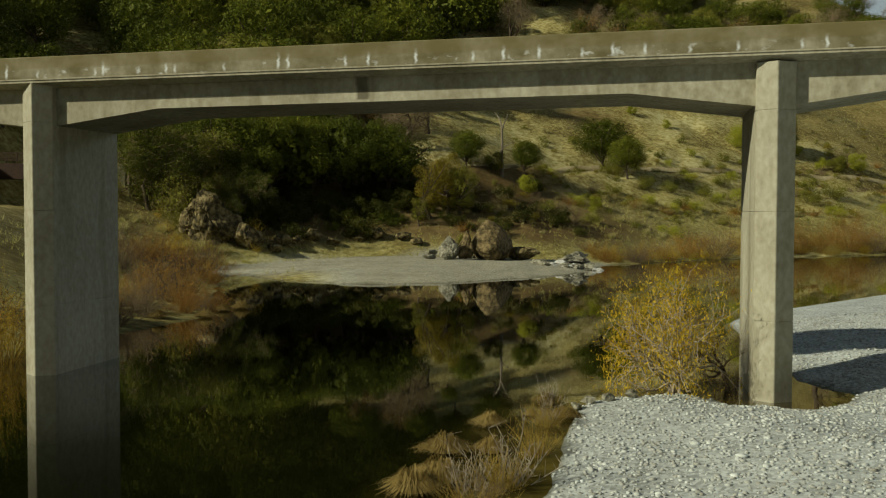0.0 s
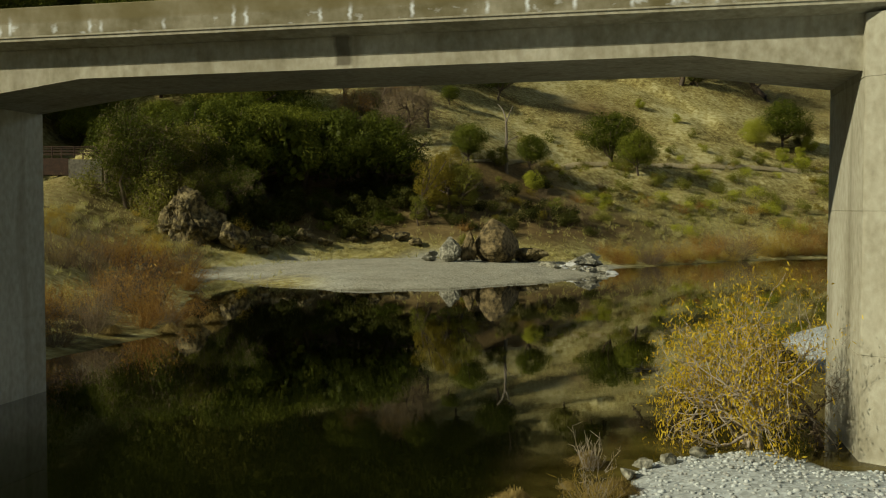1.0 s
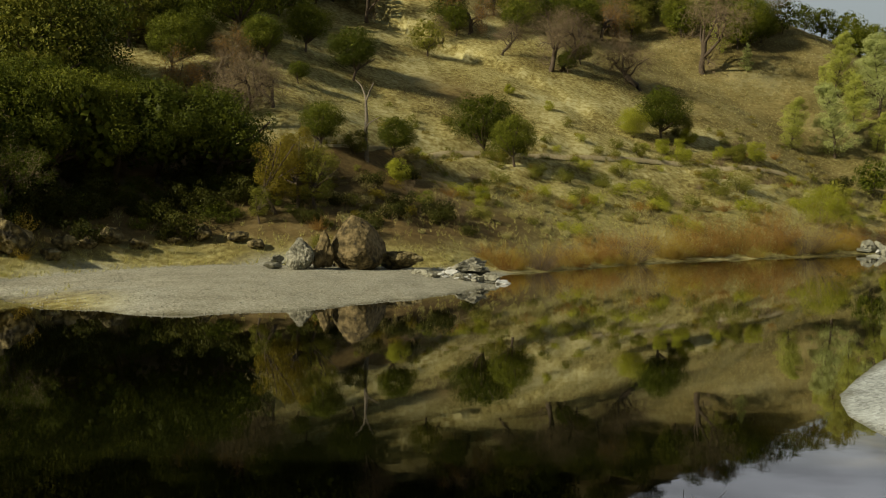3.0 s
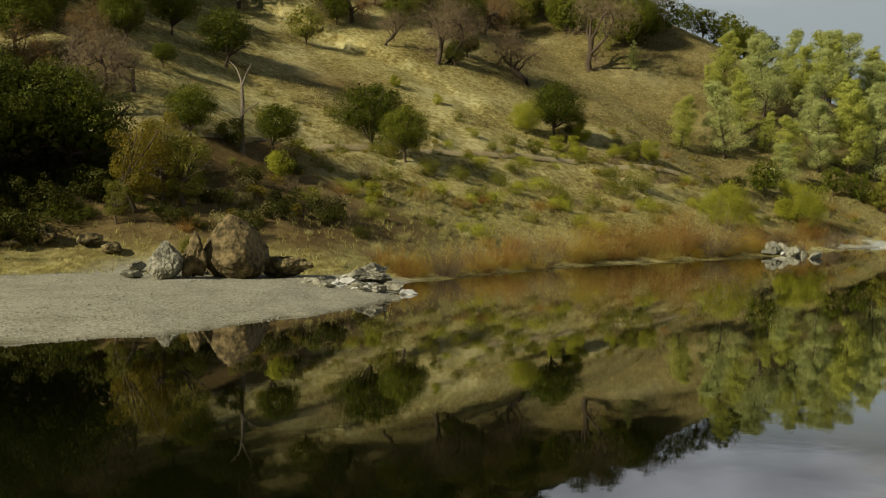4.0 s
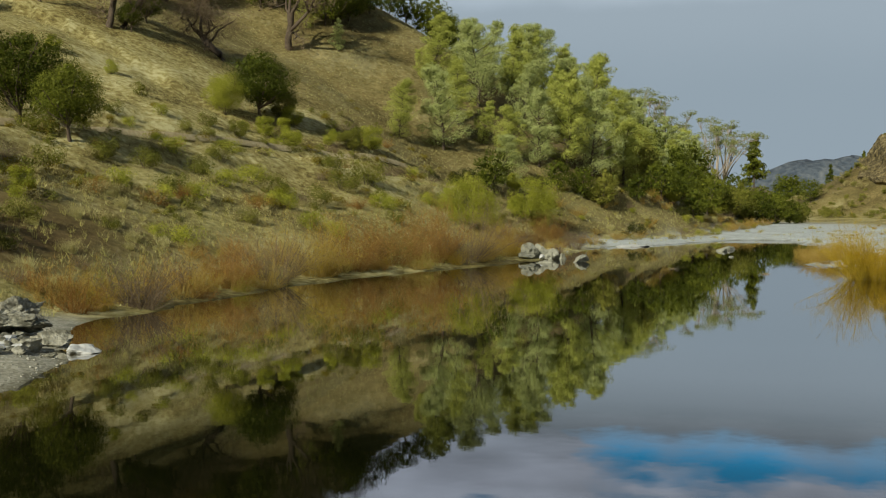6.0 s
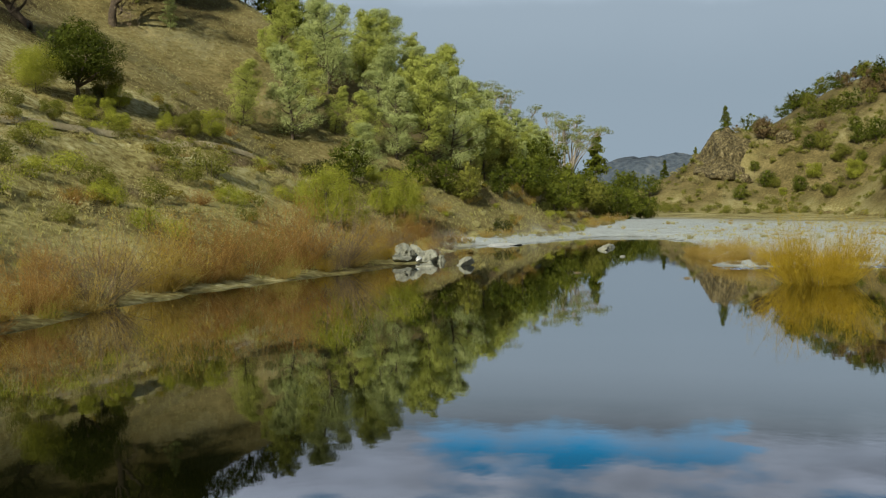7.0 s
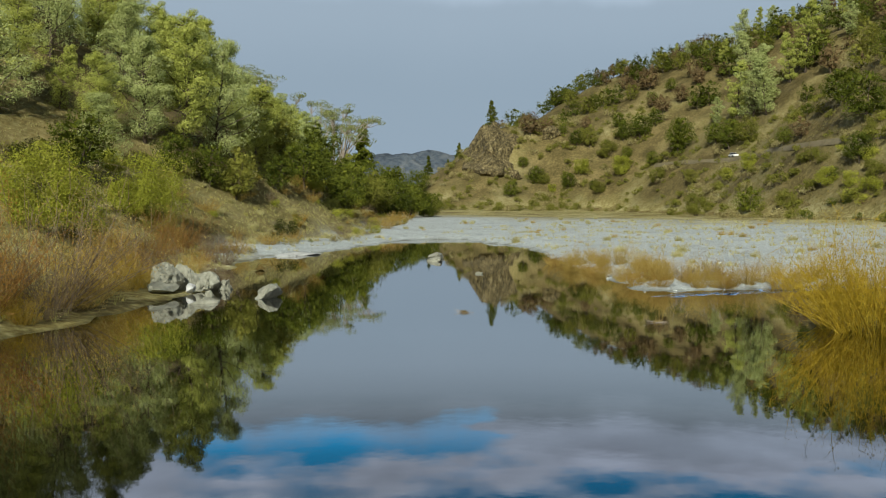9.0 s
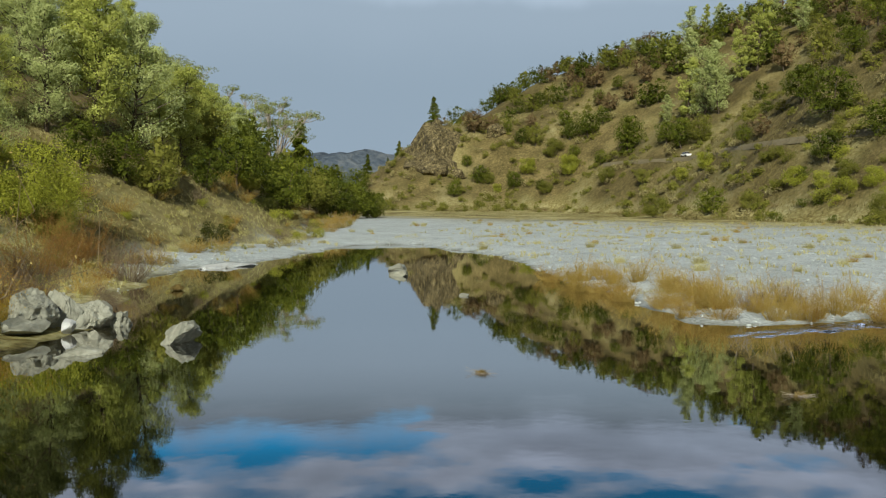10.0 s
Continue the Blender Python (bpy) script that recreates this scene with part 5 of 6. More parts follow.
scrubs = [bush("scrub_bush", 90, 1.5, 1.3, "olive_leaf", 16, 120, 0.055), bush("scrub_bush", 91, 1.4, 1.4, "lime_leaf", 16, 120, 0.055), bush("scrub_bush", 92, 1.3, 1.3, "oak_leaf", 16, 110, 0.055)]
put([scrubs[0], scrubs[1], scrubs[0]], SCRUB, "low olive-green scrub bush on the dry slope", "bush", "scrub on the far slope")

# undergrowth with the canopy's shade put into its leaf colour
shade_bushes = [bush("shade_bush", 93, 2.2, 1.8, "shade_toned_leaf", 16, 130, 0.085), bush("shade_bush", 94, 1.8, 1.7, "shade_toned_leaf", 16, 130, 0.085)]


# woods on the upper slopes and on the valley hill
def spots(pts, lo, hi, seed):
    g = np.random.default_rng(seed)
    return [(float(p[0]), float(p[1]), float(g.uniform(lo, hi))) for p in pts]


mid_oaks = [dome_oak("oak_tree", 60 + k, 8.0, 4.4, clumps=36, per=230, size=0.09, clear=0.08, limbs=7) for k in range(2)] + [dome_oak("oak_tree", 62, 8.0, 4.2, "olive_leaf", 36, 230, 0.09, 0.08, 7)]
wood_oaks = [dome_oak("oak_tree", 64 + k, 8.0, 4.4, clumps=20, per=40, size=0.23, clear=0.05, limbs=3, lobe=0.34) for k in range(2)] + [dome_oak("oak_tree", 66, 8.0, 4.2, "olive_leaf", 20, 40, 0.23, 0.05, 3, 0.34)]
upper = scatter(1900, -110, 75, 110, 290, lambda P, z, d, s, e, s2, m, r: (d > 30) & (d < 150) & (r < np.where(d > 78 + 18 * step(P[:, 0], -15, 10), 0.9 * step(-P[:, 0], -70, -45), 0.7 * step(-P[:, 0] + 0.12 * (P[:, 1] - 150), 6, 18))), 101)
UPPER_KINDS = [wood_oaks[0], wood_oaks[1], wood_oaks[0], wood_oaks[2], wood_oaks[1]]
sp = spots(upper, 1.0, 1.7, 1)
front = [p for p in sp if p[1] < 168][:60]
put(mid_oaks[:2] + mid_oaks + mid_oaks[:2], front, "live oak in the woods high on the slope", "tree", "oaks of the upper woods")
put(wood_oaks, [p for p in sp if p[1] >= 168][:3], "live oak in the woods high on the slope", "tree", "oaks of the upper woods")
woods("upper_woods", UPPER_KINDS, [p for p in sp if p[1] >= 168][3:], "dense oak woods high on the hillside")
crest = scatter(420, 20, 150, 185, 300, lambda P, z, d, s, e, s2, m, r: (d > 58) & (s > 300) & (s < 430) & (r < 0.5 * step(d, 58, 75)), 102)
put(mid_oaks + bare[:1] + mid_oaks[:1], spots(crest, 0.7, 1.0, 2), "oak on the crest of the grassy hill", "tree", "oaks on the crest")
thicket = scatter(420, 70, 240, 150, 270, lambda P, z, d, s, e, s2, m, r: (d > 7) & (d < 62) & (s > 396) & (s < 535) & (r < 0.42), 103)
thin_pines = [gray_pine("pine_tree", 27, branches=32, per=76, leaf_size=0.16), gray_pine("pine_tree", 28, 15.0, 4.8, "grey_pine_leaf", 76, 32, 0.16)]
put([thin_pines[0], light_oaks[0], thin_pines[1], olive_oaks[0], thin_pines[0]], [(x, y, q * (0.5 + 0.5 * float(step(x, 120, 205)))) for x, y, q in spots(thicket, 0.75, 1.15, 3)], "tree in the mixed pine and oak wood on the river bank", "tree", "wood on the river bank", sink=0.3)
under = scatter(520, 60, 240, 135, 260, lambda P, z, d, s, e, s2, m, r: (d > -1) & (d < 14) & (s > 378) & (s < 545) & (r < 0.6), 104)
put(scrubs + shade_bushes + limes, spots(under[:250], 0.5, 1.25, 4), "mixed green bush at the foot of the wooded bank", "bush", "bushes under the pines")
far_hill = scatter(2500, 190, 470, 60, 330, lambda P, z, d, s, e, s2, m, r: (e > 34) & (e < 125) & (s2 > 320) & (r < 0.12 + 0.6 * step(waves(P, 60, 44), -0.3, 0.3) * step(e, 34, 70)), 105)
far_kinds = [dome_oak("oak_tree", 150, 8.0, 4.1, "oak_leaf", 18, 52, 0.2, 0.03, 3, 0.34), dome_oak("oak_tree", 151, 8.0, 4.0, "olive_leaf", 18, 52, 0.2, 0.03, 3, 0.34), dome_oak("oak_tree", 152, 7.0, 3.6, "brown_leaf", 18, 40, 0.17, 0.1, 4, 0.3)]
HILL_KINDS = [far_kinds[0], far_kinds[2], far_kinds[0], far_kinds[1], far_kinds[2]]
sp = spots(far_hill, 0.5, 1.2, 5)
near_by = [p for p in sp if p[0] < 300][:60]
put(light_oaks + rust_oaks[:1] + olive_oaks, near_by, "oak or brown deciduous tree on the valley hillside", "tree", "trees on the valley hill")
woods("hill_woods", HILL_KINDS, [p for p in sp if p not in near_by], "scattered oak and brown woods on the valley hillside")
put(far_kinds[:1], HILL_CREST, "dark oak on the skyline of the valley hill", "tree", "trees on the valley hill")
put(rust_oaks, HILL_RUST, "brown autumn oak on the valley hillside", "tree", "trees on the valley hill")
put(far_kinds, [(262, 118, 0.9), (290, 140, 0.9), (275, 150, 0.8)], "oak on the valley hillside", "tree", "trees on the valley hill")
low_hill = scatter(3600, 170, 430, 70, 330, lambda P, z, d, s, e, s2, m, r: ((e > -4) & (e < 38) | (np.hypot(P[:, 0] - 372, P[:, 1] - 281) < 55)) & (s2 > 300) & (r < 0.75), 106)
sp = spots(low_hill, 0.7, 1.9, 6)
put([limes[2], limes[0]], [(x, y, 2.6 * q) for x, y, q in HILL_BUSHES], "rounded olive-green bush on the lower valley hill", "bush", "scrub on the valley hill")
put(scrubs + limes[2:], [p for p in sp if p[0] < 250][:60], "olive scrub bush on the lower valley hill", "bush", "scrub on the valley hill")
low_scrub = [bush("scrub_bush", 160, 1.4, 1.4, "olive_leaf", 9, 30, 0.15), bush("scrub_bush", 161, 1.4, 1.4, "olive_leaf", 9, 30, 0.15), bush("scrub_bush", 162, 1.2, 1.5, "brush_leaf", 9, 30, 0.15)]
woods("hill_scrub", low_scrub, [p for p in sp if p[0] < 250][60:] + [p for p in sp if p[0] >= 250], "olive scrub covering the lower valley hill")
toe_brush = scatter(900, 160, 360, 70, 260, lambda P, z, d, s, e, s2, m, r: (e > -12) & (e < 3) & (s2 > 300) & (r < 0.5), 114)
toe_kind = bush("low_brush", 167, 1.0, 1.4, "brown_leaf", 9, 40, 0.08)
put([toe_kind, low_scrub[0], toe_kind, low_scrub[2]], spots(toe_brush[:150], 0.6, 1.4, 15), "low brown brush at the foot of the valley hill", "bush", "brush at the foot of the valley hill")
put(low_scrub, [(205, 118, 1.4), (225, 128, 1.4), (240, 140, 1.3)], "olive scrub bush on the lower valley hill", "bush", "scrub on the valley hill")
mid_scrub = scatter(320, 10, 80, 100, 170, lambda P, z, d, s, e, s2, m, r: (d > 2) & (d < 30) & (s > 300) & (s < 380) & (r < 0.42), 107)
put([scrubs[1], scrubs[0], scrubs[1]], spots(mid_scrub, 0.45, 1.15, 7), "low olive-green scrub bush on the dry slope", "bush", "scrub on the far slope")
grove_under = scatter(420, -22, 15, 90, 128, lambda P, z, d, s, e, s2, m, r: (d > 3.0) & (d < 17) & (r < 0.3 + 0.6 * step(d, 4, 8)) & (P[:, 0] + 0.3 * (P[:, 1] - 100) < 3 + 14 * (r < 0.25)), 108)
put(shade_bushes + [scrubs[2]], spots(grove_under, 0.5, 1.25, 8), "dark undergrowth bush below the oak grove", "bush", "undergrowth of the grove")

# ---- shrubs at the water ----
rust = [wand_shrub("willow_shrub", 40, 2.0, 1.9, 60, leaves=2, size=0.04), wand_shrub("willow_shrub", 41, 2.0, 1.9, 60, "straw", "rust_leaf", 2, 0.04), wand_shrub("willow_shrub", 42, 2.0, 1.8, 60, "twig", "twig", 1, 0.04)]
gold_small = wand_shrub("willow_shrub", 43, 2.0, 1.9, 56, "straw", "gold_leaf", 3, 0.042)
green_small = wand_shrub("willow_shrub", 44, 1.8, 1.9, 50, "straw", "lime_leaf", 3, 0.045)
tan_small = wand_shrub("willow_shrub", 47, 1.6, 2.0, 60, "straw", "straw", 1, 0.045)
BELT = [tan_small, rust[0], rust[1], gold_small, rust[2], tan_small, green_small, rust[0], tan_small]
big_rust = [wand_shrub("willow_shrub", 240, 4.2, 3.4, 120, "rust_twig", "rust_leaf", 3, 0.05), wand_shrub("willow_shrub", 241, 4.2, 3.6, 120, "twig", "straw", 2, 0.05), wand_shrub("willow_shrub", 242, 4.0, 3.4, 120, "straw", "gold_leaf", 2, 0.05), wand_shrub("willow_shrub", 243, 4.2, 3.4, 120, "rust_twig", "olive_leaf", 2, 0.05)]
put([big_rust[0], big_rust[1], big_rust[2], big_rust[0], big_rust[3]], [(x, y, 0.52 * q) for x, y, q in SHORE_SHRUBS if q > 1.25], "tall rust and straw coloured autumn willow at the water's edge", "shrub", "willows on the shore")
put([rust[0], rust[2], rust[1], rust[2], rust[0]], [(x, y, 1.15 * q) for x, y, q in SHORE_SHRUBS if q <= 1.25], "rust-brown autumn willow shrub at the water's edge", "shrub", "willows on the shore")
put(BELT, beside([(17, 99.5), (35, 115), (54, 124), (63, 131)], 64, 0.2, 6.0, 201, (0.35, 1.05)), "rust-brown autumn willow shrub at the water's edge", "shrub", "willows on the shore")
dark_rust = wand_shrub("willow_shrub", 48, 2.0, 1.9, 44, "bark", "rust_leaf", 1, 0.08)
put([dark_rust, rust[2], dark_rust, rust[0]], beside([(-15, 38.5), (-14.0, 42), (-11.6, 50), (-13.7, 60), (-15.2, 68), (-17.8, 84)], 44, 0.0, 6.5, 202, (0.5, 1.15)), "reddish-brown bare shrub on the shaded bank", "shrub", "shrubs on the shaded bank")
put([gold_small], [(63.5, 131.2, 0.9), (61.6, 130.2, 1.0), (58.5, 128.8, 0.9), (52, 125.4, 0.7), (43, 121, 0.6), (36.5, 117.4, 0.6), (28.5, 111, 0.5), (19.5, 103.6, 0.6), (17.4, 101.4, 0.7)], "yellow autumn willow shrub at the water's edge", "shrub", "willows on the shore")
put([rust[2], rust[0]], beside([(66, 132), (79, 142.5), (93, 152.5)], 18, 0.8, 5, 203, (0.4, 0.9)), "reddish-brown low shrub on the bank", "shrub", "willows on the shore")


def tuft(name, seed, mat, tall=1.5, blades=380):
    g = np.random.default_rng(seed)
    an, rr = g.uniform(0, 6.28, blades), np.sqrt(g.uniform(size=blades)) * 0.55
    top = new(name)
    child("leafage", mesh_of("leafage", *triangles(np.column_stack([rr * np.cos(an), rr * np.sin(an), np.zeros(blades)]), tall * 0.75, 0.75, 1, 0.012, seed), M[mat]), top)
    return top


tufts = [tuft("grass_clump", 180, "dry_grass", 1.4), tuft("grass_clump", 181, "dry_grass", 1.1), tuft("grass_clump", 182, "green_grass", 1.2)]
pale_tufts = scatter(900, 2, 80, 98, 170, lambda P, z, d, s, e, s2, m, r: (d > -1) & (d < 15) & (r < 0.25 + 0.5 * step(waves(P, 11, 47), 0, 0.5)), 110)
put(tufts, spots(pale_tufts[:240], 0.35, 0.8, 10), "clump of tall pale dry grass and shoots", "grass clump", "pale clumps at the foot of the slope")
slope_kinds = [bush("low_brush", 163, 0.9, 1.2, "brush_leaf", 9, 40, 0.085), bush("low_brush", 164, 1.0, 1.1, "olive_leaf", 9, 40, 0.085), bush("low_brush", 165, 0.8, 1.3, "brush_leaf", 9, 40, 0.085), bush("low_brush", 166, 0.9, 1.1, "gold_olive_leaf", 9, 40, 0.08)]
brush_pts = scatter(4200, 0, 85, 98, 190, lambda P, z, d, s, e, s2, m, r: (d > 7) & (d < 40) & (m["track"] < 0.3) & (r < (0.12 + 0.8 * step(waves(P, 20, 53), 0.05, 0.5)) * (1 - 0.75 * step(d, 18, 30))), 113)
sp = spots(brush_pts[:480], 0.4, 1.1, 13)
put(slope_kinds, sp[:40], "low grey-brown brush on the dry slope", "bush", "low brush on the far slope")
woods("slope_brush", slope_kinds, sp[40:], "patches of low grey-brown and olive brush on the slope")
shoots = scatter(500, -34, -17, 78, 104, lambda P, z, d, s, e, s2, m, r: (d > -2) & (d < 12) & (r < 0.5), 111)
put(tufts + [gold_small], spots(shoots[:80], 0.4, 0.9, 11), "clump of yellow grass and shoots on the sunny bank", "grass clump", "clumps on the sunny bank")
bank = scatter(1500, 70, 200, 138, 225, lambda P, z, d, s, e, s2, m, r: (d > -3) & (d < 9) & (s > 375) & (s < 480) & (r < 0.5), 112)
put(tufts + [rust[1], tufts[0], scrubs[1], tufts[0], rust[2]], spots(bank[:420], 0.35, 0.9, 12), "clump of pale grass and brush on the river bank", "grass clump", "clumps on the wooded bank")
bank_brush = scatter(1100, 76, 210, 140, 230, lambda P, z, d, s, e, s2, m, r: (d > -5) & (d < 13) & (s > 372) & (s < 500) & (r < 0.6), 115)
put(slope_kinds + [rust[1], tan_small], spots(bank_brush[:190], 0.4, 1.1, 16), "low grey-brown brush on the wooded bank", "bush", "brush on the wooded bank")
brown = scatter(200, -5, 85, 97, 172, lambda P, z, d, s, e, s2, m, r: (d > 1) & (d < 26) & (r < 0.5), 109)
put([rust[2], rust[0]], spots(brown, 0.3, 0.75, 9), "low brown leafless brush on the dry slope", "shrub", "brush on the far slope")


def gold_willow():
    """The leaning yellow willow by the pier: pale limbs fanning from one root, narrow leaves at their ends."""
    top = new("yellow_willow")
    g = np.random.default_rng(77)
    lines, ends = [], []
    for k in range(9):
        an = g.uniform(1.9, 4.4) if k < 7 else g.uniform(-0.6, 0.9)
        branching(g, (g.normal() * 0.12, g.normal() * 0.12, -0.2), (math.cos(an) * 0.75, math.sin(an) * 0.5, 0.95), 1.35, 0.055, 3, 4, 0.6, 0.05, 0.3, 0.68, lines, ends)
    child("trunk", mesh_of("trunk", *tubes(lines, 4), M["grey_bark"]), top, "pale grey leaning stems")
    e = np.array(ends)
    pts = np.repeat(e, 16, 0) + g.normal(size=(len(e) * 16, 3)) * 0.19
    child("crown", mesh_of("crown", *cards(pts, 0.045, 0.3, None, 1.2, 5), M["gold_leaf"]), top, "narrow yellow autumn leaves")
    return top


gw = gold_willow()
gw.matrix_world = Matrix.Translation((7.3, 29.3, 0.05)) @ Matrix.Diagonal((1.05, 1.05, 1.42, 1))
tagged(gw, "yellow-leaved willow leaning over the water beside the pier", "willow")
bare_willow = bare_oak("bare_willow", 36, 3.3)
bare_willow.matrix_world = Matrix.Translation((8.75, 29.3, 0.0)) @ Matrix.Rotation(-0.12, 4, "Y")
tagged(bare_willow, "leafless grey willow growing against the bridge pier", "willow")
gold = [wand_shrub("gold_willow_shrub", 45, 3.4, 2.6, 340, "gold_leaf", "gold_leaf", 5, 0.038, 0.75), wand_shrub("straw_shrub", 46, 2.6, 1.9, 90, "straw", "straw", 1, 0.035)]
put(gold[:1], [(67.6, 97.0, 1.0)], "golden-yellow willow clump at the edge of the gravel bar", "shrub", "willow clumps on the gravel bar")
put(gold[1:] + rust[1:2], beside([(88.5, 101.5), (80, 107.5), (80.5, 112), (87, 117), (97, 124.5)], 64, -3.4, 0.7, 204, (0.28, 0.62)), "straw-coloured dry reed clump on the gravel bar", "reed clump", "reed clumps on the gravel bar")
pale = bare_oak("bare_shrub", 37, 2.4)
put([bare_oak("bare_shrub", 137, 2.6)], [(1.8, 95.2, 0.9), (2.9, 95.6, 1.0), (0.9, 95.4, 0.75), (2.2, 96.6, 1.0)], "tangled leafless brown brush over the beach rocks", "shrub")
put([pale], [(69.0, 131.5, 1.1), (66.5, 131.0, 0.8), (83, 109.4, 0.6), (85.5, 108.6, 0.5), (1.2, 17.4, 0.45)], "leafless pale grey shrub near the water", "shrub")
put([gold[1]], [(2.9, 24.5, 0.3), (2.4, 21.5, 0.34), (1.4, 18.8, 0.36), (0.9, 16.9, 0.34)], "tall dry straw stems at the edge of the gravel", "reed clump", "reeds by the gravel")
whips = wand_shrub("dead_stem_clump", 49, 1.35, 0.9, 26, "grey_bark", "straw", 0)
put([whips], [(1.6, 19.2, 1.0), (0.9, 18.6, 0.8), (3.3, 27.3, 0.7), (2.9, 24.9, 0.6), (84.0, 108.8, 1.3), (82.2, 109.6, 1.1), (86.5, 107.2, 1.0)], "pale leafless stems rising from the water margin", "stems")


def sedge(name, seed, tall=0.5, blades=640):
    g = np.random.default_rng(seed)
    vs, fs = [], []
    for k in range(blades):
        an, rr = g.uniform(0, 6.28), 0.3 * math.sqrt(g.uniform())
        way = np.array((math.cos(an), math.sin(an), 0))
        side = np.array((-way[1], way[0], 0)) * 0.009
        a = way * rr
        steep = 1 - rr / 0.3
        h, out = tall * (0.35 + 0.75 * steep) * g.uniform(0.7, 1.1), tall * (1.15 - 0.75 * steep) * g.uniform(0.6, 1.1)
        mid, tip = a + way * out * 0.5 + np.array((0, 0, h)), a + way * out * 1.15 + np.array((0, 0, h * g.uniform(0.05, 0.7)))
        b = len(vs)
        vs += [a - side, a + side, mid + side * 0.8, mid - side * 0.8, tip]
        fs += [(b, b + 1, b + 2, b + 3), (b + 3, b + 2, b + 4)]
    top = new(name)
    child("leafage", mesh_of("leafage", np.array(vs), fs, M["dead_straw"]), top)
    return top


sedges = [sedge("sedge_tuft", 120 + k) for k in range(2)]
put(sedges, [(x, y, min(0.95, 0.8 * s)) for x, y, s in SEDGE], "arching dry straw-coloured sedge tuft at the waterline", "grass tuft", "sedge tufts", sink=-0.02)

def drift():
    """A little raft of twigs and dead grass afloat on the river."""
    g = np.random.default_rng(260)
    top = new("floating_debris")
    lines = [limb(g, (g.normal() * 0.16, g.normal() * 0.1, 0.03), (g.normal(), g.normal() * 0.5, 0.04), g.uniform(0.35, 0.8), 0.012, 3, 0.2) for _ in range(22)]
    child("twigs", mesh_of("twigs", *tubes(lines, 4), M["grey_bark"]), top, "pale bleached twigs")
    r = np.column_stack([g.normal(size=60) * 0.14, g.normal(size=60) * 0.09, np.full(60, 0.03)])
    child("dead_grass", mesh_of("dead_grass", *triangles(r, 0.16, 0.9, 3, 0.01, 8), M["dead_straw"]), top)
    return top


raft = drift()
for k, (x, y, a) in enumerate([(6.9, 40.2, 0.3), (64.6, 112.7, 1.2), (65.5, 104.6, 2.0)]):
    m = Matrix.Translation((x, y, 0.0)) @ Matrix.Rotation(a, 4, "Z") @ Matrix.Diagonal((1.0 if k == 0 else 0.6,) * 3 + (1,))
    if k:
        tagged(copy_thing(raft, m), "small raft of twigs and dead grass afloat", "debris", "drift on the river")
    else:
        raft.matrix_world = m
        tagged(raft, "small raft of twigs and dead grass afloat", "debris", "drift on the river")


def snag():
    g = np.random.default_rng(5)
    lines = [limb(g, (0, 0, -0.4), (0.02, 0, 1), 6.6, 0.24, 8, 0.15, tip=0.6)]
    p = lines[0][0]
    lines.append(limb(g, p[-1], (-0.7, 0, 1), 3.9, 0.13, 5, 0.25))
    lines.append(limb(g, p[-1], (0.25, 0.2, 1), 2.4, 0.11, 4, 0.25))
    lines.append(limb(g, p[4], (1, -0.3, 0.5), 3.4, 0.11, 6, 0.4))
    lines.append(limb(g, p[5], (1, 0.2, 0.9), 1.8, 0.05, 5, 0.3))
    top = new("dead_tree")
    child("trunk", mesh_of("trunk", *tubes(lines, 6), M["snag_bark"]), top)
    return top


yellow_trees = [round_oak("small_tree", 170, 6.8, 2.0, "gold_olive_leaf", 26, 420, 0.055, 0.0), round_oak("small_tree", 171, 6.8, 2.1, "olive_leaf", 26, 420, 0.055, 0.0)]
put(yellow_trees, [(-1.1, 106.5, 1.05), (2.1, 107.5, 0.95), (0.6, 108.6, 1.1), (-2.4, 104.6, 0.5), (3.4, 97.4, 0.42), (2.0, 96.2, 0.4)], "small yellowing tree behind the beach rocks", "tree", "small trees behind the beach")
put([snag()], [SNAG], "bleached dead tree with a forked broken top", "dead tree")

# ---- rocks ----
def rock(name, seed, at, size, turn, label, mat="rock", rough=0.35, cuts=4, sink=0.25, taper=0.0, chop=(0.5, 0.82), blocky=1.0):
    ob = new(name, boulder(name, seed, size, mat, rough, cuts, taper, chop, blocky))
    ob.matrix_world = pose(at[0], at[1], max(height(*at), -0.3) + size[2] * (1 - sink), 0, 0, turn)
    return tagged(ob, label, "rock")


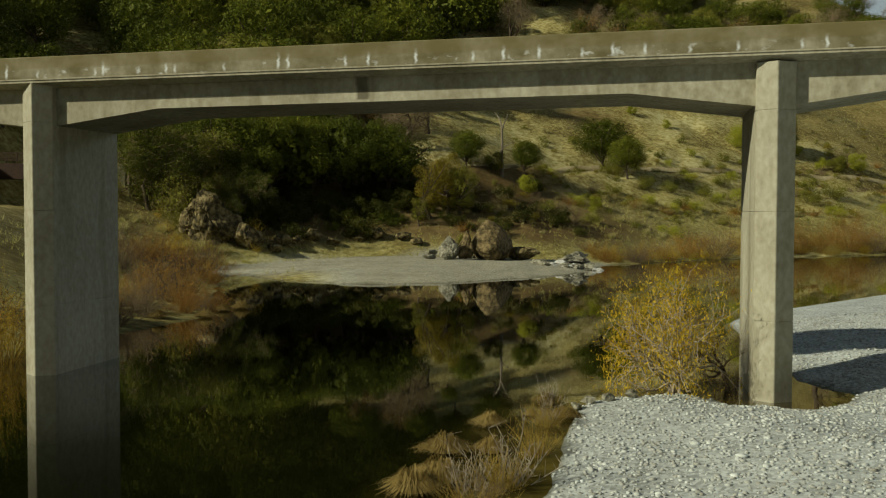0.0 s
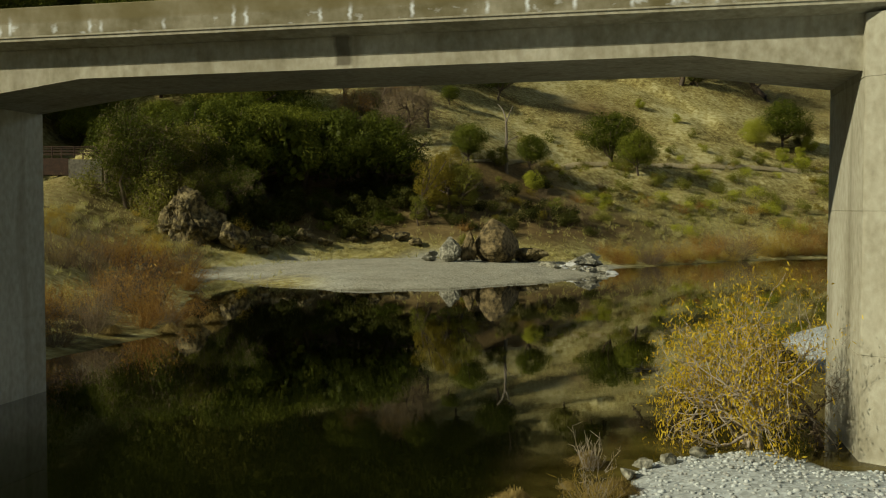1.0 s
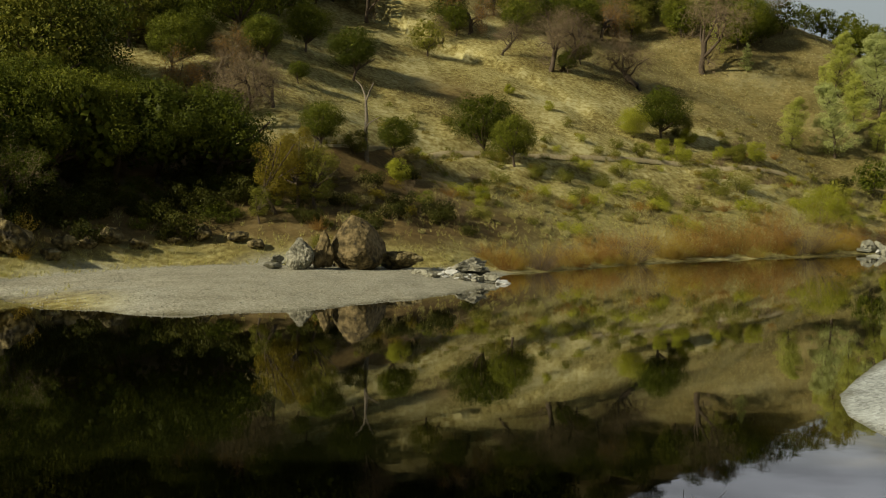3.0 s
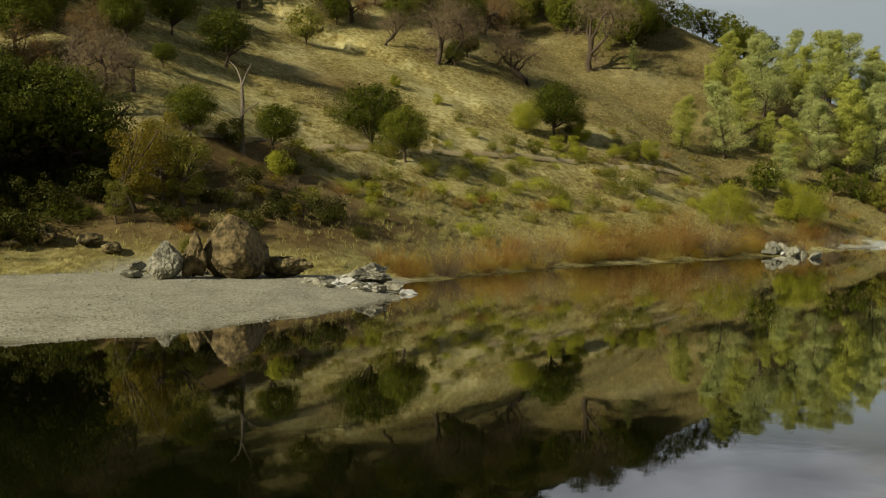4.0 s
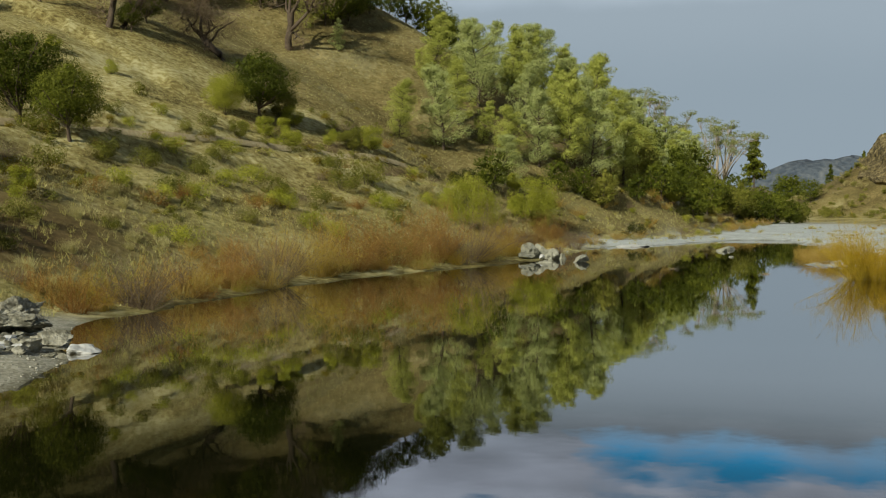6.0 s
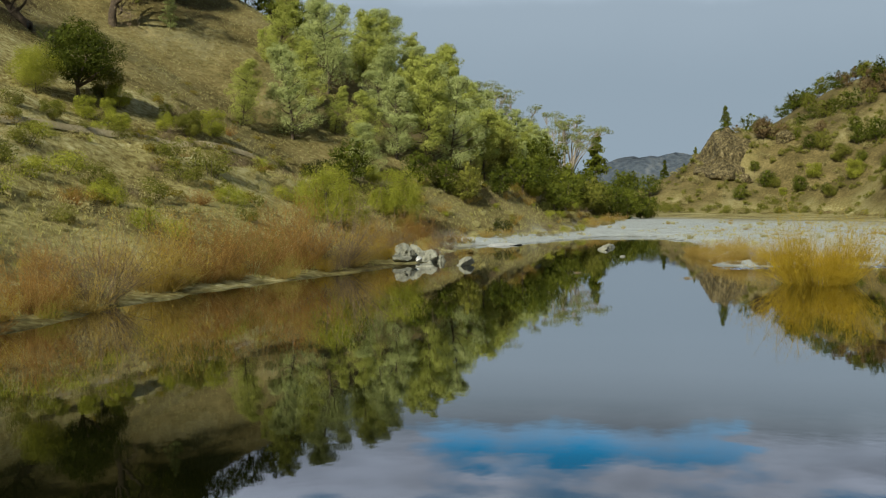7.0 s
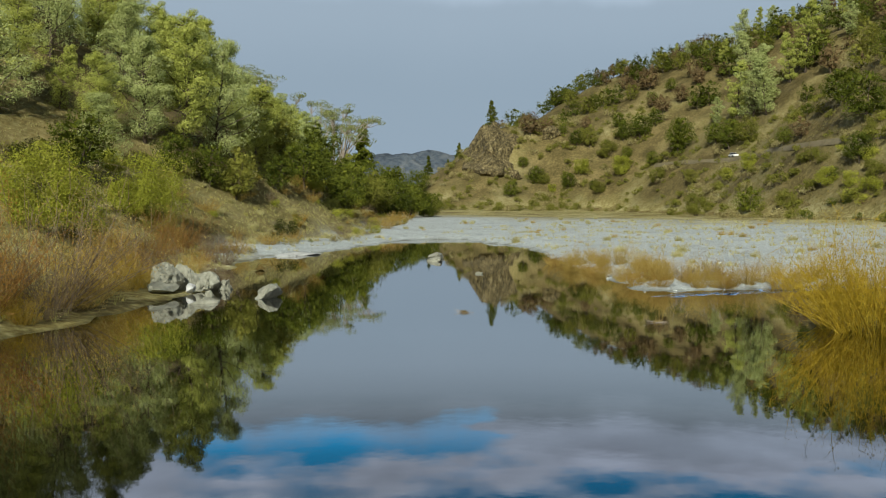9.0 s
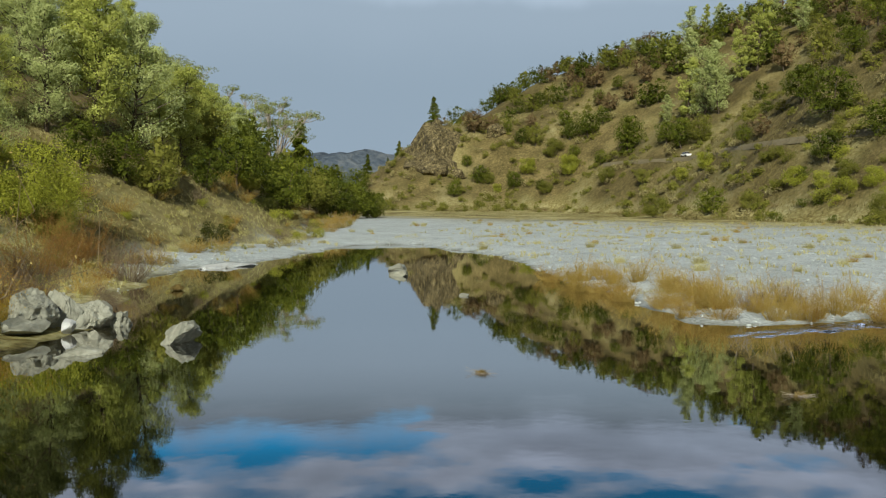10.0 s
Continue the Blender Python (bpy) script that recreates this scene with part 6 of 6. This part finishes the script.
def egg_boulder():
    """The great boulder: pointed above, widest low down, rounded under, with a broad flat face."""
    bm = bmesh.new()
    bmesh.ops.create_icosphere(bm, subdivisions=5, radius=1)
    cuts = [(Vector((-0.55, -0.8, 0.2)).normalized(), 0.80), (Vector((0.78, -0.6, 0.18)).normalized(), 0.60), (Vector((-0.9, 0.1, 0.42)).normalized(), 0.80), (Vector((0.55, 0.2, 0.8)).normalized(), 0.80), (Vector((0.1, -0.35, 0.93)).normalized(), 0.93)]
    for v in bm.verts:
        p = v.co.copy()
        z = p.z
        slim = (1 - 0.42 * max(z + 0.15, 0) ** 1.1) * (1 - 0.16 * max(-z - 0.45, 0))
        p = Vector((p.x * slim - 0.16 * max(z, 0), p.y * slim, z * (1.0 if z < 0 else 1.04)))
        for nrm, off in cuts:
            k = p.dot(nrm) - off
            if k > 0:
                p -= nrm * k * 0.85
        p *= 1 + 0.06 * noise.noise(p * 2.1) + 0.045 * noise.noise(p * 5.3) + 0.022 * noise.noise(p * 13) + 0.012 * noise.noise(p * 30)
        v.co = Vector((p.x * 2.15, p.y * 2.0, p.z * 1.95))
    me = bpy.data.meshes.new("boulder")
    bm.to_mesh(me)
    bm.free()
    me.materials.append(M["boulder"])
    ob = new("boulder", me)
    ob.matrix_world = pose(4.7, 94.8, height(4.7, 94.8) + 1.62, 0, 0, 8)
    return tagged(ob, "large egg-shaped brown boulder standing on the gravel beach", "rock")


M["boulder"] = material("boulder", [(0.36, (0.02, 0.016, 0.008)), (0.45, (0.075, 0.058, 0.025)), (0.53, (0.15, 0.115, 0.055)), (0.62, (0.24, 0.185, 0.095)), (0.72, (0.34, 0.30, 0.18))], 0.55, 3.0, 0.85, 0.7, 7, depth=0.08)
egg_boulder()
rock("rock", 6, (0.7, 92.7), (1.3, 1.1, 1.45), 60, "cracked pale grey rock beside the big boulder", "pale_rock", 0.5, 5, 0.35, 0.2, (0.5, 0.75))
rock("rock", 7, (2.15, 93.6), (0.7, 0.75, 1.55), 10, "upright mossy rock beside the big boulder", "boulder", 0.45, 5, 0.35, 0.15, (0.5, 0.75))
rock("rock", 5, (1.75, 92.7), (0.5, 0.45, 0.75), 40, "small slanting yellowish rock beside the big boulder", "boulder", 0.4, 4, 0.3, 0.3)
rock("rock", 8, (7.4, 95.4), (1.75, 1.2, 0.95), -20, "low dark weathered rock behind the boulder", "rock", 0.6, 5, 0.35)
rock("rock", 9, (-1.2, 93.5), (0.7, 0.5, 0.3), 30, "flat white stone on the gravel beach", "pale_rock", 0.4)
rock("rock", 10, (-1.0, 97.5), (0.8, 0.5, 0.4), 70, "white block of stone on the beach", "pale_rock", 0.4)
rock("rock_outcrop", 11, (12.2, 93.4), (1.7, 1.3, 0.8), 30, "broken pale grey rock outcrop at the end of the beach", "pale_rock", 0.9, 5, 0.3)
g = np.random.default_rng(33)
for k in range(34):
    x, y, s = 11 + g.normal() * 1.7, 91.4 + g.normal() * 1.5, g.uniform(0.18, 0.65)
    rock("rock", 200 + k, (x, y), (s * 1.3, s, s * 0.6), 37 * k, "broken pale grey rock at the end of the beach", "white_rock" if k % 3 == 0 else "pale_rock", 0.7, 3, 0.62)
rock("crag", 13, (-21.4, 93.4), (2.6, 2.2, 2.7), 15, "tall craggy lichen-covered rock at the foot of the grove", "rock", 0.6, 5, 0.4, 0.1, (0.65, 0.95), 0.7)
rock("crag", 14, (-17.8, 93.5), (1.5, 1.3, 1.6), 65, "craggy dark rock beside the tall crag", "rock", 0.45, 4, 0.3)
for k, (x, y, s) in enumerate([(-15.1, 96.0, 0.8), (-12.7, 98.6, 0.9), (-13.8, 97.2, 0.6), (-6.6, 101.6, 0.9), (-8.3, 100.8, 0.6), (-4.0, 101.2, 0.7), (-2.6, 100.4, 0.6), (-20.3, 76.0, 0.9), (-18.9, 78.5, 0.6), (-15.6, 94.0, 0.7), (-10.8, 99.0, 0.6)]):
    rock("rock", 20 + k, (x, y), (s * 1.3, s, s * 0.75), 40 * k, "dark weathered rock on the grassy bank", "rock", 0.6, 3)
rock("rock_outcrop", 41, (64.2, 130.2), (2.0, 1.0, 0.85), 38, "smooth pale grey river rock split by dark clefts", "river_rock", 0.5, 5, 0.4, 0.35, (0.5, 0.8), 0.8)
rock("rock", 40, (65.3, 129.9), (0.6, 0.8, 1.0), 25, "smooth upright slab of pale river rock", "river_rock", 0.5, 5, 0.4, 0.3, (0.45, 0.75), 0.7)
rock("rock", 42, (66.35, 129.6), (0.9, 0.8, 0.85), 15, "upright pale river rock at the water's edge", "river_rock", 0.55, 5, 0.4, 0.2, (0.45, 0.75), 0.7)
rock("rock", 38, (67.3, 129.3), (0.6, 0.6, 0.6), 70, "broken pale river rock at the water's edge", "river_rock", 0.55, 5, 0.35, 0.2, (0.45, 0.75), 0.7)
rock("rock", 39, (64.6, 128.9), (0.4, 0.35, 0.3), 60, "small white stone wedged in the river rocks", "white_rock", 0.2, 4, 0.2, 0.1)
rock("rock", 43, (62.9, 129.2), (1.2, 0.7, 0.36), 10, "low rounded pale rock at the water's edge", "river_rock", 0.16, 4, 0.35, 0.0)
rock("rock", 44, (61.6, 124.8), (1.3, 0.5, 0.36), -20, "flat pale rock awash in the river", "river_rock", 0.45, 5, 0.2, 0.2, (0.4, 0.75))
rock("rock", 45, (65.1, 124.2), (1.35, 0.7, 0.62), 15, "low pale rock standing in the river", "river_rock", 0.45, 5, 0.25, 0.2, (0.4, 0.75))
rock("rock", 46, (64.3, 127.2), (0.3, 0.3, 0.3), 15, "small pale rock standing in the river", "river_rock", 0.34, 3, 0.0)
rock("rock", 47, (95.0, 134.2), (1.3, 0.7, 0.35), 40, "low pale rock standing in the river", "river_rock", 0.38, 3, 0.0)
rock("rock", 48, (99.4, 137.0), (1.5, 0.8, 0.4), 20, "low pale rock standing in the river", "river_rock", 0.38, 3, 0.0)
rock("rock", 49, (84.5, 123.9), (0.5, 0.35, 0.25), 20, "small stone in the river with dry twigs", "river_rock", 0.38, 3, 0.0)
rock("rock_ledge", 50, (96.5, 149.6), (4.6, 1.7, 0.4), 20, "bleached whitish ledge of rock and gravel at the river bank", "white_rock", 0.5, 5, 0.55)
rock("rock_knoll", 51, (378, 293), (25, 19, 15), 25, "steep bare brown rock knob at the end of the hill", "rock", 0.55, 5, 1.47, 0.5, (0.7, 0.92))
for k, (x, y, q) in enumerate([(364, 276, 4), (368, 268, 3.5), (388, 272, 5), (360, 286, 3)]):
    rock("rock", 52 + k, (x, y), (q, q * 0.9, q * 0.7), 50 * k, "brown rock below the bare knob", "rock", 0.5, 4, 0.7)
for k, (x, y) in enumerate([(4.3, 27.2), (4.9, 27.5), (3.9, 26.6), (5.6, 28.0)]):
    rock("stone", 60 + k, (x, y), (0.28, 0.2, 0.14), 50 * k, "rounded white cobble at the edge of the bar", "pale_rock", 0.3, 2, 0.2)

def riffle():
    """Broken fast water where the side stream runs in past the bar."""
    m = material("riffle_water", [(0.5, (0.006, 0.007, 0.004)), (0.64, (0.02, 0.022, 0.02)), (0.72, (0.40, 0.43, 0.47))], 0.8, 2.2, 0.06, 0.8, 3.0, stretch=(0.5, 1.6, 1), depth=0.06)
    u, v = np.meshgrid(np.linspace(0, 1, 70), np.linspace(0, 1, 16), indexing="xy")
    u, v = u.ravel(), v.ravel()
    a, b = np.array((75.2, 109.4)), np.array((96.0, 98.2))
    w = (b - a) / np.hypot(*(b - a))
    nrm = np.array((w[1], -w[0]))
    P = a + u[:, None] * (b - a) + nrm * ((v - 0.12)[:, None] * (1.2 + 3.2 * u[:, None]))
    edge = np.minimum(1, 6 * np.minimum.reduce([u + 0.02, 1 - v, v]))
    z = -0.015 + edge * (0.035 + 0.04 * waves(P, 1.6, 91) + 0.02 * waves(P, 0.6, 92))
    ii, jj = np.meshgrid(np.arange(69), np.arange(15), indexing="xy")
    q = np.stack([jj * 70 + ii, jj * 70 + ii + 1, (jj + 1) * 70 + ii + 1, (jj + 1) * 70 + ii], -1).reshape(-1, 4)
    tagged(new("water_riffle", mesh_of("water_riffle", np.column_stack([P, z]), q, m, True)), "rippling white-streaked riffle beside the gravel bar", "water", kind="structure")


riffle()

# ---- footbridge in the trees, road and car on the valley hill ----
def box(bm, x0, x1, y0, y1, z0, z1):
    m = Matrix.Translation(((x0 + x1) / 2, (y0 + y1) / 2, (z0 + z1) / 2)) @ Matrix.Diagonal((x1 - x0, y1 - y0, z1 - z0, 1))
    bmesh.ops.create_cube(bm, size=1, matrix=m)
    return bm


def footbridge():
    top = new("footbridge")
    top.location = (-34.8, 101.0, 9.9)
    tagged(top, "rusty iron footbridge with open railings among the trees", "footbridge")
    part("deck", box(bmesh.new(), -20, 0, 0, 2.2, -0.12, 0), M["rusty_iron"], top)
    for y in (-0.1, 2.2):
        part("beam", box(bmesh.new(), -20, 0, y, y + 0.1, -1.5, 0.06), M["rusty_iron"], top)
        for z in (0.45, 0.75, 1.08):
            part("rail", box(bmesh.new(), -20, 3, y + 0.02, y + 0.08, z, z + 0.08), M["rusty_iron"], top)
        for k in range(12):
            part("post", box(bmesh.new(), -20 + 2.05 * k, -19.9 + 2.05 * k, y, y + 0.1, 0.06, 1.16), M["rusty_iron"], top)
    part("abutment", box(bmesh.new(), 0.1, 3.2, -0.3, 2.6, -2.6, -0.05), M["shade_toned_concrete"], top, "grey concrete abutment")
    return top


footbridge()


ROAD_LEVEL = 18.5


def hillside_road():
    """A road cut along the valley hill, level across."""
    line = NEAR_TOE[3:9]
    foot = np.array(beside([tuple(p) for p in line[::-1]], 120, 0, 0.001, 300))[:, :2]
    v = np.gradient(foot, axis=0)
    v /= np.hypot(*v.T)[:, None]
    out = np.column_stack([-v[:, 1], v[:, 0]])
    reach = np.arange(4, 70, 0.5)
    levels = np.array([lie(foot + out * q)[0] for q in reach])
    first = np.argmax(levels > ROAD_LEVEL, axis=0)
    q = np.convolve(np.pad(reach[first], 7, mode="edge"), np.ones(15) / 15, "valid")
    P = foot + out * q[:, None]
    for _ in range(10):
        P[1:-1] = (P[:-2] + 2 * P[1:-1] + P[2:]) / 4
    v = np.gradient(P, axis=0)
    v /= np.hypot(*v.T)[:, None]
    nrm = np.column_stack([-v[:, 1], v[:, 0]])
    a, b = P - nrm * 1.6, P + nrm * 1.6
    z = np.minimum(lie(a)[0], lie(b)[0])
    z = np.convolve(np.pad(z, 6, mode="edge"), np.ones(13) / 13, "valid") + 0.8
    vs = np.concatenate([np.column_stack([a, z]), np.column_stack([b, z]), np.column_stack([a - nrm * 0.6, z - 1.4]), np.column_stack([b + nrm * 0.6, z - 1.4])])
    n = len(P)
    i = np.arange(n - 1)
    q = [np.stack([i, i + 1, n + i + 1, n + i], 1), np.stack([2 * n + i, 2 * n + i + 1, i + 1, i], 1), np.stack([n + i, n + i + 1, 3 * n + i + 1, 3 * n + i], 1)]
    tagged(new("road", mesh_of("road", vs, np.concatenate(q), M["road"])), "pale worn road cut along the valley hill", "road", kind="structure")
    return P, z


def foot_track():
    """A narrow earth track along the far slope, level across, on a low cut bank."""
    P = np.array(TRACK)
    k = np.linspace(0, len(P) - 1, 140)
    P = np.column_stack([np.interp(k, np.arange(len(P)), P[:, i]) for i in (0, 1)])
    for _ in range(12):
        P[1:-1] = (P[:-2] + 2 * P[1:-1] + P[2:]) / 4
    v = np.gradient(P, axis=0)
    v /= np.hypot(*v.T)[:, None]
    nrm = np.column_stack([-v[:, 1], v[:, 0]])
    a, b = P - nrm * 0.5, P + nrm * 0.5
    z = lie(P)[0] + 0.16
    for _ in range(6):
        z[1:-1] = (z[:-2] + 2 * z[1:-1] + z[2:]) / 4
    vs = np.concatenate([np.column_stack([a, z]), np.column_stack([b, z]), np.column_stack([a - nrm * 0.3, z - 0.6]), np.column_stack([b, z - 0.6])])
    n = len(P)
    i = np.arange(n - 1)
    q = [np.stack([i, i + 1, n + i + 1, n + i], 1), np.stack([2 * n + i, 2 * n + i + 1, i + 1, i], 1), np.stack([n + i, n + i + 1, 3 * n + i + 1, 3 * n + i], 1)]
    tagged(new("footpath", mesh_of("footpath", vs, np.concatenate(q), M["track"])), "pale earth track cut along the grassy slope", "path", kind="structure")


M["track"] = material("track", [(0.3, (0.22, 0.18, 0.09)), (0.5, (0.33, 0.28, 0.16)), (0.7, (0.44, 0.39, 0.25))], 0.4, 3, 0.9, 0.4, 6, depth=0.05)
foot_track()
M["road"] = material("road", [(0.3, (0.10, 0.085, 0.045)), (0.6, (0.20, 0.17, 0.10))], 0.3, 3, 0.9, 0.2, 8)
M["car_paint"] = material("car_paint", [(0.3, (0.72, 0.73, 0.74)), (0.7, (0.8, 0.8, 0.8))], 1, 5, 0.3, 0)
M["car_glass"] = material("car_glass", [(0.3, (0.02, 0.022, 0.025)), (0.7, (0.03, 0.03, 0.03))], 1, 5, 0.1, 0)
M["tyre"] = material("tyre", [(0.3, (0.015, 0.015, 0.015)), (0.7, (0.03, 0.03, 0.03))], 1, 5, 0.9, 0)
ROAD, ROAD_Z = hillside_road()


def car(i):
    top = new("car")
    p, q = ROAD[i], ROAD[i + 1]
    top.matrix_world = pose(p[0], p[1], ROAD_Z[i], 0, 0, math.degrees(math.atan2(q[1] - p[1], q[0] - p[0])))
    tagged(top, "white car parked on the hillside road", "car")
    bm = box(bmesh.new(), -2.2, 2.2, -0.87, 0.87, 0.32, 0.92)
    bmesh.ops.bevel(bm, geom=bm.edges[:], offset=0.15, segments=2, affect="EDGES")
    part("body", bm, M["car_paint"], top)
    bm = box(bmesh.new(), -1.5, 0.9, -0.75, 0.75, 0.9, 1.42)
    for v in bm.verts:
        if v.co.z > 1.2:
            v.co.x = v.co.x * 0.72 - 0.1
            v.co.y *= 0.85
    part("cabin", bm, M["car_glass"], top, "dark glazed cabin")
    part("roof", box(bmesh.new(), -1.15, 0.55, -0.62, 0.62, 1.424, 1.47), M["car_paint"], top)
    for x in (-1.35, 1.35):
        for y in (-0.8, 0.8):
            bm = bmesh.new()
            bmesh.ops.create_cone(bm, cap_ends=True, segments=14, radius1=0.33, radius2=0.33, depth=0.2, matrix=pose(x, y, 0.33, 90))
            part("wheel", bm, M["tyre"], top)


car(int(np.argmin(np.hypot(ROAD[:, 0] - CAR[0], ROAD[:, 1] - CAR[1]))))

# ---- grass ----
hill_pts = scatter(60000, -40, 130, 84, 235, lambda P, z, d, s, e, s2, m, r: (d > -2) & (d < 75) & (z > 0.2) & (m["soil"] < 0.5) & (m["track"] < 0.4) & (r < 1.05 - d / 110), 401)
tagged(new("dry_grass", mesh_of("dry_grass", *triangles(hill_pts, 0.28, 1.0, 6, 0.017, 1), M["dry_grass"])), "dry golden grass on the far slope", "grass", kind="stuff")
toe_pts = scatter(26000, -30, 150, 60, 180, lambda P, z, d, s, e, s2, m, r: (d > -9) & (d < 14) & (z > 0.15) & (m["gravel"] < 0.6), 402)
tagged(new("green_grass", mesh_of("green_grass", *triangles(toe_pts, 0.42, 0.7, 7, 0.014, 2), M["green_grass"])), "tall green and straw grass along the foot of the slope", "grass", kind="stuff")
right_pts = scatter(30000, 130, 330, 60, 220, lambda P, z, d, s, e, s2, m, r: (e > -6) & (e < 60), 403)
tagged(new("hill_grass", mesh_of("hill_grass", *triangles(right_pts, 0.55, 0.5, 3, 0.07, 3), M["hill_grass"])), "dry grass on the valley hill", "grass", kind="stuff")
bar_pts = scatter(11000, 76, 200, 80, 165, lambda P, z, d, s, e, s2, m, r: (z > 0.12) & (d < 0) & (e < 0) & (r < 0.06 + 0.9 * step(waves(P, 9, 61), 0.25, 0.6)), 404)
tagged(new("bar_grass", mesh_of("bar_grass", *triangles(bar_pts, 0.32, 0.8, 8, 0.03, 4), M["dry_grass"])), "sparse dry grass on the far gravel bar", "grass", kind="stuff")


straw_tuft = tuft("straw_clump", 183, "straw", 1.1, 300)
bar_spots = scatter(700, 84, 210, 88, 185, lambda P, z, d, s, e, s2, m, r: (z > 0.15) & (d < -3) & (e < -4) & (r < 0.15 + 0.7 * step(waves(P, 16, 62), 0.1, 0.5)), 405)
put([straw_tuft, tufts[0], tufts[1]], spots(bar_spots[:130], 0.25, 0.7, 14), "straw-coloured grass clump on the far gravel bar", "grass clump", "straw clumps on the gravel bar")


# ---- stones ----
def stones(pts, lo, hi, seed):
    g = np.random.default_rng(seed)
    bm = bmesh.new()
    bmesh.ops.create_icosphere(bm, subdivisions=1, radius=1)
    bm.verts.ensure_lookup_table()
    V = np.array([v.co[:] for v in bm.verts])
    T = np.array([[v.index for v in f.verts] for f in bm.faces])
    bm.free()
    k = len(pts)
    s = lo + (hi - lo) * g.uniform(size=k) ** 2.2
    ax = s[:, None] * g.uniform(0.6, 1.25, (k, 3)) * np.array((1, 1, 0.6))
    an = g.uniform(0, 6.28, k)
    q = V[None] * (1 + g.normal(size=(k, len(V), 1)) * 0.1) * ax[:, None]
    c, sn = np.cos(an)[:, None], np.sin(an)[:, None]
    w = np.stack([q[..., 0] * c - q[..., 1] * sn, q[..., 0] * sn + q[..., 1] * c, q[..., 2]], -1) + pts[:, None]
    w[..., 2] += (s * 0.18)[:, None]
    return w.reshape(-1, 3), (T[None] + (np.arange(k) * len(V))[:, None, None]).reshape(-1, 3)


near_bar = scatter(62000, 0.5, 24, 11, 46, lambda P, z, d, s, e, s2, m, r: (z > 0.02) & (e < -5) & (r < 1.1 - P[:, 1] / 75), 501)
tagged(new("gravel", mesh_of("gravel", *stones(near_bar, 0.015, 0.07, 1), M["stone"])), "loose pale river gravel on the near bar", "gravel", kind="stuff")
beach = scatter(8000, -18, 16, 70, 97, lambda P, z, d, s, e, s2, m, r: (z > 0.0) & (d < -1), 502)
tagged(new("beach_gravel", mesh_of("beach_gravel", *stones(beach, 0.02, 0.062, 2), M["tan_stone"])), "loose gravel on the far beach", "gravel", kind="stuff")
bar = scatter(6000, 76, 140, 85, 160, lambda P, z, d, s, e, s2, m, r: (z > 0.0) & (d < -1) & (e < -2), 503)
tagged(new("bar_gravel", mesh_of("bar_gravel", *stones(bar, 0.03, 0.11, 3), M["stone"])), "loose pale gravel on the far bar", "gravel", kind="stuff")


# the larger loose stones on the near bar, one by one
STONE_KINDS = []
for k in range(6):
    v, f = stones(np.zeros((1, 3)), 1.0, 1.0, 600 + k)
    STONE_KINDS.append(mesh_of("stone", v, f, M["stone"], True))
g = np.random.default_rng(44)
loose = scatter(2600, 1.5, 20, 12, 36, lambda P, z, d, s, e, s2, m, r: (z > 0.03) & (r < 0.9), 504)[:300]
for k, (x, y, z) in enumerate(loose):
    q = 0.05 + 0.09 * g.uniform() ** 2.5
    ob = new("stone", STONE_KINDS[k % 6])
    ob.parent = ground
    ob.matrix_world = pose(x, y, z + 0.1 * q, 0, 0, g.uniform(0, 360)) @ Matrix.Diagonal((q, q * g.uniform(0.7, 1), q * 0.8, 1))
